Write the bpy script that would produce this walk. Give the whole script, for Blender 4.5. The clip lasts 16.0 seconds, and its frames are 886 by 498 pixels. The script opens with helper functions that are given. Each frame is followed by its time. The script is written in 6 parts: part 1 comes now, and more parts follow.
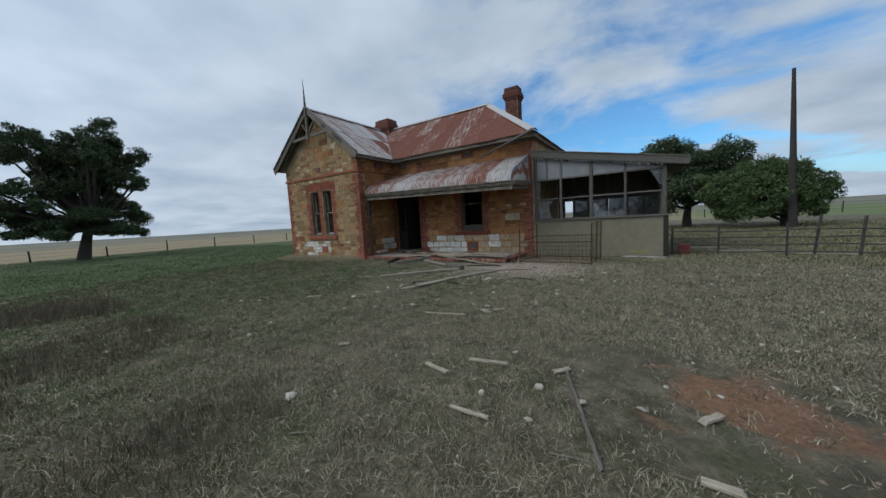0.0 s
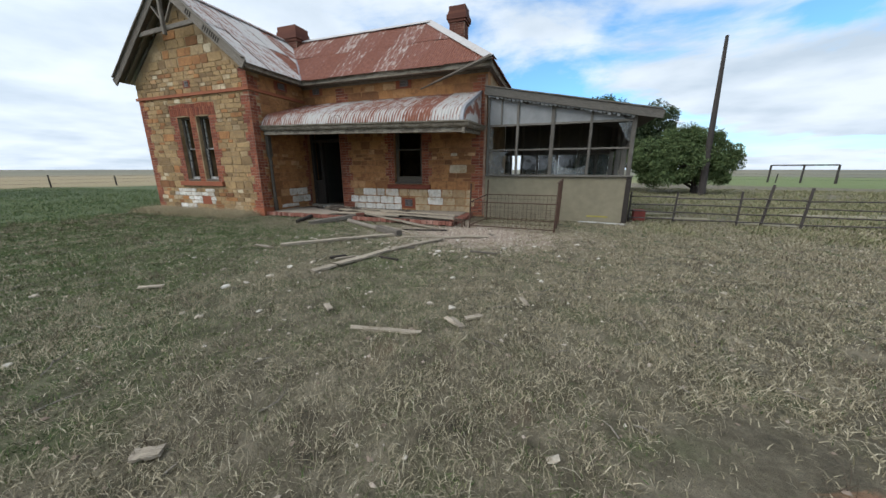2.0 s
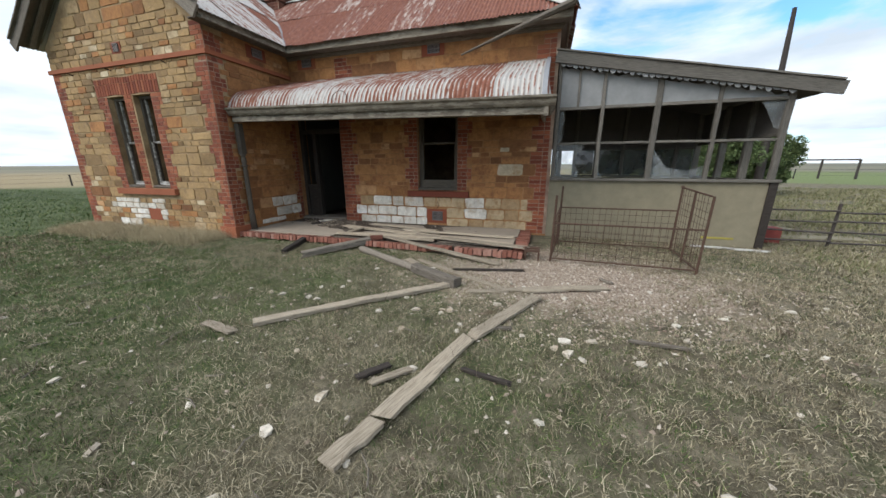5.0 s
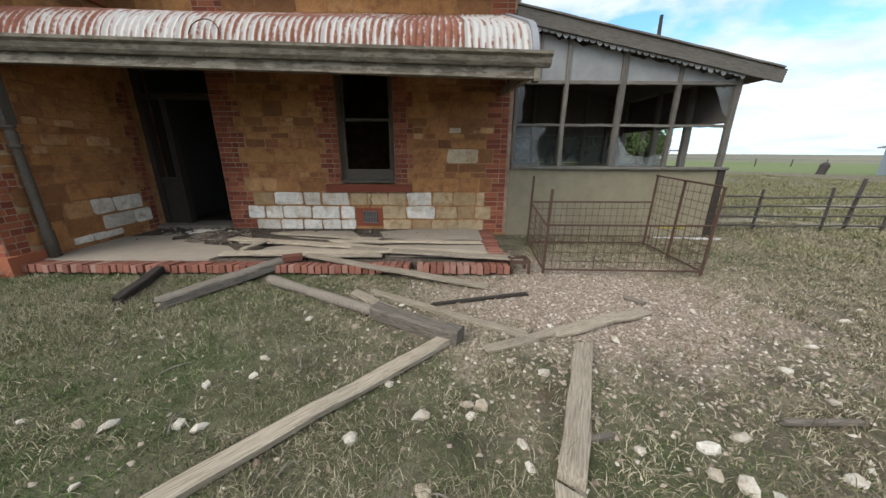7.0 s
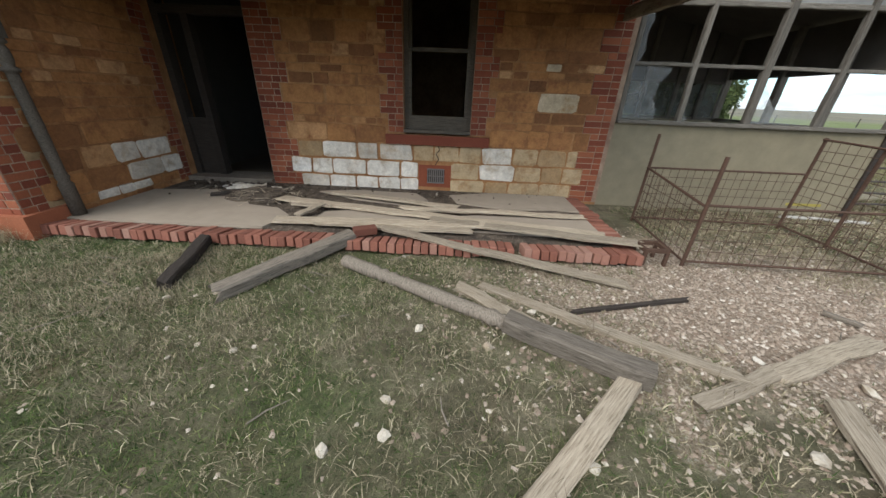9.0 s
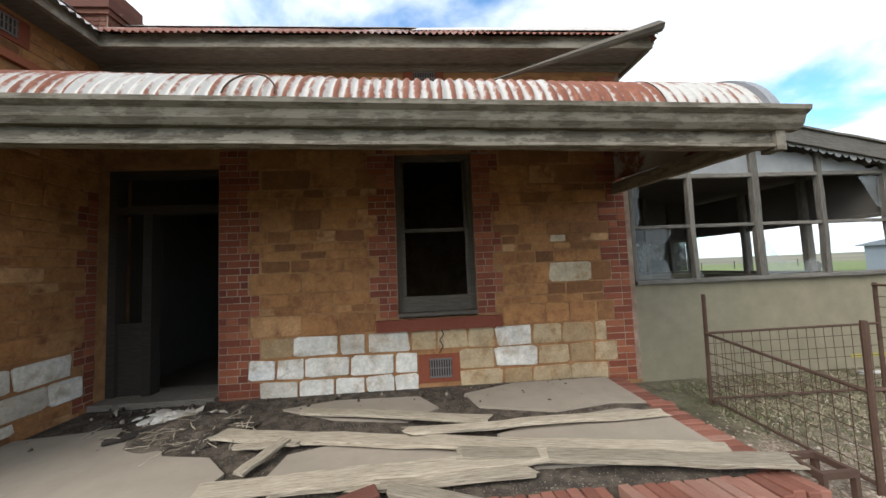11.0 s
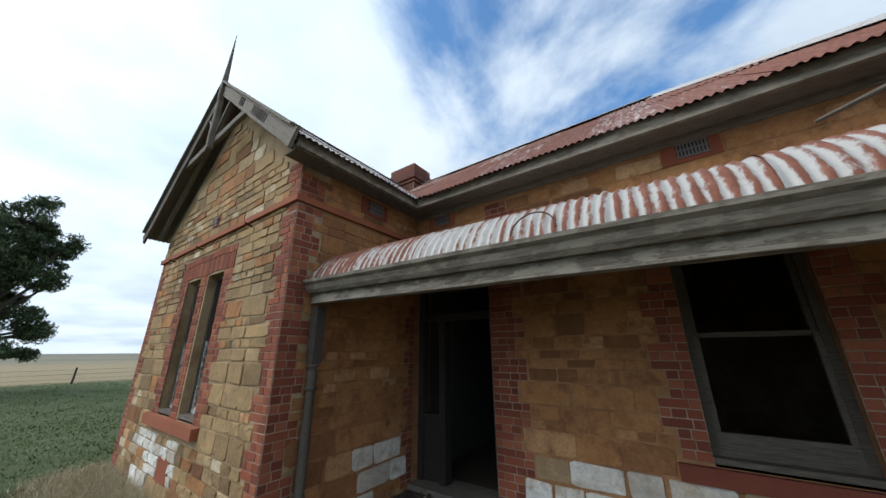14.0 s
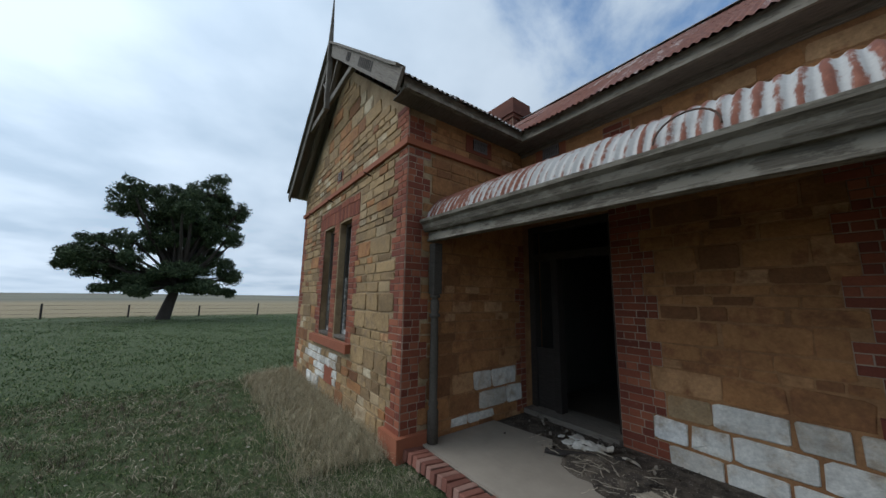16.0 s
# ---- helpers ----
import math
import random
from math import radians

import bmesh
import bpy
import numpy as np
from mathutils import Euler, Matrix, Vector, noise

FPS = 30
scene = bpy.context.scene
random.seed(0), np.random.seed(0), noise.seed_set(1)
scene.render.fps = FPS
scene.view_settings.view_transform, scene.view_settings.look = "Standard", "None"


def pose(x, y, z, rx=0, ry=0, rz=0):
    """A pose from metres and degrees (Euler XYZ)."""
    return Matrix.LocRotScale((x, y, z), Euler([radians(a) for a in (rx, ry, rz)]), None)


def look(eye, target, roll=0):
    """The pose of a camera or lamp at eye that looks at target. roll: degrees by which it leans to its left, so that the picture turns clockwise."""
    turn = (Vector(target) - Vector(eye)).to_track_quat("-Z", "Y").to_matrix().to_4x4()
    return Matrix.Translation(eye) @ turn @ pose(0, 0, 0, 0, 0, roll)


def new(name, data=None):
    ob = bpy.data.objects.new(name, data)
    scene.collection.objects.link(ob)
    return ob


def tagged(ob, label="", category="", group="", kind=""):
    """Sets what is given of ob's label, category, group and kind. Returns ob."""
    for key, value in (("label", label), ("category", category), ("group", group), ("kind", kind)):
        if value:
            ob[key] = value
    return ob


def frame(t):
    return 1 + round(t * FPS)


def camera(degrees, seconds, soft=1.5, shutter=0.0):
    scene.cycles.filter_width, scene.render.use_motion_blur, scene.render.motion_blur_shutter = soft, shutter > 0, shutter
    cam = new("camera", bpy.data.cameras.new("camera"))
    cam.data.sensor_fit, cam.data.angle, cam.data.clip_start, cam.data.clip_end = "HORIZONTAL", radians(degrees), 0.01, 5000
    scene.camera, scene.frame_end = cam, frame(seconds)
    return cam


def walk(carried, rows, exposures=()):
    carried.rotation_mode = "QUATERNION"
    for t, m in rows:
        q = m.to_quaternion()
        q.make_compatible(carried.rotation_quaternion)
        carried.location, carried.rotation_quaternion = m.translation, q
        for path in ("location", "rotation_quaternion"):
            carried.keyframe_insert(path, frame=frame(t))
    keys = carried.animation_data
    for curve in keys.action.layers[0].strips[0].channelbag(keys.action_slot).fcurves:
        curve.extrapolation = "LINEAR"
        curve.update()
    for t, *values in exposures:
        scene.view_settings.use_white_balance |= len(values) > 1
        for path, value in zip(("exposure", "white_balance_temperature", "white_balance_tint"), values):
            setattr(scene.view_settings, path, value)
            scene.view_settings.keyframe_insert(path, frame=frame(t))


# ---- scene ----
cam = camera(108.7, 16.0)
PATH = [
    (0, (0.553, 0.018, 1.458), (-0.528, 1.691, 1.274), -3.3),
    (0.5, (0.271, 0.44, 1.388), (-0.701, 2.155, 1.049), -2.1),
    (1, (-0.032, 0.87, 1.377), (-0.892, 2.619, 0.928), 0.1),
    (1.5, (-0.331, 1.338, 1.404), (-1.151, 3.103, 0.943), -0.7),
    (2, (-0.694, 1.73, 1.404), (-1.344, 3.558, 0.919), 0.0),
    (2.5, (-1.023, 2.148, 1.424), (-1.621, 3.984, 0.906), -0.6),
    (3, (-1.366, 2.565, 1.482), (-2.016, 4.382, 0.957), -0.9),
    (3.5, (-1.72, 2.907, 1.516), (-2.297, 4.77, 1.075), -0.1),
    (3.7, (-1.855, 3.039, 1.527), (-2.477, 4.89, 1.095), -0.2),
    (5.8, (-3.333, 4.624, 1.543), (-3.809, 6.481, 0.973), 0.9),
    (6, (-3.436, 4.771, 1.526), (-3.8, 6.652, 0.952), 2.1),
    (6.5, (-3.686, 5.102, 1.526), (-3.736, 7.009, 0.926), 3.1),
    (7, (-3.942, 5.445, 1.483), (-3.931, 7.359, 0.902), 0.3),
    (7.5, (-4.256, 5.703, 1.463), (-4.265, 7.582, 0.777), 1.7),
    (8, (-4.555, 5.876, 1.436), (-4.558, 7.673, 0.559), 3.7),
    (8.2, (-4.638, 5.956, 1.435), (-4.673, 7.751, 0.554), 4.6),
    (10.3, (-5.254, 7.028, 1.499), (-5.29, 8.931, 0.884), -2.0),
    (10.5, (-5.264, 7.139, 1.495), (-5.288, 9.089, 1.049), -2.2),
    (11, (-5.405, 7.332, 1.516), (-5.276, 9.323, 1.642), -2.4),
    (11.5, (-5.481, 7.42, 1.683), (-5.489, 9.374, 2.106), -0.3),
    (12, (-5.537, 7.437, 1.801), (-5.667, 9.349, 2.374), 0.4),
    (12.5, (-5.572, 7.433, 1.826), (-5.807, 9.316, 2.459), -0.1),
    (13, (-5.644, 7.372, 1.887), (-6.129, 9.217, 2.487), -1.6),
    (13.5, (-5.707, 7.36, 1.893), (-6.542, 9.067, 2.517), -1.2),
    (14, (-5.765, 7.312, 1.89), (-6.874, 8.861, 2.501), -0.4),
    (14.5, (-5.804, 7.291, 1.871), (-7.079, 8.724, 2.439), -0.4),
    (15, (-5.854, 7.285, 1.839), (-7.231, 8.631, 2.379), -0.1),
    (15.5, (-5.905, 7.258, 1.791), (-7.409, 8.503, 2.225), -0.2),
    (16, (-5.929, 7.236, 1.731), (-7.511, 8.422, 2.036), 0.9),
]
EXPOSURES = [(0, -0.84, 5700, 7), (0.5, -0.6, 5780, 7), (1.5, -0.22, 6000, 8), (3.5, 0.06, 6180, 9), (7, 0.16, 6380, 10), (8, 0.22, 6400, 10), (10.5, 0.34, 6450, 10),
             (11, 0.46, 6350, 9), (11.5, 0.6, 6300, 9), (12, 0.5, 6250, 9), (13, 0.2, 6050, 8), (14, -0.15, 5930, 7), (16, -0.72, 5650, 6)]
walk(cam, [(t, look(eye, target, roll)) for t, eye, target, roll in PATH], EXPOSURES)

# ---- light ----
SUN_EL, SUN_AZ = 42.0, 136.0          # degrees; azimuth measured from +y towards -x


def sky_world():
    w = bpy.data.worlds.new("world")
    scene.world = w
    w.use_nodes = True
    n, l = w.node_tree.nodes, w.node_tree.links
    n.clear()
    out = n.new("ShaderNodeOutputWorld")
    sky = n.new("ShaderNodeTexSky")
    sky.sky_type, sky.sun_disc = "NISHITA", False
    sky.sun_elevation, sky.sun_rotation = radians(SUN_EL), radians(-SUN_AZ)
    sky.air_density, sky.dust_density, sky.ozone_density = 1.0, 0.4, 1.6
    blue = n.new("ShaderNodeBackground")
    blue.inputs[1].default_value = 0.15
    tint = n.new("ShaderNodeMix")
    tint.data_type, tint.blend_type = "RGBA", "MULTIPLY"
    tint.inputs[0].default_value = 1.0
    tint.inputs[7].default_value = (0.86, 1.36, 1.60, 1)
    l.new(sky.outputs[0], tint.inputs[6])
    l.new(tint.outputs[2], blue.inputs[0])
    # clouds: noise on a flat layer overhead
    co = n.new("ShaderNodeTexCoord")
    sep = n.new("ShaderNodeSeparateXYZ")
    l.new(co.outputs["Generated"], sep.inputs[0])

    def m(op, a, b, clamp=False):
        k = n.new("ShaderNodeMath")
        k.operation, k.use_clamp = op, clamp
        for i, v in enumerate((a, b)):
            if isinstance(v, (int, float)):
                k.inputs[i].default_value = v
            else:
                l.new(v, k.inputs[i])
        return k.outputs[0]
    up = m("ADD", m("MAXIMUM", sep.outputs[2], 0.0), 0.16)
    flat = n.new("ShaderNodeCombineXYZ")
    l.new(m("DIVIDE", sep.outputs[0], up), flat.inputs[0])
    l.new(m("DIVIDE", sep.outputs[1], up), flat.inputs[1])
    flat.inputs[2].default_value = 3.7
    big = n.new("ShaderNodeTexNoise")
    big.inputs["Scale"].default_value, big.inputs["Detail"].default_value = 0.85, 9
    big.inputs["Roughness"].default_value, big.inputs["Distortion"].default_value = 0.56, 0.35
    l.new(flat.outputs[0], big.inputs["Vector"])
    # a clearer stretch of sky ahead and above
    gap = m("MULTIPLY", m("SUBTRACT", m("ADD", m("ADD", m("MULTIPLY", sep.outputs[0], -0.2), m("MULTIPLY", sep.outputs[1], 0.78)), m("MULTIPLY", sep.outputs[2], 0.6)), 0.80, True), 0.86)
    # and a thick grey bank towards the open paddock
    bank = m("MULTIPLY", m("SUBTRACT", m("MULTIPLY", sep.outputs[0], -1.0), 0.35, True), 0.5)
    cover = m("ADD", m("SUBTRACT", big.outputs["Fac"], gap), bank)
    ramp = n.new("ShaderNodeMapRange")
    ramp.interpolation_type = "SMOOTHSTEP"
    ramp.inputs[1].default_value, ramp.inputs[2].default_value = 0.33, 0.50
    l.new(cover, ramp.inputs[0])
    low = n.new("ShaderNodeMapRange")
    low.inputs[1].default_value, low.inputs[2].default_value = 0.02, 0.16
    low.inputs[3].default_value, low.inputs[4].default_value = 0.9, 0.0
    l.new(sep.outputs[2], low.inputs[0])
    fac = m("MAXIMUM", m("MAXIMUM", ramp.outputs[0], 0.06), m("MULTIPLY", low.outputs[0], 0.75))
    fine = n.new("ShaderNodeTexNoise")
    fine.inputs["Scale"].default_value, fine.inputs["Detail"].default_value = 1.5, 7
    l.new(flat.outputs[0], fine.inputs["Vector"])
    tone = n.new("ShaderNodeValToRGB")
    tone.color_ramp.elements[0].position, tone.color_ramp.elements[0].color = 0.3, (0.60, 0.68, 0.76, 1)
    tone.color_ramp.elements[1].position, tone.color_ramp.elements[1].color = 0.62, (0.90, 0.95, 1.0, 1)
    l.new(fine.outputs["Fac"], tone.inputs[0])
    white = n.new("ShaderNodeBackground")
    # cloud glows round the hidden sun
    sx, sy, sz = [(-math.sin(radians(SUN_AZ)) * math.cos(radians(SUN_EL))), math.cos(radians(SUN_AZ)) * math.cos(radians(SUN_EL)), math.sin(radians(SUN_EL))]
    near = m("MAXIMUM", m("ADD", m("ADD", m("MULTIPLY", sep.outputs[0], sx), m("MULTIPLY", sep.outputs[1], sy)), m("MULTIPLY", sep.outputs[2], sz)), 0.0)
    l.new(m("ADD", m("MULTIPLY", m("POWER", near, 2.5), 0.9), 1.12), white.inputs[1])
    l.new(tone.outputs[0], white.inputs[0])
    mix = n.new("ShaderNodeMixShader")
    l.new(fac, mix.inputs[0])
    l.new(blue.outputs[0], mix.inputs[1])
    l.new(white.outputs[0], mix.inputs[2])
    l.new(mix.outputs[0], out.inputs[0])


sky_world()
sun = new("sun", bpy.data.lights.new("sun", "SUN"))
sun.data.energy, sun.data.angle, sun.data.color = 2.3, radians(36), (1.0, 0.95, 0.88)
sun_from = Vector((-math.sin(radians(SUN_AZ)) * math.cos(radians(SUN_EL)), math.cos(radians(SUN_AZ)) * math.cos(radians(SUN_EL)), math.sin(radians(SUN_EL))))
sun.matrix_basis = look(sun_from * 60, (0, 0, 0))

# ---- materials ----


class Mat:
    """A node material under construction: noise, ramps and mixes on real-world coordinates."""

    def __init__(self, name, rough=0.9, metal=0.0, coords="Position", spec=0.3):
        self.m = bpy.data.materials.new(name)
        self.m.use_nodes = True
        self.n, self.l = self.m.node_tree.nodes, self.m.node_tree.links
        self.b = self.n["Principled BSDF"]
        self.b.inputs["Roughness"].default_value = rough
        self.b.inputs["Metallic"].default_value = metal
        self.b.inputs["Specular IOR Level"].default_value = spec
        if coords == "Position":
            self.co = self.n.new("ShaderNodeNewGeometry").outputs["Position"]
        else:
            self.co = self.n.new("ShaderNodeTexCoord").outputs[coords]

    def put(self, sock, v):
        if isinstance(v, (int, float)):
            sock.default_value = v
        elif isinstance(v, tuple):
            sock.default_value = (*v, 1) if len(v) == 3 else v
        else:
            self.l.new(v, sock)

    def noise(self, scale, detail=4, rough=0.6, stretch=None, distort=0.0):
        t = self.n.new("ShaderNodeTexNoise")
        t.inputs["Scale"].default_value, t.inputs["Detail"].default_value = scale, detail
        t.inputs["Roughness"].default_value, t.inputs["Distortion"].default_value = rough, distort
        co = self.co
        if stretch:
            mp = self.n.new("ShaderNodeMapping")
            mp.inputs["Scale"].default_value = stretch
            self.l.new(co, mp.inputs[0])
            co = mp.outputs[0]
        self.l.new(co, t.inputs["Vector"])
        return t.outputs["Fac"]

    def ramp(self, fac, *stops):
        r = self.n.new("ShaderNodeValToRGB")
        e = r.color_ramp.elements
        while len(e) < len(stops):
            e.new(0.5)
        for i, (p, c) in enumerate(stops):
            e[i].position = p
            e[i].color = (c, c, c, 1) if isinstance(c, (int, float)) else (*c, 1)
        self.put(r.inputs[0], fac)
        return r.outputs[0]

    def step(self, fac, a, b):
        r = self.n.new("ShaderNodeMapRange")
        r.interpolation_type = "SMOOTHSTEP"
        self.put(r.inputs[0], fac)
        r.inputs[1].default_value, r.inputs[2].default_value = a, b
        return r.outputs[0]

    def math(self, op, a, b=0.0, clamp=False):
        k = self.n.new("ShaderNodeMath")
        k.operation, k.use_clamp = op, clamp
        self.put(k.inputs[0], a), self.put(k.inputs[1], b)
        return k.outputs[0]

    def mix(self, fac, a, b, blend="MIX"):
        k = self.n.new("ShaderNodeMix")
        k.data_type, k.blend_type = "RGBA", blend
        self.put(k.inputs[0], fac), self.put(k.inputs[6], a), self.put(k.inputs[7], b)
        return k.outputs[2]

    def xyz(self):
        s = self.n.new("ShaderNodeSeparateXYZ")
        self.l.new(self.co, s.inputs[0])
        return s.outputs

    def rnd(self):
        return self.n.new("ShaderNodeObjectInfo").outputs["Random"]

    def island(self):
        return self.n.new("ShaderNodeNewGeometry").outputs["Random Per Island"]

    def vary(self, col, fac, lo, hi):
        """Multiply a colour's brightness by lo..hi as fac goes 0..1."""
        r = self.n.new("ShaderNodeMapRange")
        self.put(r.inputs[0], fac)
        r.inputs[3].default_value, r.inputs[4].default_value = lo, hi
        h = self.n.new("ShaderNodeHueSaturation")
        self.l.new(r.outputs[0], h.inputs["Value"])
        self.put(h.inputs["Color"], col)
        return h.outputs[0]

    def done(self, col, bump=None, strength=0.3, dist=0.01, rough=None):
        self.put(self.b.inputs["Base Color"], col)
        if bump is not None:
            bp = self.n.new("ShaderNodeBump")
            bp.inputs["Strength"].default_value, bp.inputs["Distance"].default_value = strength, dist
            self.l.new(bump, bp.inputs["Height"])
            self.l.new(bp.outputs[0], self.b.inputs["Normal"])
        if rough is not None:
            self.put(self.b.inputs["Roughness"], rough)
        return self.m


def mat_stone(name, dark, mid, pale, blotch):
    s = Mat(name, 0.92)
    c = s.ramp(s.rnd(), (0.0, dark), (0.45, mid), (0.88, mid), (1.0, pale))
    c = s.mix(s.step(s.noise(5.5, 6), 0.46, 0.72), c, blotch)
    c = s.vary(c, s.noise(38, 5, 0.7), 0.65, 1.3)
    c = s.vary(c, s.noise(13, 6, 0.75), 0.45, 1.5)
    c = s.vary(c, s.noise(1.3, 5, 0.65), 0.45, 1.5)
    return s.done(c, s.noise(45, 6, 0.7), 0.6, 0.012)


def mat_mortar(name, a, b):
    s = Mat(name, 0.95)
    c = s.mix(s.step(s.noise(3, 6), 0.35, 0.65), a, b)
    c = s.vary(c, s.noise(55, 4), 0.7, 1.25)
    c = s.vary(c, s.noise(13, 6, 0.75), 0.55, 1.4)
    c = s.vary(c, s.noise(1.3, 5, 0.65), 0.45, 1.5)
    return s.done(c, s.noise(70, 5), 0.5, 0.008)


def mat_brick(name, a, b, c3):
    s = Mat(name, 0.9)
    c = s.ramp(s.rnd(), (0.0, a), (0.6, b), (1.0, c3))
    c = s.vary(c, s.noise(60, 5, 0.7), 0.7, 1.25)
    c = s.mix(s.step(s.noise(9, 5), 0.64, 0.86), c, (0.31, 0.18, 0.115))
    c = s.vary(c, s.noise(2.2, 4), 0.72, 1.2)
    return s.done(c, s.noise(90, 5), 0.4, 0.006)


def mat_wood(name, a, b, dark, coords="Object", paint=None):
    s = Mat(name, 0.88, coords=coords)
    grain = s.noise(6, 6, 0.65, (1.2, 22, 22), 0.3)
    c = s.ramp(grain, (0.28, dark), (0.45, a), (0.7, b))
    c = s.vary(c, s.rnd(), 0.72, 1.2)
    if paint:
        c = s.mix(s.step(s.noise(4, 6, 0.7, (1, 3, 3)), 0.46, 0.56), c, paint)
    c = s.vary(c, s.noise(2.5, 4), 0.75, 1.15)
    return s.done(c, grain, 0.6, 0.006)


def mat_tin(name, rust_lo, rust_hi, pale, deep, ribs=0.0):
    """Corrugated iron, its faded paint worn off to rust in streaks that run down the sheet."""
    s = Mat(name, 0.62, 0.15, coords="Object", spec=0.4)
    worn = s.math("ADD", s.noise(3.2, 6, 0.65, (3.2, 0.55, 1)), s.math("MULTIPLY", s.math("SUBTRACT", s.rnd(), 0.5), 0.36 if ribs else 0.36))
    worn = s.math("ADD", worn, s.math("MULTIPLY", s.math("SUBTRACT", s.noise(22, 5, 0.7), 0.5), 0.3))
    if ribs:
        # rust shows first along the crown of each corrugation
        crown = s.math("SINE", s.math("ADD", s.math("MULTIPLY", s.xyz()[0], 2 * math.pi / 0.076), math.pi / 2))
        worn = s.math("SUBTRACT", worn, s.math("MULTIPLY", crown, ribs))
    rust = s.ramp(s.noise(9, 6, 0.7, (2.0, 0.8, 1)), (0.3, deep), (0.55, (0.20, 0.075, 0.045)), (0.75, (0.29, 0.125, 0.075)))
    col = s.mix(s.step(worn, rust_lo, rust_hi), rust, pale)
    col = s.vary(col, s.noise(40, 4), 0.82, 1.15)
    return s.done(col, s.noise(60, 4), 0.25, 0.004, rough=s.ramp(worn, (0.3, 0.9), (0.7, 0.55)))


M_STONE = mat_stone("sandstone", (0.17, 0.105, 0.050), (0.36, 0.235, 0.110), (0.56, 0.46, 0.31), (0.25, 0.165, 0.09))
M_STONE2 = mat_stone("ironstained_sandstone", (0.16, 0.072, 0.031), (0.36, 0.172, 0.066), (0.50, 0.30, 0.15), (0.225, 0.100, 0.043))
M_WHITE = mat_stone("whitewashed_stone", (0.46, 0.41, 0.34), (0.64, 0.60, 0.53), (0.76, 0.73, 0.68), (0.42, 0.34, 0.25))
M_CREAM = mat_stone("limewashed_sandstone", (0.30, 0.20, 0.105), (0.42, 0.315, 0.19), (0.55, 0.47, 0.35), (0.30, 0.19, 0.095))
M_MORTAR = mat_mortar("lime_mortar", (0.35, 0.255, 0.145), (0.24, 0.16, 0.085))
M_MORTAR2 = mat_mortar("stained_mortar", (0.34, 0.18, 0.080), (0.25, 0.122, 0.052))
M_JOINT = mat_mortar("brick_joint", (0.34, 0.25, 0.18), (0.22, 0.14, 0.10))
M_BRICK = mat_brick("red_brick", (0.145, 0.040, 0.024), (0.235, 0.068, 0.034), (0.30, 0.105, 0.052))
M_PAVER = mat_brick("paving_brick", (0.16, 0.062, 0.042), (0.25, 0.10, 0.068), (0.29, 0.165, 0.125))
M_SUNWOOD = mat_wood("silvered_timber", (0.125, 0.112, 0.094), (0.205, 0.186, 0.158), (0.045, 0.038, 0.031))
M_FRAME = mat_wood("grey_window_timber", (0.082, 0.068, 0.053), (0.14, 0.118, 0.092), (0.032, 0.026, 0.021))
M_WOOD = mat_wood("weathered_timber", (0.14, 0.118, 0.094), (0.245, 0.212, 0.172), (0.042, 0.035, 0.028))
M_PLANK = mat_wood("bleached_plank", (0.30, 0.248, 0.182), (0.46, 0.395, 0.305), (0.10, 0.08, 0.06))
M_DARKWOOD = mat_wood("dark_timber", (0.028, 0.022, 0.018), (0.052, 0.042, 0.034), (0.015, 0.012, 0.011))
M_FASCIA = mat_wood("grey_painted_fascia", (0.135, 0.112, 0.084), (0.20, 0.17, 0.13), (0.06, 0.048, 0.036), paint=(0.225, 0.195, 0.152))
M_SASH = mat_wood("old_white_paint", (0.22, 0.20, 0.175), (0.34, 0.32, 0.29), (0.08, 0.066, 0.055), paint=(0.47, 0.455, 0.42))
M_TIN_RED = mat_tin("rusted_red_iron", 0.58, 0.72, (0.42, 0.35, 0.30), (0.115, 0.04, 0.028))
M_TIN_PALE = mat_tin("faded_pale_iron", 0.40, 0.53, (0.44, 0.41, 0.385), (0.13, 0.05, 0.035))
M_TIN_VER = mat_tin("streaked_bullnose_iron", 0.40, 0.54, (0.40, 0.375, 0.345), (0.15, 0.055, 0.033), 0.12)
M_OLDBRICK = mat_brick("sooty_brick", (0.09, 0.035, 0.025), (0.13, 0.05, 0.033), (0.17, 0.075, 0.05))


def mat_plain(name, col, rough=0.9, metal=0.0, var=0.2, scale=14, spec=0.3):
    s = Mat(name, rough, metal, spec=spec)
    c = s.vary(col, s.noise(scale, 6, 0.65), 1 - var, 1 + var)
    c = s.vary(c, s.noise(scale / 9, 4), 1 - var, 1 + var)
    return s.done(c, s.noise(scale * 5, 4), 0.3, 0.004)


M_CEMENT = mat_plain("cement_render", (0.205, 0.178, 0.12), 0.92, var=0.28, scale=6)
M_SLAB = mat_plain("worn_concrete", (0.28, 0.235, 0.185), 0.93, var=0.22, scale=5)
M_FIBRO = mat_plain("grey_fibro_sheet", (0.235, 0.235, 0.23), 0.85, var=0.35, scale=4)
# the unlit hall's shade is put into this plaster's base colour
M_PLASTER = mat_plain("shaded_grimy_plaster", (0.085, 0.08, 0.07), 0.95, var=0.25, scale=3)
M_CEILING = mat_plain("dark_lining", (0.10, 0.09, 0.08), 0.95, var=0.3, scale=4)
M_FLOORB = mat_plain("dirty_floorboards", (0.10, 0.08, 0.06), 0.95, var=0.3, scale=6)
M_RUSTY = mat_plain("rusted_steel", (0.085, 0.05, 0.035), 0.85, 0.3, var=0.35, scale=30)
M_RAIL = mat_plain("dark_steel_rail", (0.07, 0.058, 0.052), 0.7, 0.3, var=0.3, scale=20)
M_POLE = mat_plain("dark_pole_timber", (0.045, 0.038, 0.034), 0.9, var=0.3, scale=8)
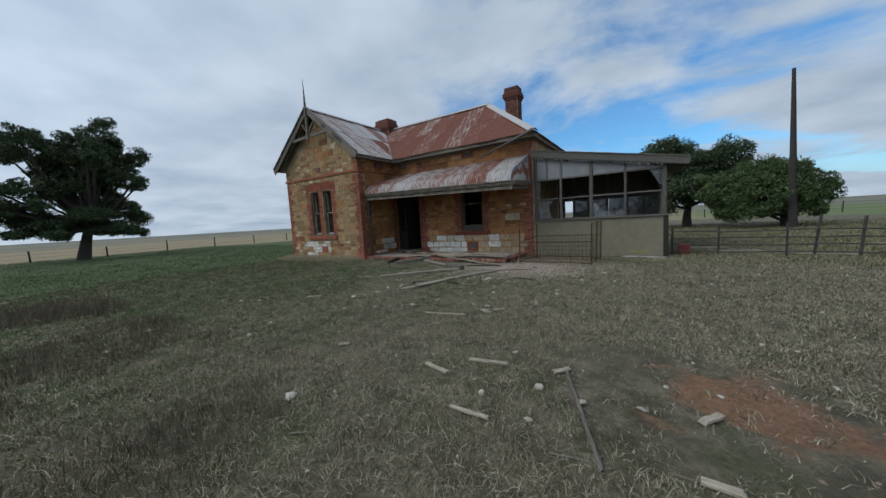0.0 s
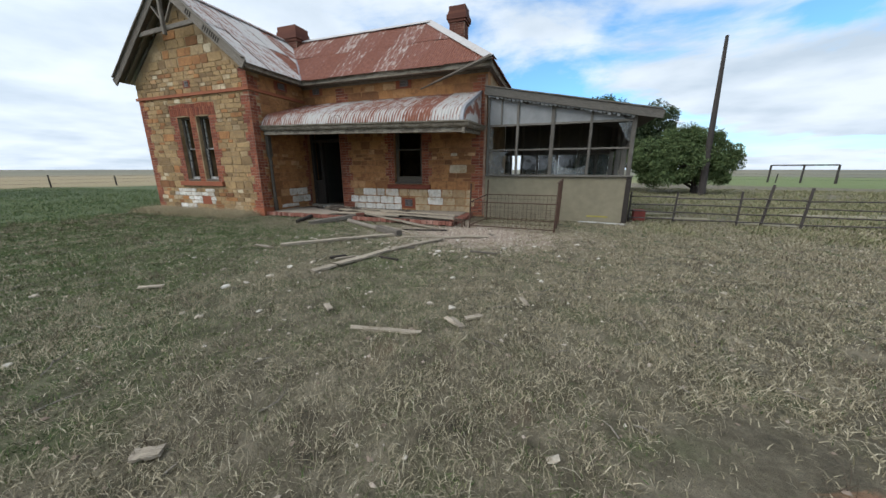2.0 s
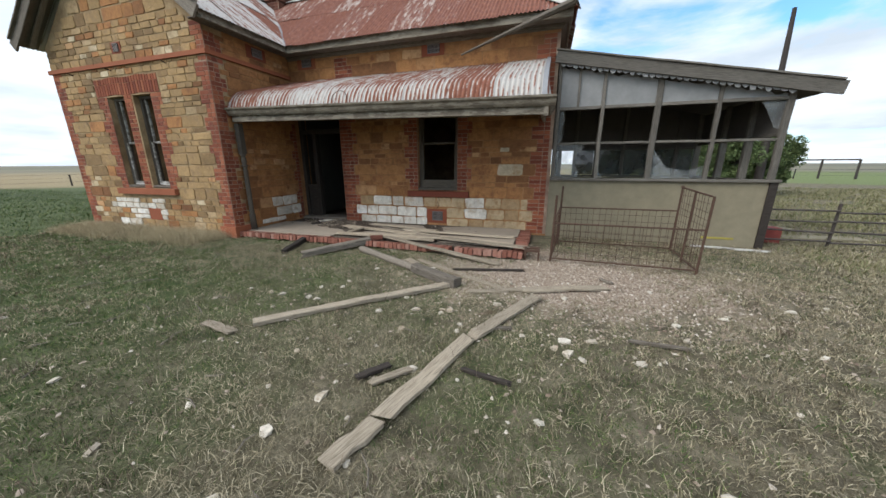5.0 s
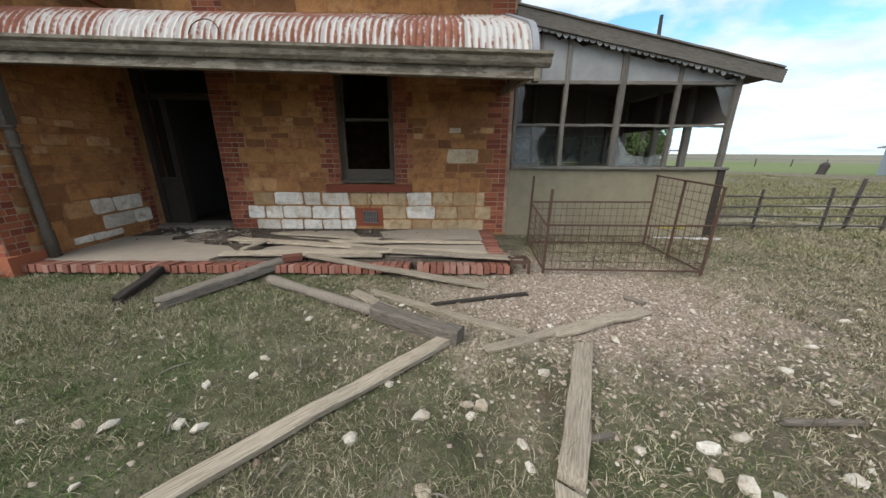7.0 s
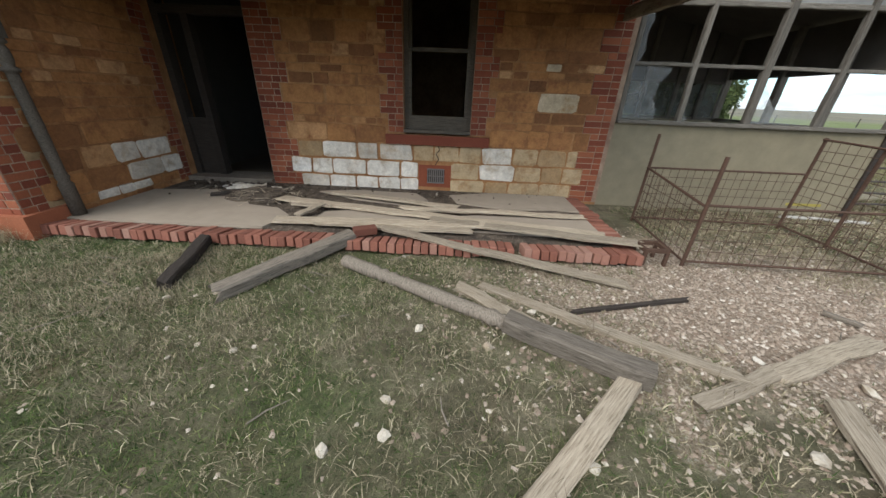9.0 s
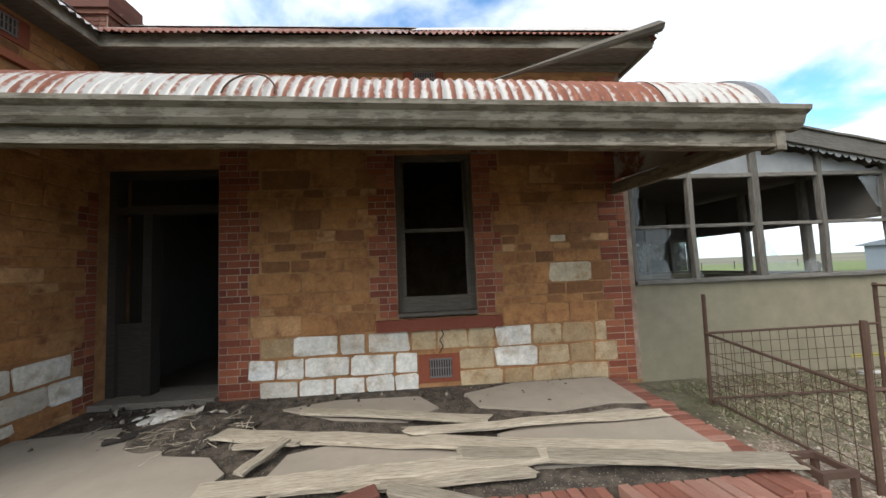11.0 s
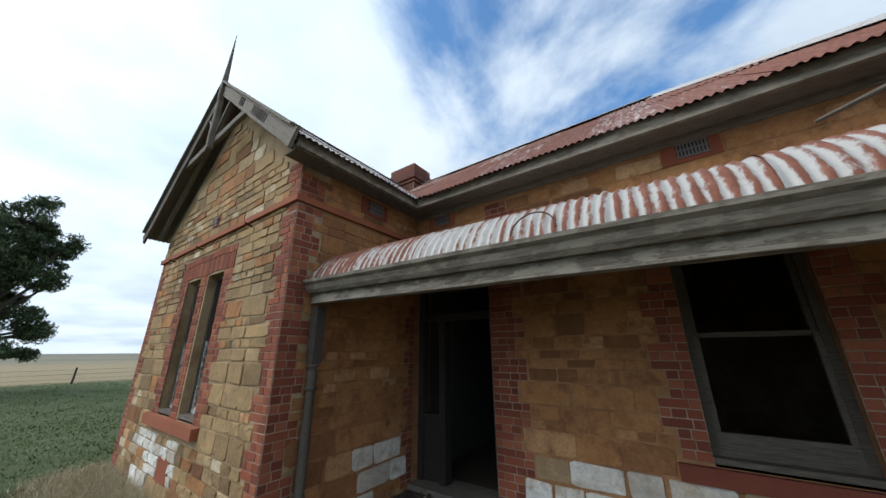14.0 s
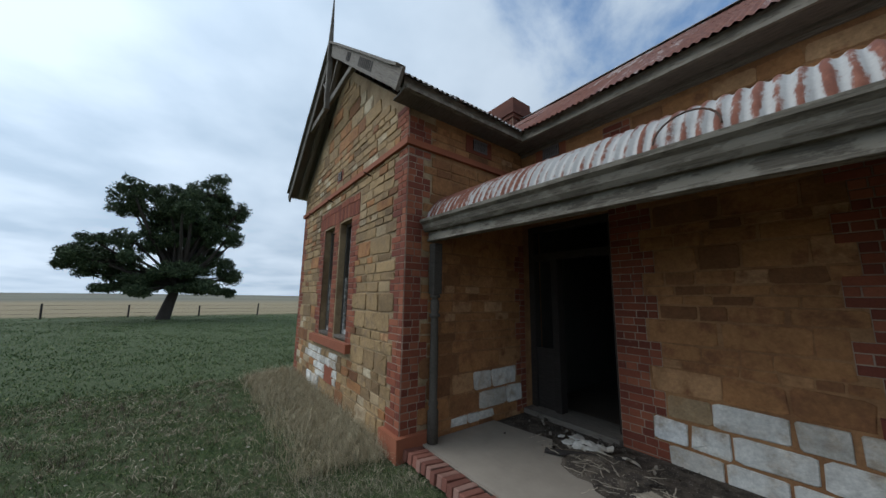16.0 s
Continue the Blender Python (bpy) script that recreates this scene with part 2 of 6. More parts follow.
M_ROCK = mat_stone("limestone_rubble", (0.36, 0.31, 0.24), (0.52, 0.47, 0.39), (0.66, 0.62, 0.55), (0.33, 0.26, 0.18))
M_GRILLE = mat_plain("iron_grille", (0.16, 0.14, 0.13), 0.7, 0.3, var=0.2, scale=30)
M_LEAD = mat_plain("lead_flashing", (0.24, 0.24, 0.25), 0.6, 0.3, var=0.2)
M_SHED = mat_plain("shed_iron", (0.22, 0.25, 0.28), 0.6, 0.2, var=0.12, scale=2)
M_YELLOW = mat_plain("yellow_stain", (0.30, 0.25, 0.06), 0.9, var=0.3, scale=10)
M_REDBOX = mat_plain("faded_red_tin", (0.22, 0.05, 0.04), 0.8, var=0.3, scale=12)


def mat_glass():
    s = Mat("dusty_glass", 0.35, spec=0.5)
    s.b.inputs["Base Color"].default_value = (0.36, 0.38, 0.38, 1)
    s.b.inputs["Alpha"].default_value = 0.5
    bump = s.noise(6, 5)
    a = s.ramp(bump, (0.3, 0.05), (0.7, 0.26))
    s.l.new(a, s.b.inputs["Alpha"])
    return s.m


M_GLASS = mat_glass()


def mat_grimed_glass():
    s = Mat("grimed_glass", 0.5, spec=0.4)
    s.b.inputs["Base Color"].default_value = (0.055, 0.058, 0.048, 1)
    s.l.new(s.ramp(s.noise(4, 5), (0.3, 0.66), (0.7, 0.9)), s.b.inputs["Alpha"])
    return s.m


M_GRIMED = mat_grimed_glass()

# ---- building helpers ----
WORLD = {}


def thing(name, at, label, category, group="", kind=""):
    """An Empty at a thing's base, to which its parts belong."""
    ob = new(name)
    ob.empty_display_size = 0.2
    ob.location = at
    WORLD[ob] = Matrix.Translation(at)
    return tagged(ob, label, category, group, kind)


def data_of(bm, name, material, smooth=False):
    me = bpy.data.meshes.new(name)
    bmesh.ops.recalc_face_normals(bm, faces=bm.faces)
    bm.to_mesh(me)
    bm.free()
    me.materials.append(material)
    if smooth:
        me.shade_smooth()
    return me


def adopt(ob, parent, m):
    ob.matrix_basis = m
    WORLD[ob] = m
    if parent:
        ob.parent = parent
        ob.matrix_parent_inverse = WORLD[parent].inverted()
    return ob


def part(name, bm, material, parent, label="", m=Matrix(), smooth=False):
    ob = adopt(new(name, data_of(bm, name, material, smooth)), parent, m)
    return tagged(ob, label) if label else ob


def piece(name, me, parent, m):
    return adopt(new(name, me), parent, m)


def solo(name, bm, material, label, category, group="", kind="", m=Matrix(), smooth=False):
    ob = adopt(new(name, data_of(bm, name, material, smooth)), None, m)
    return tagged(ob, label, category, group, kind)


def box(bm, x0, x1, y0, y1, z0, z1):
    v = [bm.verts.new((x, y, z)) for z in (z0, z1) for y in (y0, y1) for x in (x0, x1)]
    for f in ((0, 2, 3, 1), (4, 5, 7, 6), (0, 1, 5, 4), (2, 6, 7, 3), (0, 4, 6, 2), (1, 3, 7, 5)):
        bm.faces.new([v[i] for i in f])
    return v


def boxes(*dims):
    bm = bmesh.new()
    for d in dims:
        box(bm, *d)
    return bm


def span(p, q, up=(0, 0, 1)):
    """A frame whose x runs from p to q, with its origin at p; also the length."""
    p, q = Vector(p), Vector(q)
    x = (q - p).normalized()
    y = Vector(up).cross(x)
    y = y.normalized() if y.length > 1e-4 else Vector((0, 1, 0))
    z = x.cross(y)
    m = Matrix.Translation(p) @ Matrix((x, y, z)).transposed().to_4x4()
    return m, (q - p).length


def board_mesh(length, w, h, rng, rough=0.004, n=6, taper=0.0, crack=False):
    """A worn board along x, its edges slightly uneven and its ends broken."""
    bm = bmesh.new()
    rings = []
    c = min(w, h) * 0.14
    prof = [(-w / 2 + c, -h / 2), (w / 2 - c, -h / 2), (w / 2, -h / 2 + c), (w / 2, h / 2 - c), (w / 2 - c, h / 2), (-w / 2 + c, h / 2), (-w / 2, h / 2 - c), (-w / 2, -h / 2 + c)]
    for i in range(n + 1):
        t = i / n
        k = 1 - taper * t
        dy = rng.uniform(-rough, rough) * 2
        dz = rng.uniform(-rough, rough)
        end = (i == 0 or i == n)
        rings.append([bm.verts.new((t * length + (rng.uniform(-0.03, 0.03) * min(1, length) if end and crack else 0), y * k + dy + rng.uniform(-rough, rough), z * k + dz)) for y, z in prof])
    for a, b in zip(rings, rings[1:]):
        for i in range(8):
            j = (i + 1) % 8
            bm.faces.new((a[i], a[j], b[j], b[i]))
    bm.faces.new(rings[0])
    bm.faces.new(rings[-1])
    return bm


def beam_part(name, p, q, w, h, material, parent, label="", up=(0, 0, 1), rng=random, rough=0.003, n=6):
    m, ln = span(p, q, up)
    return part(name, board_mesh(ln, w, h, rng, rough, n), material, parent, label, m)


def tube(bm, p, q, r0, r1=None, n=8):
    m, ln = span(p, q)
    r1 = r0 if r1 is None else r1
    rings = [[bm.verts.new(m @ Vector((x, r * math.cos(2 * math.pi * i / n), r * math.sin(2 * math.pi * i / n)))) for i in range(n)] for x, r in ((0, r0), (ln, r1))]
    for i in range(n):
        j = (i + 1) % n
        bm.faces.new((rings[0][i], rings[0][j], rings[1][j], rings[1][i]))
    bm.faces.new(rings[0]), bm.faces.new(rings[1])


def lathe(bm, profile, at, n=12):
    rings = [[bm.verts.new((at[0] + r * math.cos(2 * math.pi * i / n), at[1] + r * math.sin(2 * math.pi * i / n), at[2] + z)) for i in range(n)] for r, z in profile]
    for a, b in zip(rings, rings[1:]):
        for i in range(n):
            j = (i + 1) % n
            bm.faces.new((a[i], a[j], b[j], b[i]))
    bm.faces.new(rings[0]), bm.faces.new(rings[-1])


def extrude_profile(prof, x0, x1):
    """A profile in (y, z) run along x."""
    bm = bmesh.new()
    a = [bm.verts.new((x0, y, z)) for y, z in prof]
    b = [bm.verts.new((x1, y, z)) for y, z in prof]
    for i in range(len(prof)):
        j = (i + 1) % len(prof)
        bm.faces.new((a[i], a[j], b[j], b[i]))
    bm.faces.new(a), bm.faces.new(b)
    return bm


def ground_z(x, y):
    """The lie of the land: level round the house, gently uneven in the yard, rising slightly far off."""
    d = math.hypot(x + 5, y - 8)
    n = noise.noise((x * 0.35, y * 0.35, 0.3)) * 0.03 + noise.noise((x * 1.3, y * 1.3, 2.3)) * 0.018
    house = max(0.0, min(1.0, (9.0 - y) / 1.5))
    z = 0.02 + n * (0.25 + 0.75 * house)
    if y < 3:
        z += -0.02 * (3 - y) / 3
    if d > 40:
        z += min(1.0, (d - 40) / 260) * noise.noise((x * 0.004, y * 0.004, 7.1)) * 1.6 - min(d - 40, 200) * 0.004
    return z

# ---- the house ----
MAIN_Y, MAIN_X0, MAIN_X1 = 11.20, -9.12, -2.75
BAY_Y, BAY_X0, BAY_X1 = 9.08, -13.98, -9.12
EAVE_Z, RIDGE_Z = 4.20, 6.40
BAY_MID, RIDGE_Y = -11.55, 13.58
EAVE_Y, EAVE_X, EAVE_XR = 10.80, -8.78, -2.58
COURSE = 0.0825
GROUP = 3 * COURSE
rng = random.Random(11)

house = thing("house", (-8.0, 11.2, 0.0), "abandoned sandstone farmhouse with red brick quoins and a rusted iron roof", "house")
FRONT = Matrix.Translation((0, MAIN_Y, 0))
BAYF = Matrix.Translation((0, BAY_Y, 0))
SIDE = Matrix.Translation((BAY_X1, 0, 0)) @ Matrix.Rotation(radians(90), 4, "Z")


def wall_mesh(m, u0, u1, z0, z1, thick, holes):
    """A wall slab in the frame m (outward is -y), with rectangular holes (u0, u1, z0, z1) through it."""
    bm = bmesh.new()
    us = sorted({u0, u1, *[h[0] for h in holes], *[h[1] for h in holes]})
    zs = sorted({z0, z1, *[h[2] for h in holes], *[h[3] for h in holes]})
    made = {}

    def v(i, j, y):
        if (i, j, y) not in made:
            made[i, j, y] = bm.verts.new((us[i], y, zs[j]))
        return made[i, j, y]

    def solid(i, j):
        if not (0 <= i < len(us) - 1 and 0 <= j < len(zs) - 1):
            return False
        u, z = (us[i] + us[i + 1]) / 2, (zs[j] + zs[j + 1]) / 2
        return not any(h[0] < u < h[1] and h[2] < z < h[3] for h in holes)
    for i in range(len(us) - 1):
        for j in range(len(zs) - 1):
            if not solid(i, j):
                continue
            for y in (0, thick):
                bm.faces.new((v(i, j, y), v(i + 1, j, y), v(i + 1, j + 1, y), v(i, j + 1, y)))
            for di, dj, p, q in ((-1, 0, (i, j), (i, j + 1)), (1, 0, (i + 1, j), (i + 1, j + 1)), (0, -1, (i, j), (i + 1, j)), (0, 1, (i, j + 1), (i + 1, j + 1))):
                if not solid(i + di, j + dj):
                    bm.faces.new((v(*p, 0), v(*q, 0), v(*q, thick), v(*p, thick)))
    bmesh.ops.transform(bm, matrix=m, verts=bm.verts)
    return bm


DOOR = (-9.11, -7.78, 0.12, 2.85)
WIN = (-5.72, -4.76, 0.96, 2.98)
BW1, BW2 = (-12.26, -11.70, 1.06, 3.00), (-11.42, -10.86, 1.06, 3.00)
LOWV, VENT1, VENT0 = (-5.50, -5.01, 0.18, 0.51), (-5.57, -5.06, 3.78, 4.03), (-8.82, -8.31, 3.78, 4.03)
BVENT, BLOW = (-11.72, -11.42, 3.80, 4.02), (-11.74, -11.34, 0.30, 0.58)
SVENT = (10.0, 10.5, 3.78, 4.03)

wall_main = part("wall_front", wall_mesh(FRONT, MAIN_X0, MAIN_X1, -0.1, 4.15, 0.4, [DOOR, WIN]), M_MORTAR2, house, "stained sandstone front wall with brick quoins")
bm = wall_mesh(BAYF, BAY_X0, BAY_X1, -0.1, 4.15, 0.4, [BW1, BW2])
# gable above the eaves
tri = [bm.verts.new((x, y, z)) for y in (BAY_Y, BAY_Y + 0.4) for x, z in ((BAY_X0, 4.15), (BAY_X1, 4.15), (BAY_MID, 6.12))]
for f in ((0, 1, 2), (5, 4, 3), (0, 3, 4, 1), (1, 4, 5, 2), (2, 5, 3, 0)):
    bm.faces.new([tri[i] for i in f])
wall_bay = part("wall_gable", bm, M_MORTAR, house, "sandstone gable wall with paired windows")
wall_side = part("wall_side", boxes((BAY_X1 - 0.4, BAY_X1, BAY_Y + 0.4, 11.62, -0.1, 4.15)), M_MORTAR2, house, "stained stone return wall beside the veranda")
part("wall_far", boxes((BAY_X0, BAY_X0 + 0.4, BAY_Y + 0.4, 15.4, -0.1, 4.15), (BAY_X0 + 0.4, MAIN_X1, 15.4, 15.8, -0.1, 4.15)), M_MORTAR, house)
part("wall_end", boxes((MAIN_X1 - 0.4, MAIN_X1, 11.6, 15.4, -0.1, 4.15)), M_MORTAR, house)
part("partition", boxes((-7.7, -7.55, 11.6, 15.4, 0.1, 3.7), (-9.52, -9.35, 11.62, 15.4, 0.1, 3.7)), M_PLASTER, house, "grimy plastered inner wall, coloured dark for the hall's shade")
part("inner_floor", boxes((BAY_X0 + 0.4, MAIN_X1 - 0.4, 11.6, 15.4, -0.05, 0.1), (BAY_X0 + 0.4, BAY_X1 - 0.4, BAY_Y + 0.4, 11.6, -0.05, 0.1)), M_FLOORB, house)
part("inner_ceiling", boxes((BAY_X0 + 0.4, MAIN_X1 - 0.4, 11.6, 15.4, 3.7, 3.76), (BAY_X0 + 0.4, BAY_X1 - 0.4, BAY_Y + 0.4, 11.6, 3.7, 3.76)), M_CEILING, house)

# ---- roofs ----


def corrugated(width, length, pitch=0.076, amp=0.011, rows=3, sag=0.0, curve=None, seed=0):
    """A corrugated sheet: x across, y up the slope, z out; curve maps y to (y, z) along a bent sheet."""
    bm = bmesh.new()
    r = random.Random(seed)
    n = int(round(width / pitch * 6))
    grid = []
    for j in range(rows + 1):
        t = j / rows
        row = []
        for i in range(n + 1):
            x = width * i / n
            h = amp * math.cos(2 * math.pi * x / pitch) + r.uniform(-0.0012, 0.0012) + sag * math.sin(t * math.pi) * math.sin(x / width * math.pi)
            if curve:
                (y, z), (ny, nz) = curve(t)
                row.append(bm.verts.new((x, y + ny * h, z + nz * h)))
            else:
                row.append(bm.verts.new((x, length * t, h)))
        grid.append(row)
    for a, b in zip(grid, grid[1:]):
        for i in range(n):
            bm.faces.new((a[i], a[i + 1], b[i + 1], b[i]))
    return bm


def clip(bm, planes):
    for co, no in planes:
        bmesh.ops.bisect_plane(bm, geom=bm.verts[:] + bm.edges[:] + bm.faces[:], plane_co=co, plane_no=no, clear_outer=True)
    return bm


def roof_plane(parent, origin, along, upslope, width, length, planes, material, seed):
    """Sheets of iron laid side by side in two courses, clipped at hips and valleys (planes in world space)."""
    x, y = Vector(along).normalized(), Vector(upslope).normalized()
    z = x.cross(y)
    base = Matrix.Translation(origin) @ Matrix((x, y, z)).transposed().to_4x4()
    r = random.Random(seed)
    w = 0.762
    for i in range(int(math.ceil(width / w))):
        for lo, hi, lift in ((-0.09, 0.53 * length, 0.010), (0.50 * length, length + 0.02, 0.022)):
            bm = corrugated(w + 0.04, hi - lo, seed=r.randint(0, 9999), sag=r.uniform(-0.012, 0.012))
            m = base @ Matrix.Translation((i * w, lo + r.uniform(-0.025, 0.025), lift + (i % 2) * 0.004 + r.uniform(0, 0.006))) @ Matrix.Rotation(r.uniform(-0.004, 0.004), 4, "X")
            inv = m.inverted()
            clip(bm, [(inv @ Vector(c), (inv.to_3x3() @ Vector(nn))) for c, nn in planes])
            if len(bm.faces):
                part("roof_sheet", bm, material, parent, m=m, smooth=True)
            else:
                bm.free()


roof = part("roof", boxes((BAY_MID, -5.2, RIDGE_Y - 0.05, RIDGE_Y + 0.05, RIDGE_Z - 0.16, RIDGE_Z - 0.04)), M_DARKWOOD, house, "rusted corrugated iron roof with hip and valley")
run_m, run_b = RIDGE_Y - EAVE_Y, EAVE_X - BAY_MID
rise = RIDGE_Z - EAVE_Z
hip_x = EAVE_XR - run_m
VALLEY = Vector((EAVE_X, EAVE_Y, EAVE_Z))
VTOP = Vector((BAY_MID, RIDGE_Y, RIDGE_Z))
vdir = (VTOP - VALLEY)
vn = Vector((vdir.y, -vdir.x, 0)).normalized()       # points to +x, -y side (main front slope lies at +x)
hdir = Vector((hip_x - EAVE_XR, run_m, 0))
hn = Vector((-hdir.y, hdir.x, 0)).normalized()
hn = hn if hn.x > 0 else -hn
fl = math.hypot(run_m, rise)
roof_plane(roof, (BAY_MID, EAVE_Y, EAVE_Z), (1, 0, 0), (0, run_m, rise), EAVE_XR - BAY_MID, fl, [(VALLEY, -Vector((vn.x, vn.y, 0)) if vn.x > 0 else vn), (Vector((EAVE_XR, EAVE_Y, EAVE_Z)), hn)], M_TIN_RED, 3)
# hipped end
roof_plane(roof, (EAVE_XR, EAVE_Y, EAVE_Z), (0, 1, 0), (-run_m, 0, rise), 2 * run_m, fl, [(Vector((EAVE_XR, EAVE_Y, EAVE_Z)), -hn), (Vector((EAVE_XR, EAVE_Y + 2 * run_m, EAVE_Z)), Vector((-hn.x, hn.y, 0)))], M_TIN_RED, 4)
# rear slopes
roof_plane(roof, (EAVE_XR, EAVE_Y + 2 * run_m, EAVE_Z), (-1, 0, 0), (0, -run_m, rise), EAVE_XR - BAY_X0 + 0.4, fl, [(Vector((EAVE_XR, EAVE_Y + 2 * run_m, EAVE_Z)), Vector((hn.x, -hn.y, 0)))], M_TIN_RED, 5)
# gable roof of the bay, right slope and left slope
BARGE_Y = 8.74
bl = math.hypot(run_b, rise)
roof_plane(roof, (EAVE_X, BARGE_Y, EAVE_Z), (0, 1, 0), (-run_b, 0, rise), RIDGE_Y - BARGE_Y, bl, [(VALLEY, vn if vn.x > 0 else -vn)], M_TIN_PALE, 6)
roof_plane(roof, (2 * BAY_MID - EAVE_X, 15.8, EAVE_Z), (0, -1, 0), (run_b, 0, rise), 15.8 - BARGE_Y, bl, [(Vector((0, BARGE_Y, 0)), Vector((0, -1, 0)))], M_TIN_PALE, 7)


def ridge_cap(p, q, w=0.17, h=0.05, name="ridge_cap"):
    m, ln = span(p, q)
    bm = bmesh.new()
    prof = [(-w, -h * 1.6), (-w * 0.25, h * 0.2), (0, h * 0.75), (w * 0.25, h * 0.2), (w, -h * 1.6), (w, -h * 1.6 - 0.01), (0, h * 0.3), (-w, -h * 1.6 - 0.01)]
    a = [bm.verts.new((0, y, z)) for y, z in prof]
    b = [bm.verts.new((ln, y, z)) for y, z in prof]
    for i in range(len(prof)):
        j = (i + 1) % len(prof)
        bm.faces.new((a[i], a[j], b[j], b[i]))
    part(name, bm, M_TIN_PALE, roof, m=m)


ridge_cap((BAY_MID, RIDGE_Y, RIDGE_Z + 0.05), (hip_x, RIDGE_Y, RIDGE_Z + 0.05))
ridge_cap((hip_x, RIDGE_Y, RIDGE_Z + 0.05), (EAVE_XR + 0.03, EAVE_Y - 0.03, EAVE_Z + 0.05), name="hip_cap")
ridge_cap((BAY_MID, BARGE_Y, RIDGE_Z + 0.05), (BAY_MID, RIDGE_Y, RIDGE_Z + 0.05))
m, ln = span(VALLEY + Vector((0, 0, 0.02)), VTOP + Vector((0, 0, 0.02)))
part("valley_flashing", boxes((0, ln, -0.13, 0.13, 0.0, 0.012)), M_LEAD, roof, m=m)

# eaves: fascia, gutter board and soffit
beam_part("fascia", (EAVE_X - 0.02, EAVE_Y + 0.02, 4.115), (EAVE_XR, EAVE_Y + 0.02, 4.115), 0.035, 0.16, M_FASCIA, roof, "weathered grey timber fascia", n=24, rough=0.006)
part("fascia_mould", boxes((EAVE_X - 0.03, EAVE_XR, EAVE_Y - 0.012, EAVE_Y + 0.018, 4.035, 4.075), (EAVE_X - 0.02, EAVE_XR, EAVE_Y + 0.004, EAVE_Y + 0.018, 4.0755, 4.09)), M_FASCIA, roof, "moulded lower edge of the fascia")
beam_part("fascia", (EAVE_X - 0.02, BARGE_Y + 0.06, 4.115), (EAVE_X - 0.02, EAVE_Y + 0.02, 4.115), 0.035, 0.16, M_FASCIA, roof, n=10)
part("fascia_mould", boxes((EAVE_X - 0.002, EAVE_X + 0.03, BARGE_Y + 0.08, EAVE_Y - 0.014, 4.035, 4.075)), M_FASCIA, roof)
beam_part("fascia", (EAVE_XR - 0.02, EAVE_Y + 0.05, 4.115), (EAVE_XR - 0.02, EAVE_Y + 2 * run_m, 4.115), 0.035, 0.16, M_FASCIA, roof, n=10)
part("soffit", boxes((EAVE_X - 0.4, EAVE_XR, EAVE_Y + 0.04, MAIN_Y, 4.075, 4.095)), M_WOOD, roof)
part("soffit", boxes((BAY_X1, EAVE_X - 0.03, BARGE_Y + 0.1, EAVE_Y + 0.03, 4.075, 4.095)), M_WOOD, roof)
part("soffit", boxes((MAIN_X1, EAVE_XR - 0.03, MAIN_Y, 15.8, 4.075, 4.095)), M_WOOD, roof)
for zz, dd in ((4.00, 0.03), (4.04, 0.07)):
    part("eave_mould", boxes((BAY_X1 + 0.02, MAIN_X1 + dd, MAIN_Y - dd, MAIN_Y + 0.02, zz, zz + 0.04)), M_WOOD, roof)
# the loose length of gutter that hangs from the corner
hm, hl = span((-2.56, 10.66, 4.20), (-4.58, 10.75, 3.60), (0, 0.9, 1))
bm = extrude_profile([(0.03, -0.025), (0.0, -0.03), (-0.025, -0.015), (-0.035, 0.01), (-0.04, 0.03), (-0.033, 0.03), (-0.025, 0.01), (0.0, -0.018), (0.025, -0.02), (0.028, 0.03), (0.034, 0.03)], 0, hl)
for v in bm.verts:
    k = 1.75 - 1.35 * v.co.x / hl
    v.co.y, v.co.z = v.co.y * k, v.co.z * k
part("hanging_gutter", bm, M_FRAME, roof, "length of old gutter hanging loose from the eave", hm)

# gable timbers
def barge(x_end, label, slots):
    p, q = Vector((BAY_MID, BARGE_Y, RIDGE_Z - 0.02)), Vector((x_end, BARGE_Y, EAVE_Z - 0.10))
    up = (0, -1, 0)
    ob = beam_part("bargeboard", p, q, 0.24, 0.04, M_WOOD, roof, label, up=up, n=14)
    beam_part("barge_cap", p + Vector((0, -0.01, 0.13)), q + Vector((0, -0.01, 0.15)), 0.04, 0.12, M_WOOD, roof, up=up, n=10)
    if slots:
        m, ln = span(p, q, up)
        # no holes are cut: raised dark strips give the shade inside each slot
        for k in range(11):
            s = 1.25 + k * 0.085 if k < 3 else 1.98 + (k - 3) * 0.085
            part("slot", boxes((s, s + 0.042, -0.07, 0.06, 0.016, 0.027)), M_DARKWOOD, ob, m=m)
            part("slot", boxes((s, s + 0.042, -0.07, 0.06, -0.027, -0.016)), M_DARKWOOD, ob, m=m)


barge(2 * BAY_MID - EAVE_X - 0.02, "weathered timber bargeboard", False)
barge(EAVE_X + 0.02, "weathered pierced timber bargeboard", True)
fin = board_mesh(1.55, 0.085, 0.085, rng, 0.002, 6)
for v in fin.verts:
    k = max(0.0, (v.co.x - 0.35) / 1.2)
    v.co.y *= 1 - 0.93 * k
    v.co.z *= 1 - 0.93 * k
part("finial", fin, M_WOOD, roof, "tapered grey timber gable finial", Matrix.Translation((BAY_MID, BARGE_Y - 0.03, 6.08)) @ Matrix.Rotation(radians(-90), 4, "Y"))
beam_part("king_post", (BAY_MID, BARGE_Y - 0.02, 6.3), (BAY_MID, BARGE_Y - 0.02, 5.12), 0.09, 0.09, M_WOOD, roof, up=(0, 1, 0))
beam_part("collar_tie", (BAY_MID - 1.22, BARGE_Y + 0.04, 5.27), (BAY_MID + 1.22, BARGE_Y + 0.04, 5.33), 0.06, 0.12, M_WOOD, roof)
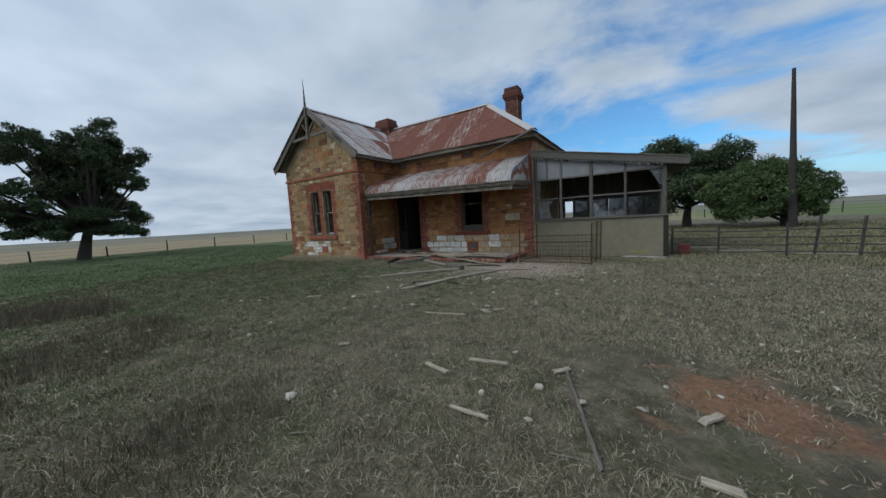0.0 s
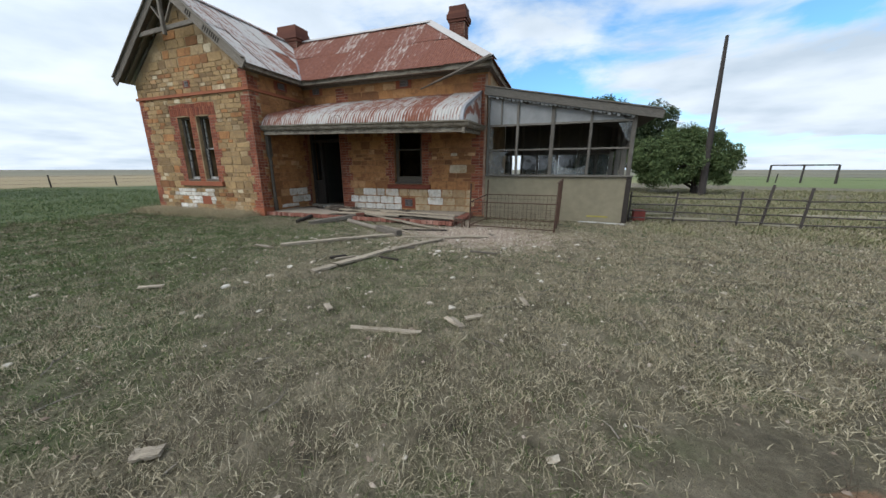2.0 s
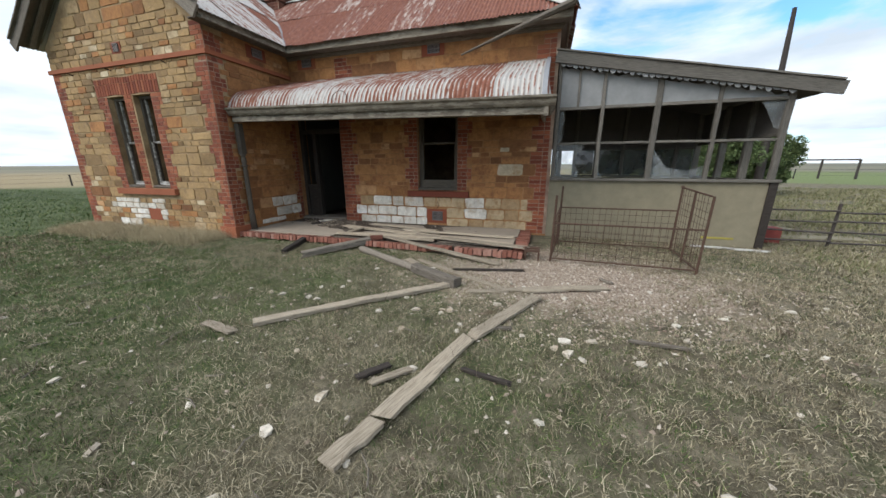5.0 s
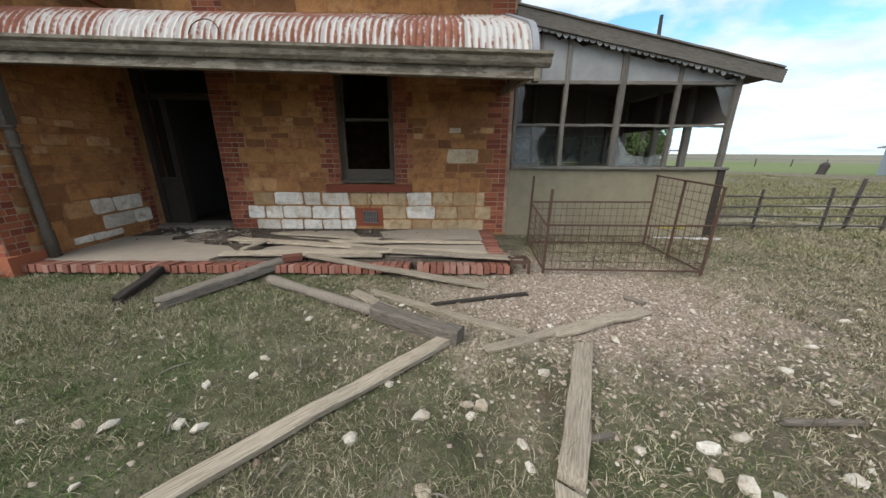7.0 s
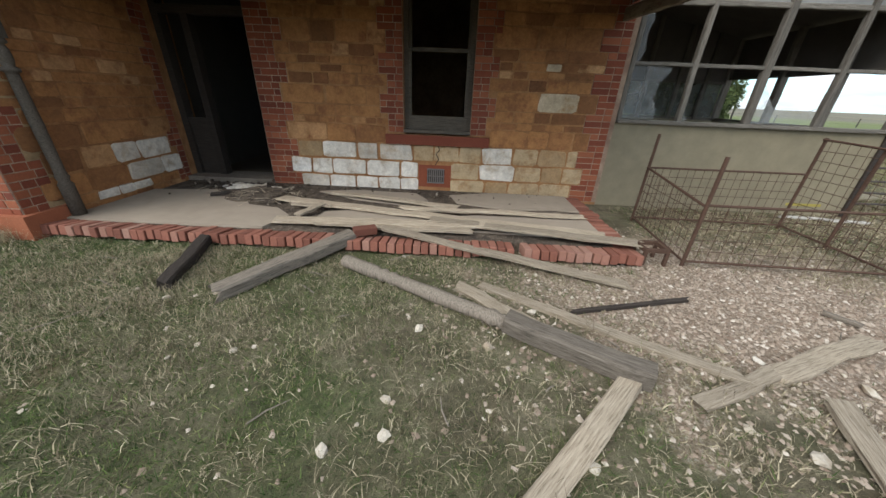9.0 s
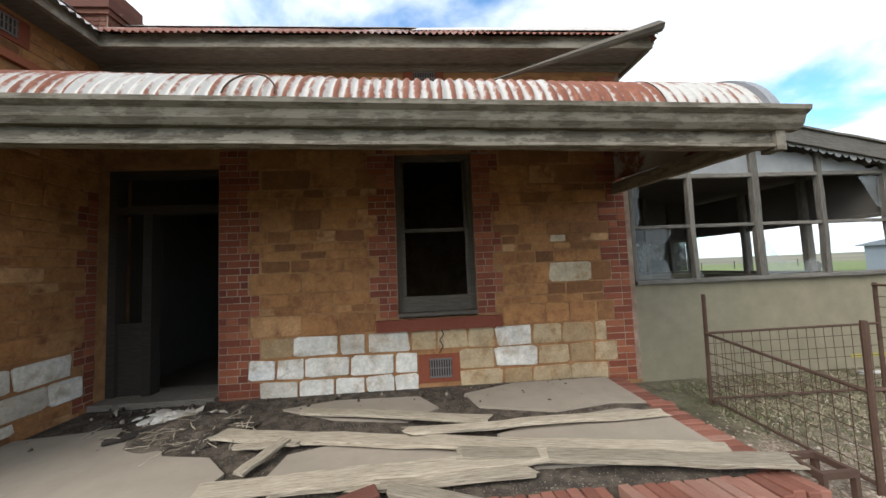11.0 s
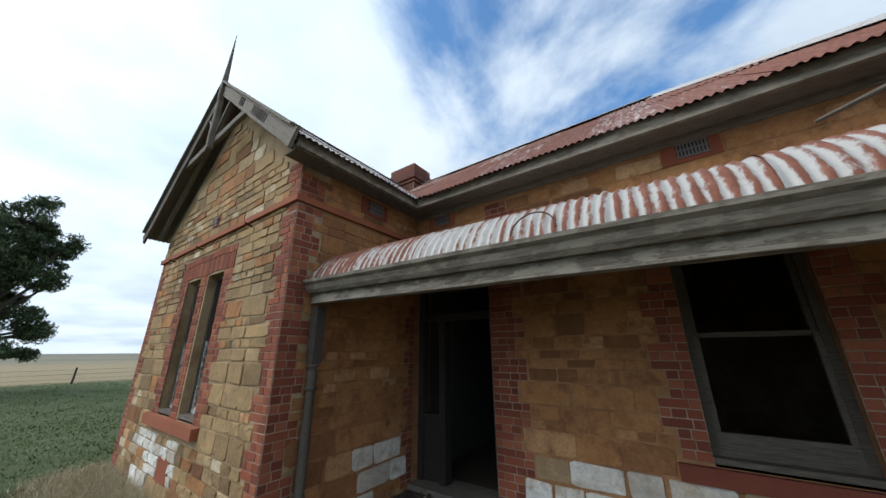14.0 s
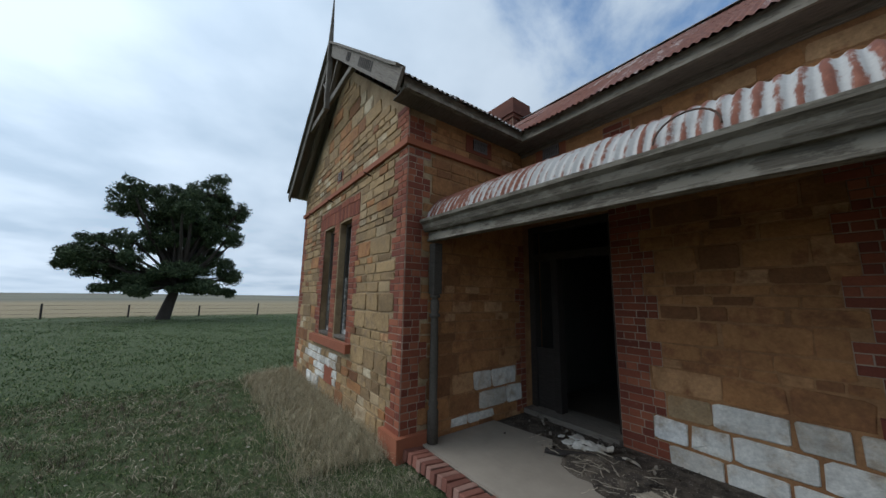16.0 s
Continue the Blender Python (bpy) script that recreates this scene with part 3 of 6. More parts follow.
for s in (-1, 1):
    beam_part("brace", (BAY_MID + s * 0.05, BARGE_Y + 0.03, 5.45), (BAY_MID + s * 0.45, BARGE_Y + 0.03, 5.92), 0.05, 0.07, M_WOOD, roof, up=(0, 1, 0))
part("gable_soffit", (lambda bm: ([bm.faces.new([bm.verts.new(c) for c in ((BAY_MID, BARGE_Y + 0.03, RIDGE_Z - 0.1), (BAY_MID + s * 2.75, BARGE_Y + 0.03, EAVE_Z - 0.05), (BAY_MID + s * 2.75, BAY_Y + 0.02, EAVE_Z - 0.05), (BAY_MID, BAY_Y + 0.02, RIDGE_Z - 0.1))]) for s in (-1, 1)], bm)[1])(bmesh.new()), M_WOOD, roof)
for s in (-1, 1):
    beam_part("rafter", (BAY_MID + s * 0.1, BARGE_Y + 0.2, RIDGE_Z - 0.17), (BAY_MID + s * 2.6, BARGE_Y + 0.2, EAVE_Z - 0.06), 0.05, 0.09, M_WOOD, roof, up=(0, 1, 0))


def chimney(x, y, z0, z1, w, d, label):
    ch = part("chimney", boxes((x - w / 2, x + w / 2, y - d / 2, y + d / 2, z0, z1)), M_JOINT, house, label)
    bw = COURSE
    steps = [(0.0, z1 - 0.50, 0), (0.045, z1 - 0.50, 0.09), (0.09, z1 - 0.41, 0.18), (0.05, z1 - 0.23, 0.1), (0.0, z1 - 0.13, 0.13)]
    for e, zz, hh in steps[1:4]:
        part("corbel", boxes((x - w / 2 - e, x + w / 2 + e, y - d / 2 - e, y + d / 2 + e, zz, zz + hh)), M_OLDBRICK, ch)
    part("cap", boxes((x - w / 2 - 0.02, x + w / 2 + 0.02, y - d / 2 - 0.02, y + d / 2 + 0.02, z1 - 0.13, z1 + 0.06)), M_OLDBRICK, ch)
    return ch


CHIM_AT = [(-4.95, 15.6, 0.62, 0.56, 5.0, 7.06), (-11.36, 13.50, 0.86, 0.66, 5.9, 6.4)]
CHIMNEYS = [chimney(-4.95, 15.6, 4.6, 7.52, 0.62, 0.56, "corbelled red brick chimney"), chimney(-11.36, 13.50, 4.9, 6.86, 0.86, 0.66, "squat corbelled red brick chimney")]

# ---- string course, sills, arches ----
part("string_course", boxes((BAY_X0 - 0.05, BAY_X1 + 0.05, BAY_Y - 0.05, BAY_Y, 3.58, 3.66), (BAY_X1, BAY_X1 + 0.05, BAY_Y, MAIN_Y, 3.58, 3.66)), M_BRICK, house, "projecting red brick string course")
part("plinth", boxes((BAY_X1 - 0.36, BAY_X1 + 0.07, BAY_Y - 0.07, BAY_Y + 0.42, 0.0, 0.26)), M_BRICK, house, "red brick plinth at the gable corner")
part("window_sill", boxes((WIN[0] - 0.26, WIN[1] + 0.28, MAIN_Y - 0.06, MAIN_Y, 0.80, 0.935)), M_BRICK, house, "cracked red sill")
part("window_sill", boxes((BW1[0] - 0.30, BW2[1] + 0.24, BAY_Y - 0.09, BAY_Y, 0.90, 1.03)), M_BRICK, house, "red rubbed-brick window sill")
bm = bmesh.new()
cr = [(-5.22, 0.80), (-5.19, 0.74), (-5.24, 0.67), (-5.20, 0.60), (-5.25, 0.52)]
for (ua, za), (ub, zb) in zip(cr, cr[1:]):
    tube(bm, (ua, MAIN_Y - 0.014, za), (ub, MAIN_Y - 0.014, zb), 0.006, 0.005, n=4)
part("crack", bm, M_DARKWOOD, house, "dark crack below the window")
part("threshold", boxes((DOOR[0], DOOR[1], MAIN_Y - 0.08, MAIN_Y + 0.4, 0.10, 0.19)), M_WOOD, house, "worn timber threshold strewn with rubble")

# ---- windows and door ----


def sash_window(name, h, y, meet, label, panes, upper_white=False):
    x0, x1, z0, z1 = h
    yy = y + 0.11
    win = part(name, boxes((x0, x0 + 0.06, yy, yy + 0.12, z0, z1), (x1 - 0.06, x1, yy, yy + 0.12, z0, z1), (x0 + 0.06, x1 - 0.06, yy, yy + 0.12, z1 - 0.06, z1)), M_FRAME, house, label)
    part("sill", boxes((x0, x1, y + 0.0, yy + 0.13, z0 - 0.02, z0 + 0.045), (x0 + 0.06, x1 - 0.06, yy + 0.0, yy + 0.1, z0 + 0.045, z0 + 0.10 if upper_white else z0 + 0.05)), M_FRAME if upper_white else M_WOOD, win, "dusty timber sill")
    st = 0.10 if upper_white else 0.092
    bm = boxes((x0 + 0.06, x0 + st, yy + 0.06, yy + 0.10, meet, z1 - 0.06), (x1 - st, x1 - 0.06, yy + 0.06, yy + 0.10, meet, z1 - 0.06), (x0 + 0.06, x1 - 0.06, yy + 0.055, yy + 0.105, meet - 0.025, meet + 0.02))
    part("upper_sash", bm, M_FRAME if upper_white else M_SASH, win)
    bm = boxes((x0 + 0.06, x0 + st, yy + 0.01, yy + 0.05, z0 + 0.045, meet), (x1 - st, x1 - 0.06, yy + 0.01, yy + 0.05, z0 + 0.045, meet), (x0 + 0.06, x1 - 0.06, yy + 0.005, yy + 0.055, z0 + 0.045, z0 + (0.23 if upper_white else 0.125)))
    part("lower_sash", bm, M_FRAME if upper_white else M_SASH, win)
    return win


sash_window("window_1", WIN, MAIN_Y, 2.02, "broken sash window with no glass left", 0, True)
sash_window("window_2", BW1, BAY_Y, 2.05, "narrow white sash window with no glass", 0)
sash_window("window_3", BW2, BAY_Y, 2.05, "narrow white sash window with no glass", 0)

dy = MAIN_Y + 0.12
door = part("door_frame", boxes((DOOR[0], DOOR[0] + 0.09, dy, dy + 0.14, 0.19, DOOR[3]), (DOOR[1] - 0.08, DOOR[1], dy, dy + 0.14, 0.19, DOOR[3]), (DOOR[0] + 0.09, DOOR[1] - 0.08, dy, dy + 0.14, DOOR[3] - 0.08, DOOR[3]), (DOOR[0] + 0.09, DOOR[1] - 0.08, dy, dy + 0.14, 2.32, 2.42)), M_DARKWOOD, house, "dark timber door frame with an empty fanlight")
part("mullion", boxes((-8.72, -8.62, dy, dy + 0.14, 0.19, 2.32)), M_DARKWOOD, door)
part("side_panel", boxes((DOOR[0] + 0.09, -8.72, dy + 0.05, dy + 0.08, 0.19, 0.95), (DOOR[0] + 0.09, -8.72, dy + 0.02, dy + 0.11, 0.95, 1.03)), M_DARKWOOD, door)
beam_part("leaning_board", (-8.25, 12.6, 0.1), (-7.8, 13.2, 1.25), 0.12, 0.025, M_SASH, house, "pale board leaning inside the hall", up=(0, 1, 0))
for px_ in (-13.2, -11.9, -10.2):
    bm = bmesh.new()
    tube(bm, (px_, BAY_Y + 0.02, 3.50), (px_ + 0.03, BAY_Y - 0.13, 3.53), 0.011, n=6)
    part("iron_peg", bm, M_RUSTY, house)
part("inner_door_frame", boxes((-8.45, -8.36, 13.4, 13.52, 0.1, 2.5), (-7.8, -7.7, 13.4, 13.52, 0.1, 2.5), (-8.45, -7.7, 13.4, 13.52, 2.5, 2.6)), M_SASH, house, "inner door frame in the hall")


def vent(h, y, frame_m, label, grille=True):
    """An air vent: a brick surround and a pierced iron grille, in a wall's own frame."""
    u0, u1, z0, z1 = h
    w, hh = u1 - u0, z1 - z0
    bm = boxes((u0, u1, -0.014, 0, z0, z1))
    bmesh.ops.transform(bm, matrix=frame_m, verts=bm.verts)
    v = part("air_vent", bm, M_BRICK, house, label)
    if grille:
        g0, g1, k0, k1 = u0 + w * 0.26, u1 - w * 0.2, z0 + hh * 0.22, z1 - hh * 0.18
        dims = [(g0, g1, -0.024, -0.014, k0, k1)]
        bm = boxes(*dims)
        bmesh.ops.transform(bm, matrix=frame_m, verts=bm.verts)
        part("grille_back", bm, M_DARKWOOD, v)
        n = 9
        bm = boxes(*[(g0 + (g1 - g0) * (i + 0.25) / n, g0 + (g1 - g0) * (i + 0.75) / n, -0.032, -0.024, k0, k1) for i in range(n)], (g0, g1, -0.034, -0.024, k0 - 0.012, k0 + 0.006), (g0, g1, -0.034, -0.024, (k0 + k1) / 2 - 0.006, (k0 + k1) / 2 + 0.006), (g0, g1, -0.034, -0.024, k1 - 0.006, k1 + 0.012))
        bmesh.ops.transform(bm, matrix=frame_m, verts=bm.verts)
        part("grille", bm, M_GRILLE, v, "pierced iron grille")


vent(VENT1, 0, FRONT, "brick-framed air vent under the eave")
vent(VENT0, 0, FRONT, "brick-framed air vent under the eave")
vent(SVENT, 0, SIDE, "brick-framed air vent under the eave")
vent(BVENT, 0, BAYF, "small brick-framed air vent in the gable")
vent(LOWV, 0, FRONT, "brick air vent low in the wall")
vent(BLOW, 0, BAYF, "terracotta air vent low in the wall", False)

# ---- the veranda ----
VX0, VX1, VFRONT = -9.08, -2.93, 9.32
SLAB_Z, SLAB_Y = 0.155, 9.20
veranda = thing("veranda", (-6.0, 10.2, 0.0), "bullnose iron veranda on a brick-edged concrete floor", "veranda")
BN_R = 0.56


def bullnose(t):
    """The bent sheet from the wall down over the nose to the gutter: place and normal at t = 0 (front) to 1 (wall)."""
    a0, a1 = radians(78), radians(21)
    arc = 0.5
    cy, cz = VFRONT + BN_R * math.sin(a0), 2.58 - BN_R * math.cos(a0)
    if t < arc:
        a = a0 + (a1 - a0) * t / arc
        return (cy - BN_R * math.sin(a), cz + BN_R * math.cos(a)), (-math.sin(a), math.cos(a))
    y1, z1 = cy - BN_R * math.sin(a1), cz + BN_R * math.cos(a1)
    s = (t - arc) / (1 - arc)
    return (y1 + (MAIN_Y - y1) * s, z1 + (3.52 - z1) * s), (-math.sin(a1), math.cos(a1))


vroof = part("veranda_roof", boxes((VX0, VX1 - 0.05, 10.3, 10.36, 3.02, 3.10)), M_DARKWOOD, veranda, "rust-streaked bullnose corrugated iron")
n_sheet = 8
sw = (VX1 - VX0) / n_sheet
for i in range(n_sheet):
    bm = corrugated(sw + 0.03, 1, rows=18, amp=0.011, curve=bullnose, seed=i)
    part("roof_sheet", bm, M_TIN_VER, vroof, m=Matrix.Translation((VX0 + i * sw, 0, (i % 2) * 0.005)), smooth=True)
bm = bmesh.new()
edge = [bullnose(k / 16) for k in range(17)]
ra = [bm.verts.new((VX1 + 0.03, p[0] + q[0] * 0.03, p[1] + q[1] * 0.03)) for p, q in edge]
rb = [bm.verts.new((VX1 + 0.03, p[0] - q[0] * 0.05, p[1] - q[1] * 0.05)) for p, q in edge]
rc = [bm.verts.new((VX1 - 0.04, p[0] + q[0] * 0.03, p[1] + q[1] * 0.03)) for p, q in edge]
rd = [bm.verts.new((VX1 - 0.04, p[0] - q[0] * 0.05, p[1] - q[1] * 0.05)) for p, q in edge]
for a, b in ((ra, rb), (ra, rc), (rb, rd), (rc, rd)):
    for k in range(16):
        bm.faces.new((a[k], a[k + 1], b[k + 1], b[k]))
part("end_rim", bm, M_LEAD, vroof, "bent dark metal rim of the end sheet")
GZ = 2.575
part("gutter", extrude_profile([(VFRONT + 0.06, GZ - 0.10), (VFRONT, GZ - 0.105), (VFRONT - 0.03, GZ - 0.07), (VFRONT - 0.045, GZ - 0.02), (VFRONT - 0.08, GZ + 0.005), (VFRONT - 0.085, GZ + 0.035), (VFRONT - 0.07, GZ + 0.035), (VFRONT - 0.05, GZ + 0.015), (VFRONT - 0.02, GZ - 0.03), (VFRONT, GZ - 0.08), (VFRONT + 0.06, GZ - 0.085)], VX0 + 0.0, VX1 + 0.17), M_FASCIA, veranda, "grey ogee gutter along the veranda")
beam_part("beam", (VX0 + 0.02, VFRONT + 0.08, GZ - 0.145), (VX1 + 0.02, VFRONT + 0.08, GZ - 0.145), 0.07, 0.15, M_FASCIA, veranda, "weathered grey veranda beam", n=30)
beam_part("beam_mould", (VX0 + 0.02, VFRONT + 0.035, GZ - 0.205), (VX1 + 0.0, VFRONT + 0.035, GZ - 0.205), 0.03, 0.025, M_FASCIA, veranda, n=20)
part("beam_end", boxes((VX1 + 0.0, VX1 + 0.07, VFRONT + 0.01, VFRONT + 0.12, GZ - 0.24, GZ - 0.06)), M_FASCIA, veranda)
beam_part("side_beam", (VX1 - 0.02, VFRONT + 0.1, GZ - 0.13), (VX1 - 0.02, MAIN_Y - 0.01, GZ - 0.13), 0.06, 0.14, M_FASCIA, veranda, n=10)
for i in range(6):
    x = VX0 + 0.5 + i * 1.05
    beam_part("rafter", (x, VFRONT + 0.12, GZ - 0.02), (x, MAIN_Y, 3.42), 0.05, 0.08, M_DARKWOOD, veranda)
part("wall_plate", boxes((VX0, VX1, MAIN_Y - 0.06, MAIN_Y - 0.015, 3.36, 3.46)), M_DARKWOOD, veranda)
bm = bmesh.new()
PX, PY = BAY_X1 + 0.11, VFRONT + 0.12
lathe(bm, [(0.062, 0), (0.062, 0.30), (0.066, 0.32), (0.045, 0.36), (0.058, 0.40), (0.046, 0.45), (0.05, 0.9), (0.043, 1.33), (0.043, 1.345), (0.064, 1.36), (0.064, 1.385), (0.040, 1.40), (0.052, 1.44), (0.055, 1.48), (0.048, 1.54), (0.036, 1.57), (0.062, 1.585), (0.062, 1.605), (0.05, 1.62)], (PX, PY, SLAB_Z), 12)
part("post", bm, M_FRAME, veranda, "turned grey timber veranda post", smooth=True)
part("post_head", boxes((PX - 0.055, PX + 0.055, PY - 0.055, PY + 0.055, SLAB_Z + 1.62, GZ - 0.2)), M_FRAME, veranda)
# curl of wire on the iron
bm = bmesh.new()
prev = None
for k in range(13):
    a = math.pi * k / 12
    c = Vector((-6.45 + 0.16 * math.cos(a), VFRONT - 0.01 + 0.06 * math.sin(a), 2.66 + 0.16 * math.sin(a)))
    if prev:
        tube(bm, prev, c, 0.006, n=5)
    prev = c
part("wire_loop", bm, M_RUSTY, veranda)


# the closed end of the bent iron, with its return gutter
bm = bmesh.new()
prof_ = [bullnose(k / 16)[0] for k in range(17)]
top_ = [bm.verts.new((VX1 + 0.015, y, z - 0.01)) for y, z in prof_]
low_ = [bm.verts.new((VX1 + 0.10 * math.sin(math.pi * k / 16) + 0.02, y, 2.56 + (0.0 if k else 0.0))) for k, (y, z) in enumerate(prof_)]
for k in range(16):
    bm.faces.new((top_[k], top_[k + 1], low_[k + 1], low_[k]))
part("end_sheet", bm, M_TIN_VER, vroof, "pale bent iron closing the veranda end")
bm = extrude_profile([(0.06, -0.10), (0.0, -0.105), (-0.03, -0.07), (-0.045, -0.02), (-0.08, 0.005), (-0.085, 0.035), (-0.07, 0.035), (-0.05, 0.015), (-0.02, -0.03), (0.0, -0.08), (0.06, -0.085)], VFRONT + 0.02, MAIN_Y - 0.02)
bmesh.ops.transform(bm, matrix=Matrix.Translation((VX1 + 0.09, 0, GZ)) @ Matrix.Rotation(radians(90), 4, "Z"), verts=bm.verts)
part("gutter", bm, M_FASCIA, veranda, "grey gutter returning to the wall")
# the veranda front has settled towards the sunroom end
bpy.context.view_layer.update()
for ob in list(veranda.children) + list(vroof.children):
    if ob.name.split(".")[0] in ("gutter", "beam", "beam_mould", "beam_end", "side_beam", "rafter", "roof_sheet", "end_rim", "end_sheet"):
        w, back = WORLD[ob], WORLD[ob].inverted()
        for v in ob.data.vertices:
            p = w @ v.co
            p.z += (0.035 - 0.022 * (p.x + 8.6)) * max(0.0, min(1.0, (MAIN_Y - p.y) / 1.6))
            v.co = back @ p
# floor: worn concrete patches on earth, with a brick edging
srng = random.Random(5)


def slab_patch(pts, z):
    slab_bm = bmesh.new()
    top = [slab_bm.verts.new((x, y, z + srng.uniform(-0.004, 0.004))) for x, y in pts]
    bot = [slab_bm.verts.new((x, y, 0.0)) for x, y in pts]
    slab_bm.faces.new(top)
    for i in range(len(pts)):
        j = (i + 1) % len(pts)
        slab_bm.faces.new((bot[i], bot[j], top[j], top[i]))
    part("concrete_slab", slab_bm, M_SLAB, veranda, "broken worn concrete slab")


slab_patch([(-9.1, 9.34), (-7.4, 9.34), (-6.95, 9.36), (-6.85, 9.75), (-7.1, 9.98), (-7.5, 10.05), (-7.7, 10.3), (-8.15, 10.4), (-8.3, 10.62), (-8.7, 10.55), (-9.1, 10.5)], SLAB_Z - 0.01)
slab_patch([(-6.55, 9.6), (-5.5, 9.55), (-5.1, 9.75), (-5.3, 10.05), (-6.0, 10.1), (-6.5, 9.95)], SLAB_Z - 0.012)
slab_patch([(-4.7, 9.55), (-3.3, 9.5), (-3.3, 10.15), (-3.6, 10.3), (-4.3, 10.2), (-4.85, 10.0)], SLAB_Z - 0.008)
slab_patch([(-4.9, 10.55), (-4.2, 10.35), (-3.6, 10.45), (-3.28, 10.4), (-3.28, 11.1), (-4.4, 11.12), (-5.0, 10.9)], SLAB_Z - 0.008)
slab_patch([(-6.3, 10.5), (-5.6, 10.35), (-5.3, 10.6), (-5.5, 10.9), (-6.4, 10.95), (-6.9, 10.8)], SLAB_Z - 0.012)


def mat_dirt():
    s = Mat("dark_dirt", 0.97)
    c = s.mix(s.step(s.noise(9, 6), 0.4, 0.65), (0.055, 0.042, 0.032), (0.12, 0.095, 0.07))
    c = s.mix(s.step(s.noise(70, 3), 0.60, 0.68), c, (0.30, 0.26, 0.21))
    return s.done(c, s.noise(50, 6, 0.7), 0.9, 0.02)


M_DIRT = mat_dirt()
part("dirt_fill", boxes((-9.1, -3.28, 9.33, MAIN_Y, -0.05, SLAB_Z - 0.03)), M_DIRT, veranda, "dark dirt and rubble between the slabs")

# ---- the sunroom ----
SX0, SX1, SYB, SILL = -2.75, 1.04, 14.6, 1.24
sunroom = thing("sunroom", (-0.85, 12.8, 0.0), "derelict timber-framed sunroom with broken panes", "sunroom")
SY = 11.21
part("dwarf_wall", boxes((SX0 + 0.005, SX1, SY, SY + 0.14, -0.05, SILL - 0.03)), M_CEMENT, sunroom, "cement-rendered dwarf wall, stained")
part("dwarf_wall", boxes((SX1 - 0.14, SX1, SY + 0.14, SYB, -0.05, SILL - 0.06)), M_CEMENT, sunroom)
part("dwarf_wall", boxes((SX0 + 0.005, SX1 - 0.14, SYB - 0.14, SYB, -0.05, SILL - 0.06)), M_CEMENT, sunroom)
part("floor", boxes((SX0, SX1 - 0.14, SY + 0.14, SYB - 0.14, 0.0, 0.12)), M_SLAB, sunroom)
beam_part("sill_rail", (SX0 + 0.01, SY + 0.04, SILL - 0.005), (SX1 + 0.05, SY + 0.04, SILL - 0.005), 0.20, 0.05, M_SUNWOOD, sunroom, "split grey timber sill", n=14)


def roof_z(x):
    return 3.60 - (x + 2.78) * 0.191


XS = [-2.70, -1.88, -0.95, -0.01, 0.98]
for i, x in enumerate(XS):
    w = 0.10 if i in (2, 4) else 0.065
    z1 = roof_z(x) - 0.17
    beam_part("post", (x, SY + 0.05, SILL + 0.02), (x + rng.uniform(-0.01, 0.01), SY + 0.05, z1), w, 0.08, M_SUNWOOD, sunroom, up=(0, 1, 0))
for a, b in zip(XS, XS[1:]):
    beam_part("transom", (a + 0.03, SY + 0.05, 2.60), (b - 0.03, SY + 0.05, 2.60), 0.06, 0.06, M_SUNWOOD, sunroom)
    beam_part("mid_rail", (a + 0.03, SY + 0.05, 1.94), (b - 0.03, SY + 0.05, 1.94), 0.045, 0.045, M_SUNWOOD, sunroom)
    # sheet above the transom, its top edge torn
    bm = bmesh.new()
    k = 14
    top = []
    for i in range(k + 1):
        x = a + 0.03 + (b - a - 0.06) * i / k
        zt = roof_z(x) - 0.20 - abs(noise.noise((x * 7, 1.7, 0))) * 0.12
        top.append((x, max(2.66, zt)))
    fr = [[bm.verts.new((x, yy, z)) for x, z in top] + [bm.verts.new((x, yy, 2.63)) for x, z in reversed(top)] for yy in (SY + 0.055, SY + 0.063)]
    bm.faces.new(fr[0]), bm.faces.new(fr[1])
    for i in range(len(fr[0])):
        j = (i + 1) % len(fr[0])
        bm.faces.new((fr[0][i], fr[0][j], fr[1][j], fr[1][i]))
    part("fibro_sheet", bm, M_FIBRO, sunroom, "torn grey sheet above the transom")
beam_part("stud", (-2.33, SY + 0.045, 2.63), (-2.33, SY + 0.045, roof_z(-2.33) - 0.2), 0.04, 0.05, M_SUNWOOD, sunroom, up=(0, 1, 0))


def shard(x0, x1, z0, z1, prof, y):
    """A broken pane held in its frame: the outline of the glass that is left, as fractions."""
    bm = bmesh.new()
    pts = [(x0 + (x1 - x0) * u, z0 + (z1 - z0) * v) for u, v in prof]
    a = [bm.verts.new((x, y, z)) for x, z in pts]
    b = [bm.verts.new((x, y + 0.004, z)) for x, z in pts]
    bm.faces.new(a), bm.faces.new(b)
    for i in range(len(a)):
        j = (i + 1) % len(a)
        bm.faces.new((a[i], a[j], b[j], b[i]))
    ob = part("glass_pane", bm, M_GLASS, sunroom, "dusty broken pane")
    ob.visible_shadow = False


shard(-2.66, -1.92, SILL + 0.03, 1.92, [(0, 0), (0.62, 0), (0.60, 0.2), (0.5, 0.42), (0.55, 0.7), (0.68, 0.9), (0.7, 1), (0, 1)], SY + 0.06)
shard(-2.66, -1.92, 1.97, 2.57, [(0, 0), (0.08, 0), (0.14, 0.2), (0.1, 0.5), (0.16, 0.75), (0.1, 1), (0, 1)], SY + 0.06)
shard(-0.90, -0.06, SILL + 0.03, 1.92, [(0, 0), (1, 0), (1, 0.35), (0.7, 0.22), (0.3, 0.3), (0, 0.8)], SY + 0.06)
shard(-1.86, -1.02, SILL + 0.03, 1.92, [(0, 0), (0.14, 0), (0.05, 0.2), (0.0, 0.6)], SY + 0.06)
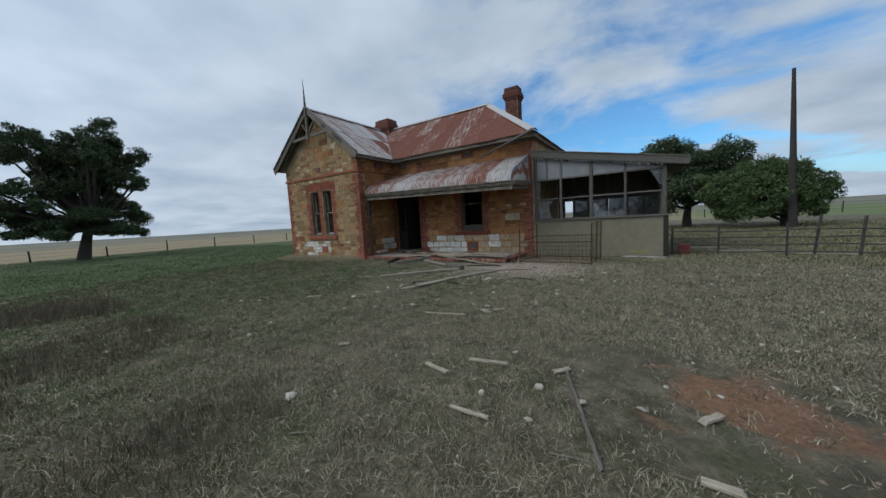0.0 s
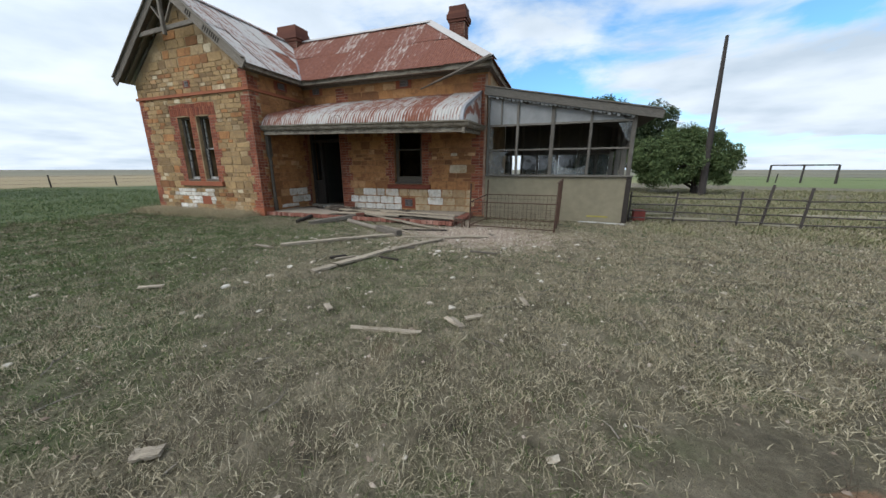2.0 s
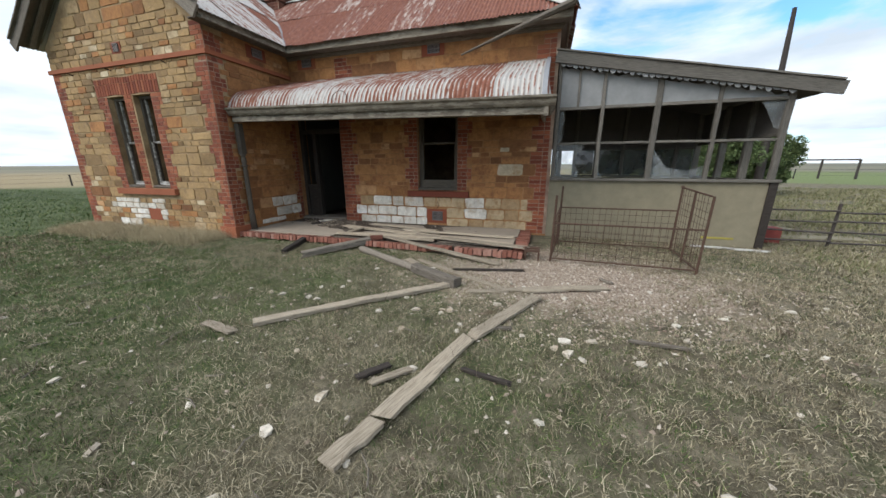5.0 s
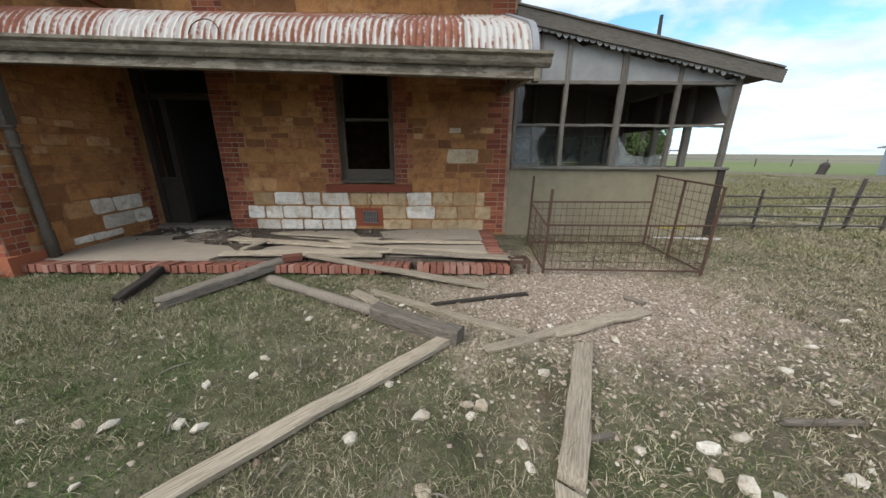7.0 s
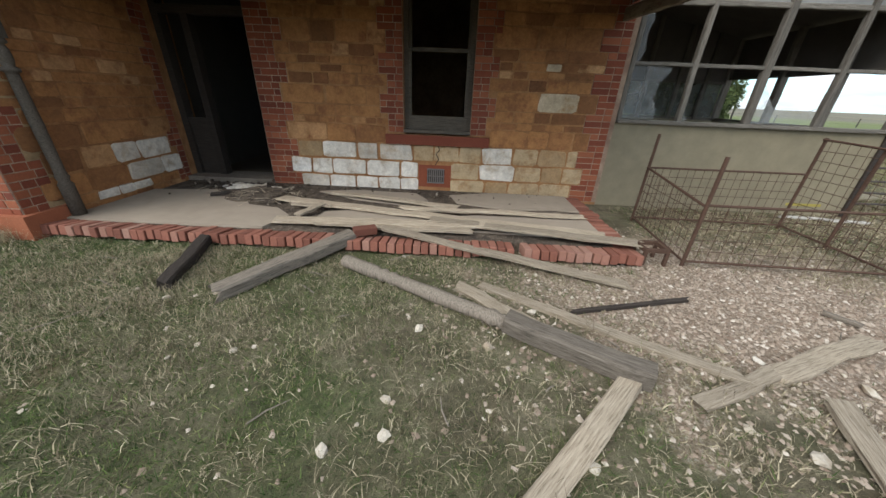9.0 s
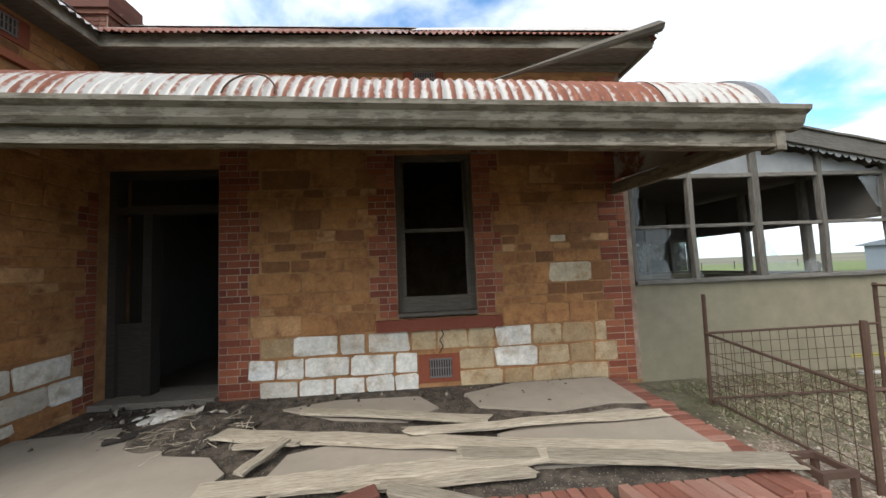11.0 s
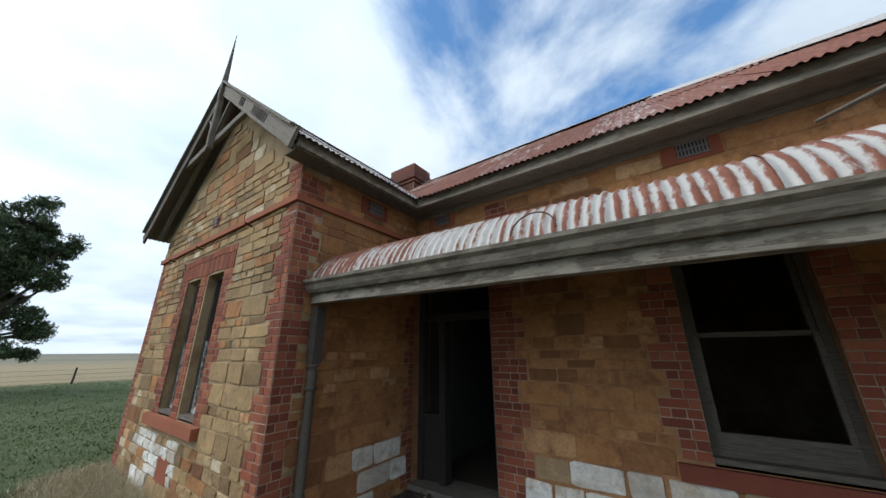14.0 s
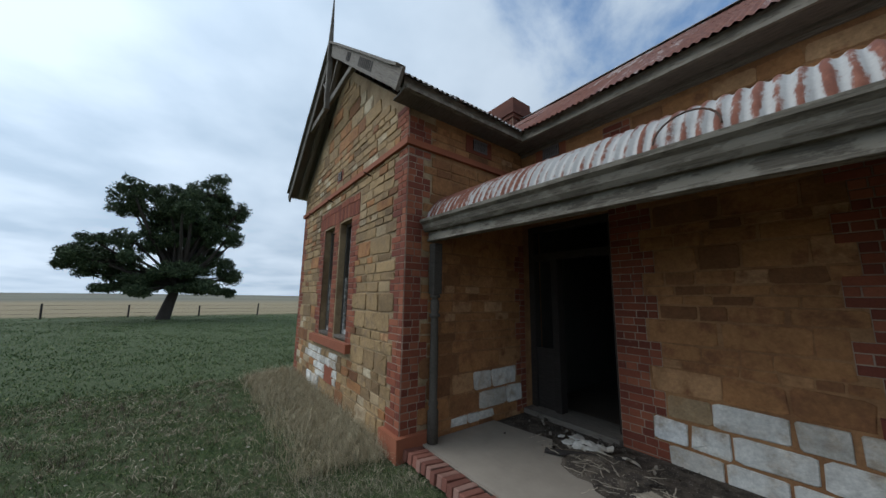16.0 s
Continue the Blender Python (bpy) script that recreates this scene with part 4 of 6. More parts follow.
shard(0.03, 0.93, 2.1, 2.57, [(0.62, 1), (0.72, 0.75), (0.8, 0.45), (0.9, 0.1), (1, 0), (1, 1)], SY + 0.06)
# roof: skillion falling to the right, with a deep fascia
sm = Matrix.Translation((-2.80, SY - 0.12, 3.60)) @ Matrix.Rotation(math.atan(0.191), 4, "Y")
sl = (1.54 + 2.80) / math.cos(math.atan(0.191))
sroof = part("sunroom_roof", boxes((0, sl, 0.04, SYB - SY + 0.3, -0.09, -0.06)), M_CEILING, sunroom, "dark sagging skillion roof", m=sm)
for i in range(5):
    bm = corrugated(0.79, sl, rows=2, seed=40 + i)
    part("roof_sheet", bm, M_TIN_PALE, sroof, m=sm @ Matrix.Rotation(radians(-90), 4, "Z") @ Matrix.Translation((-0.02 - 0.79 - i * 0.762, 0.0, -0.02 + 0.003 * (i % 2))), smooth=True)
beam_part("fascia", (-2.80, SY - 0.11, 3.51), (1.54, SY - 0.11, 3.51 - 0.191 * 4.34), 0.035, 0.20, M_SUNWOOD, sunroom, "weathered timber fascia", n=18)
beam_part("fascia_cap", (-2.80, SY - 0.12, 3.63), (1.50, SY - 0.12, 3.63 - 0.191 * 4.30), 0.07, 0.03, M_SUNWOOD, sunroom, n=18)
# scalloped torn lining under the fascia
for k in range(34):
    x = -2.72 + k * 0.108
    h = 0.05 + 0.05 * abs(noise.noise((x * 5, 0.2, 9)))
    bm = bmesh.new()
    zt = roof_z(x) - 0.185
    pts = [(x, zt), (x + 0.108, zt - 0.02), (x + 0.1, zt - h), (x + 0.06, zt - h - 0.03 * rng.random()), (x + 0.02, zt - h + 0.01)]
    a = [bm.verts.new((px, SY - 0.085, pz)) for px, pz in pts]
    b = [bm.verts.new((px, SY - 0.079, pz)) for px, pz in pts]
    bm.faces.new(a), bm.faces.new(b)
    for i in range(5):
        bm.faces.new((a[i], a[(i + 1) % 5], b[(i + 1) % 5], b[i]))
    part("lining_scrap", bm, M_FIBRO, sunroom)
# end and rear frames
ys = [SY + 0.12, 12.2, 13.2, SYB - 0.07]
for y in ys[1:]:
    beam_part("post", (SX1 - 0.07, y, 1.18), (SX1 - 0.07, y, roof_z(SX1) - 0.1), 0.13, 0.10, M_SUNWOOD, sunroom, up=(0, 1, 0))
for z in (1.21, 2.02):
    beam_part("end_rail", (SX1 - 0.07, SY + 0.1, z), (SX1 - 0.07, SYB - 0.1, z), 0.05, 0.05, M_SUNWOOD, sunroom)
for x in (-2.47, -2.06, -1.5, -0.8, -0.1, 0.5):
    beam_part("post", (x, SYB - 0.07, 1.18), (x, SYB - 0.07, roof_z(x) - 0.1), 0.09, 0.08, M_SUNWOOD, sunroom, up=(0, 1, 0))
for z in (1.21, 1.94):
    beam_part("rear_rail", (SX0 + 0.05, SYB - 0.07, z), (SX1 - 0.1, SYB - 0.07, z), 0.06, 0.05, M_SUNWOOD, sunroom)
bm = bmesh.new()
rp = [(SX0 + 0.02, 1.96), (SX1 - 0.1, 1.96), (SX1 - 0.1, roof_z(SX1 - 0.1) - 0.1), (SX0 + 0.02, roof_z(SX0) - 0.1)]
ra = [[bm.verts.new((x, yy, z)) for x, z in rp] for yy in (SYB - 0.05, SYB - 0.03)]
bm.faces.new(ra[0]), bm.faces.new(ra[1])
for i in range(4):
    bm.faces.new((ra[0][i], ra[0][(i + 1) % 4], ra[1][(i + 1) % 4], ra[1][i]))
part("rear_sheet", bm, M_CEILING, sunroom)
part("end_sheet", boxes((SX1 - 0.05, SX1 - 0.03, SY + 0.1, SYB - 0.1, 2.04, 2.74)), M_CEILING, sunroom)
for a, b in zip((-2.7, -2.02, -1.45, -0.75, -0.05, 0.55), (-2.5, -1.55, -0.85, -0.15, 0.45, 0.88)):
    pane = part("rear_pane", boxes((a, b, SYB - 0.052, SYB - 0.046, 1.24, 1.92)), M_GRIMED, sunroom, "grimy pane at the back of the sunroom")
    pane.visible_shadow = False
part("post_foot", boxes((SX1 - 0.09, SX1 + 0.03, SY - 0.03, SY - 0.002, 0.0, SILL - 0.03)), M_DARKWOOD, sunroom)
bm = boxes((0.1, 0.62, SY - 0.006, SY - 0.001, 0.15, 0.19))
part("yellow_band", bm, M_YELLOW, sunroom, "smear of yellow paint")

# ---- ground ----


def mat_ground():
    s = Mat("paddock_ground", 0.97)
    x, y, z = s.xyz()
    n1, n2, n3 = s.noise(0.55, 6), s.noise(3.0, 6, 0.65), s.noise(26, 6, 0.7)
    dry = s.ramp(n2, (0.32, (0.070, 0.059, 0.037)), (0.5, (0.145, 0.122, 0.080)), (0.68, (0.235, 0.200, 0.138)))
    dry = s.mix(s.step(s.noise(1.4, 5), 0.50, 0.66), dry, s.ramp(n3, (0.3, (0.070, 0.074, 0.036)), (0.7, (0.155, 0.148, 0.080))))
    dry = s.mix(s.math("MULTIPLY", s.step(s.noise(0.9, 5, 0.6, None, 0.6), 0.60, 0.70), 0.5), dry, (0.17, 0.10, 0.062))
    green = s.ramp(n3, (0.3, (0.042, 0.068, 0.020)), (0.7, (0.092, 0.122, 0.042)))
    # greener towards the open paddock on the gable side
    g = s.math("ADD", s.math("MULTIPLY", s.math("ADD", x, 3.0), -0.078), s.math("MULTIPLY", s.math("SUBTRACT", n1, 0.5), 1.6))
    col = s.mix(s.math("MULTIPLY", s.step(g, -0.10, 0.50), 0.85), dry, green)
    # bare red earth
    rx, ry = s.math("SUBTRACT", x, 0.95), s.math("SUBTRACT", y, 2.95)
    d = s.math("SQRT", s.math("ADD", s.math("MULTIPLY", rx, rx), s.math("MULTIPLY", ry, ry)))
    red = s.math("ADD", s.math("MULTIPLY", d, -0.36), s.math("MULTIPLY", s.noise(1.1, 6, 0.65, None, 0.8), 2.2))
    col = s.mix(s.step(red, 0.92, 1.15), col, s.ramp(n3, (0.3, (0.20, 0.105, 0.056)), (0.7, (0.31, 0.175, 0.10))))
    # trampled rubble in front of the pen
    px, py = s.math("MULTIPLY", s.math("ADD", x, 2.3), 0.6), s.math("SUBTRACT", y, 8.5)
    dp = s.math("SQRT", s.math("ADD", s.math("MULTIPLY", px, px), s.math("MULTIPLY", py, py)))
    pen = s.math("ADD", s.math("MULTIPLY", dp, -0.5), s.math("MULTIPLY", s.noise(1.4, 5), 1.3))
    pink = s.ramp(s.noise(42, 4, 0.7), (0.34, (0.16, 0.118, 0.082)), (0.52, (0.31, 0.24, 0.178)), (0.66, (0.55, 0.48, 0.40)))
    col = s.mix(s.step(pen, -0.08, 0.22), col, pink)
    # far fields: stubble on one side, green crop on the other
    far = s.math("SQRT", s.math("ADD", s.math("MULTIPLY", x, x), s.math("MULTIPLY", y, y)))
    crop = s.mix(s.step(s.math("ADD", x, s.math("MULTIPLY", s.noise(0.006, 3), 60.0)), 20, 45), (0.26, 0.205, 0.115), (0.135, 0.165, 0.06))
    # farthest fields brown and dull, with distance haze mixed into their colour
    crop = s.mix(s.step(s.math("ADD", far, s.math("MULTIPLY", s.noise(0.02, 3), 60.0)), 110, 190), crop, s.ramp(s.noise(0.008, 4), (0.35, (0.115, 0.115, 0.085)), (0.65, (0.20, 0.175, 0.115))))
    crop = s.vary(crop, s.noise(0.05, 4), 0.85, 1.15)
    edge = s.math("ADD", far, s.math("MULTIPLY", s.noise(0.06, 3), 10.0))
    col = s.mix(s.step(edge, 44, 47), col, crop)
    clump = s.vary(col, s.noise(11, 6, 0.75, None, 0.4), 0.35, 1.6)
    clump = s.vary(clump, s.noise(34, 5, 0.75), 0.45, 1.5)
    col = s.mix(s.step(edge, 44, 47), clump, col)
    col = s.vary(col, s.noise(140, 3, 0.7), 0.6, 1.35)
    return s.done(col, s.noise(60, 6, 0.75), 0.9, 0.03)


def axis(lo, hi, step, reach):
    a = list(np.arange(lo, hi + 1e-6, step))
    d, p = step, hi
    out = []
    while p < reach:
        d *= 1.22
        p += d
        out.append(p)
    d, p = step, lo
    back = []
    while p > -reach:
        d *= 1.22
        p -= d
        back.append(p)
    return [float(v) for v in back[::-1] + a + out]


gx, gy = axis(-17, 8, 0.2, 4500), axis(-4, 13, 0.2, 4500)
verts = [(x, y, ground_z(x, y)) for y in gy for x in gx]
nx = len(gx)
faces = [(j * nx + i, j * nx + i + 1, (j + 1) * nx + i + 1, (j + 1) * nx + i) for j in range(len(gy) - 1) for i in range(nx - 1)]
me = bpy.data.meshes.new("ground")
me.from_pydata(verts, [], faces)
me.materials.append(mat_ground())
me.shade_smooth()
ground = tagged(new("ground", me), "dry patchy paddock with bare red earth and scattered limestone", "ground", kind="structure")

# ---- fallen timber ----
wr = random.Random(21)


def fallen(name, p, q, w, h, material, label, group="fallen planks", crack=True, flat=0.0):
    m, ln = span(p, q)
    m = m @ Matrix.Rotation(radians(flat), 4, "X")
    bm = board_mesh(ln, w, h, wr, min(0.006, w * 0.05), max(5, int(ln / 0.25)), crack=crack)
    # ragged, splintered ends
    for v in bm.verts:
        if v.co.x < 0.04 or v.co.x > ln - 0.04:
            v.co.x += wr.uniform(-1, 1) * min(0.05, ln * 0.05)
    return solo(name, bm, material, label, "plank", group, m=m)


Z = SLAB_Z
fallen("plank", (-7.42, 10.32, Z + 0.015), (-3.36, 9.50, Z + 0.03), 0.16, 0.03, M_PLANK, "long bleached plank lying on the veranda floor")
fallen("plank", (-6.62, 10.64, Z + 0.02), (-4.9, 10.15, Z + 0.05), 0.12, 0.028, M_PLANK, "bleached plank lying across the veranda floor")
fallen("plank", (-5.6, 10.02, Z + 0.06), (-3.34, 10.10, Z + 0.02), 0.10, 0.028, M_PLANK, "bleached plank lying across the veranda floor")
fallen("plank", (-6.88, 9.52, Z + 0.02), (-4.6, 9.58, Z + 0.05), 0.16, 0.032, M_PLANK, "split bleached plank lying on the veranda floor")
fallen("plank", (-5.2, 9.66, Z + 0.055), (-3.05, 9.30, Z + 0.045), 0.14, 0.03, M_PLANK, "bleached plank laid on other planks")
fallen("plank", (-5.9, 9.42, Z + 0.02), (-4.75, 9.47, Z + 0.02), 0.09, 0.028, M_PLANK, "short bleached plank at the slab edge")
fallen("plank", (-6.55, 10.05, Z + 0.05), (-6.72, 9.68, Z + 0.02), 0.09, 0.025, M_PLANK, "short offcut of bleached board")
fallen("plank", (-6.95, 10.02, Z + 0.03), (-6.45, 10.03, Z + 0.03), 0.07, 0.02, M_PLANK, "short offcut of bleached board")
fallen("plank", (-6.4, 9.48, Z + 0.02), (-5.75, 9.5, Z + 0.03), 0.12, 0.03, M_PLANK, "short offcut of bleached board")
fallen("plank", (-5.65, 9.36, Z + 0.05), (-3.42, 8.72, 0.05), 0.11, 0.03, M_PLANK, "bleached plank leaning off the veranda edge")
fallen("plank", (-4.68, 8.6, 0.045), (-3.24, 7.73, 0.045), 0.09, 0.03, M_PLANK, "bleached plank lying on the ground")
fallen("plank", (-4.86, 8.57, 0.045), (-4.17, 7.93, 0.045), 0.12, 0.03, M_PLANK, "short bleached plank lying on the ground")
fallen("plank", (-3.59, 7.54, 0.045), (-2.97, 7.8, 0.045), 0.09, 0.028, M_PLANK, "split plank lying on rubble")
fallen("plank", (-3.03, 7.76, 0.045), (-2.02, 8.15, 0.045), 0.13, 0.03, M_PLANK, "split plank lying on rubble")
fallen("plank", (-2.82, 7.60, 0.055), (-3.33, 6.55, 0.055), 0.13, 0.03, M_PLANK, "broken piece of a pale plank on the grass")
fallen("plank", (-3.38, 6.46, 0.055), (-3.66, 5.44, 0.055), 0.13, 0.03, M_PLANK, "broken piece of a pale plank on the grass")
fallen("plank", (-3.68, 5.38, 0.05), (-3.79, 5.06, 0.05), 0.12, 0.03, M_PLANK, "short broken end of a pale plank on the grass")
fallen("batten", (-3.88, 7.68, 0.065), (-5.45, 6.14, 0.055), 0.11, 0.05, M_PLANK, "long pale batten lying on the grass", crack=False)
fallen("timber", (-5.98, 9.22, 0.14), (-6.70, 8.28, 0.06), 0.16, 0.11, M_WOOD, "grey weathered beam sloping off the veranda", "fallen beams")
fallen("timber", (-7.42, 9.22, 0.10), (-7.16, 8.35, 0.05), 0.11, 0.09, M_DARKWOOD, "dark rotted timber lying on the grass", "fallen beams")
fallen("stick", (-4.03, 8.29, 0.045), (-3.04, 8.55, 0.045), 0.035, 0.035, M_DARKWOOD, "dark stick lying on rubble", "fallen sticks")
fallen("stick", (-8.15, 10.28, Z + 0.02), (-7.55, 10.62, Z + 0.06), 0.05, 0.04, M_DARKWOOD, "dead branch lying on the veranda floor", "fallen sticks")
fallen("stick", (-8.0, 10.5, Z + 0.03), (-7.5, 10.36, Z + 0.03), 0.03, 0.03, M_WOOD, "dead branch lying on the veranda floor", "fallen sticks")
fallen("plank", (-1.3, 2.46, 0.045), (-1.02, 2.39, 0.045), 0.045, 0.02, M_PLANK, "weathered splinter of board on the grass")
fallen("plank", (-0.95, 2.72, 0.045), (-0.57, 2.79, 0.045), 0.05, 0.02, M_PLANK, "weathered splinter of board on the grass")
fallen("plank", (-0.15, 2.81, 0.045), (-0.04, 2.93, 0.045), 0.05, 0.02, M_PLANK, "weathered splinter of board on the grass")
fallen("plank", (-0.7, 1.94, 0.045), (-0.39, 1.94, 0.045), 0.03, 0.02, M_PLANK, "weathered splinter of board on the grass")
fallen("plank", (0.79, 1.97, 0.045), (0.96, 1.97, 0.045), 0.05, 0.02, M_PLANK, "weathered splinter of board on the grass")
fallen("plank", (0.86, 2.54, 0.045), (0.97, 2.69, 0.045), 0.05, 0.02, M_PLANK, "weathered splinter of board on the grass")
fallen("plank", (-2.32, 3.88, 0.045), (-1.72, 3.99, 0.045), 0.05, 0.02, M_PLANK, "weathered splinter of board on the grass")
fallen("plank", (-2.55, 2.41, 0.045), (-2.45, 2.48, 0.045), 0.07, 0.02, M_PLANK, "weathered splinter of board on the grass")
fallen("plank", (-1.56, 4.35, 0.045), (-1.39, 4.21, 0.045), 0.06, 0.02, M_PLANK, "weathered splinter of board on the grass")
fallen("plank", (-1.41, 4.38, 0.045), (-1.29, 4.5, 0.045), 0.06, 0.02, M_PLANK, "weathered splinter of board on the grass")
fallen("plank", (-0.98, 5.07, 0.045), (-0.89, 4.89, 0.045), 0.05, 0.02, M_PLANK, "weathered splinter of board on the grass")
fallen("plank", (-2.87, 4.22, 0.045), (-2.74, 4.12, 0.045), 0.06, 0.02, M_PLANK, "weathered splinter of board on the grass")
fallen("plank", (-1.6, 4.34, 0.045), (-1.46, 4.25, 0.045), 0.04, 0.02, M_PLANK, "weathered splinter of board on the grass")
fallen("plank", (-3.9, 5.7, 0.045), (-3.69, 5.93, 0.045), 0.06, 0.02, M_PLANK, "weathered splinter of board on the grass")
fallen("plank", (-5.93, 6.01, 0.045), (-5.5, 5.95, 0.045), 0.09, 0.02, M_PLANK, "weathered splinter of board on the grass")
fallen("plank", (-5.29, 3.87, 0.045), (-5.09, 4.0, 0.045), 0.06, 0.02, M_PLANK, "weathered splinter of board on the grass")
fallen("stick", (-0.09, 2.98, 0.045), (0.34, 1.82, 0.045), 0.024, 0.02, M_WOOD, "grey weathered stick lying on the grass", "fallen sticks")
fallen("stick", (-2.02, 6.86, 0.045), (-1.58, 6.86, 0.045), 0.03, 0.03, M_WOOD, "grey weathered stick lying on the grass", "fallen sticks")
fallen("stick", (-3.31, 6.04, 0.045), (-2.95, 5.97, 0.045), 0.035, 0.03, M_DARKWOOD, "dark weathered stick lying on the grass", "fallen sticks")
fallen("stick", (-4.03, 5.72, 0.045), (-3.86, 5.93, 0.045), 0.06, 0.03, M_DARKWOOD, "dark weathered stick lying on the grass", "fallen sticks")
fallen("stick", (-3.19, 6.74, 0.045), (-3.02, 6.78, 0.045), 0.03, 0.03, M_WOOD, "grey weathered stick lying on the grass", "fallen sticks")
fallen("stick", (-2.02, 8.48, 0.045), (-1.9, 8.32, 0.045), 0.04, 0.03, M_WOOD, "grey weathered stick lying on the grass", "fallen sticks")
# a turned post from the veranda, lying in front
bm = bmesh.new()
lathe(bm, [(0.055, 0), (0.06, 0.02), (0.06, 0.38), (0.045, 0.41), (0.062, 0.46), (0.044, 0.51), (0.062, 0.56), (0.046, 0.61), (0.052, 0.66), (0.058, 1.0), (0.050, 1.40), (0.064, 1.45), (0.046, 1.50), (0.062, 1.55)], (0, 0, 0), 10)
pm, pl = span((-5.9, 8.84, 0.08), (-3.79, 7.65, 0.08))
fp = thing("fallen_post", (-5.1, 8.4, 0.02), "turned veranda post fallen on the ground, grey and split", "post")
part("shaft", bm, M_WOOD, fp, m=pm @ Matrix.Rotation(radians(90), 4, "Y"), smooth=True)
part("square_end", board_mesh(pl - 1.55, 0.14, 0.13, wr, 0.006, 5), M_WOOD, fp, m=pm @ Matrix.Translation((1.55, 0, 0.01)))
# loose brick on the planks and an iron frame by the corner
bm = boxes((-0.115, 0.115, -0.055, 0.055, 0, 0.076))
bmesh.ops.bevel(bm, geom=bm.edges[:], offset=0.006, segments=1, affect="EDGES")
solo("loose_brick", bm, M_OLDBRICK, "old dark brick standing on the slab edge", "brick", m=Matrix.Translation((-5.83, 9.28, Z + 0.005)) @ Matrix.Rotation(radians(25), 4, "Z"))
ifr = thing("iron_frame", (-2.95, 9.28, 0.02), "small rusted iron box frame beside the planks", "iron frame")
for dims in ((-3.07, -2.83, 9.17, 9.20, 0.16, 0.20), (-3.07, -2.83, 9.37, 9.40, 0.16, 0.20), (-3.07, -3.04, 9.20, 9.37, 0.16, 0.20), (-2.86, -2.83, 9.20, 9.37, 0.16, 0.20)):
    part("rim", boxes(dims), M_RUSTY, ifr)
for x in (-3.07, -2.86):
    for y in (9.17, 9.37):
        part("leg", boxes((x, x + 0.03, y, y + 0.03, 0.0, 0.16)), M_RUSTY, ifr)

# ---- the pen of welded mesh ----
pen = thing("mesh_pen", (-1.7, 9.8, 0.03), "rusted welded-mesh animal pen of iron panels", "pen")


def mesh_panel(p, q, h0, h1, label, top=True, low=0.06):
    """A panel between two uprights: top and bottom rails and a grid of wires."""
    p, q = Vector(p), Vector(q)
    ln = (q - p).length
    bm = bmesh.new()
    tube(bm, p + Vector((0, 0, h0)), q + Vector((0, 0, h1)), 0.013, n=6)
    rail = part("top_rail", bm, M_RUSTY, pen)
    bm = bmesh.new()
    tube(bm, p + Vector((0, 0, low)), q + Vector((0, 0, low)), 0.012, n=6)
    part("bottom_rail", bm, M_RUSTY, pen)
    bm = bmesh.new()
    nv = int(ln / 0.10)
    for i in range(1, nv):
        t = i / nv
        b = p.lerp(q, t)
        tube(bm, b + Vector((0, 0, low)), b + Vector((wr.uniform(-0.01, 0.01), 0, h0 + (h1 - h0) * t)), 0.0034, n=4)
    nh = int(max(h0, h1) / 0.11)
    for i in range(1, nh):
        z = low + (min(h0, h1) - low) * i / nh
        tube(bm, p + Vector((0, 0, z)), q + Vector((0, 0, z + wr.uniform(-0.02, 0.02))), 0.0034, n=4)
    part("mesh_wire", bm, M_RUSTY, pen, label)


BL, BR, FR, FL, MR = (-2.52, 10.50, 0.02), (-0.62, 10.46, 0.02), (-0.70, 9.14, 0.02), (-2.66, 9.20, 0.02), (-0.66, 9.82, 0.02)
mesh_panel(BL, BR, 0.72, 0.73, "rusted wire grid")
mesh_panel(BL, FL, 0.72, 0.62, "rusted wire grid")
mesh_panel(FL, FR, 0.63, 0.64, "rusted wire grid, bent")
mesh_panel(BR, MR, 1.14, 1.12, "rusted wire grid")
mesh_panel(MR, FR, 1.12, 1.10, "rusted wire grid")
for (x, y, z), h, lean in ((BL, 1.12, 0.02), (BR, 1.16, 0.03), (FR, 1.10, 0.03), (FL, 1.06, 0.02), (MR, 1.12, 0.03)):
    bm = bmesh.new()
    tube(bm, (x, y, z - 0.04), (x + lean, y, z + h), 0.018, n=8)
    part("upright", bm, M_RUSTY, pen)

# ---- yard rails beside the sunroom ----
yard = thing("yard_rails", (5.0, 11.55, 0.0), "dark steel stockyard rails with leaning posts", "fence")
px = [1.18, 2.22, 3.56, 4.04, 4.78, 6.4, 8.2, 10.4, 13.0, 16.0]
for i, x in enumerate(px):
    h = [0.83, 0.84, 0.88, 1.05, 0.99][i % 5]
    bm = bmesh.new()
    lean = [0.0, 0.02, 0.0, 0.10, 0.06][i % 5]
    tube(bm, (x, 11.55 + 0.03 * (i % 2), -0.05), (x + lean, 11.55 + 0.03 * (i % 2), h), 0.03 if i > 2 else 0.024, n=8)
    part("rail_post", bm, M_RAIL, yard)
for k, z in enumerate((0.14, 0.33, 0.52, 0.70)):
    for a, b in zip(px, px[1:]):
        bm = bmesh.new()
        tube(bm, (a, 11.53, z + wr.uniform(-0.02, 0.02)), (b, 11.53, z + wr.uniform(-0.02, 0.02)), 0.017, n=6)
        part("rail", bm, M_RAIL, yard)
solo("feed_bin", boxes((1.34, 1.62, 11.75, 12.0, 0.0, 0.32)), M_REDBOX, "small faded red metal bin behind the rails", "bin")
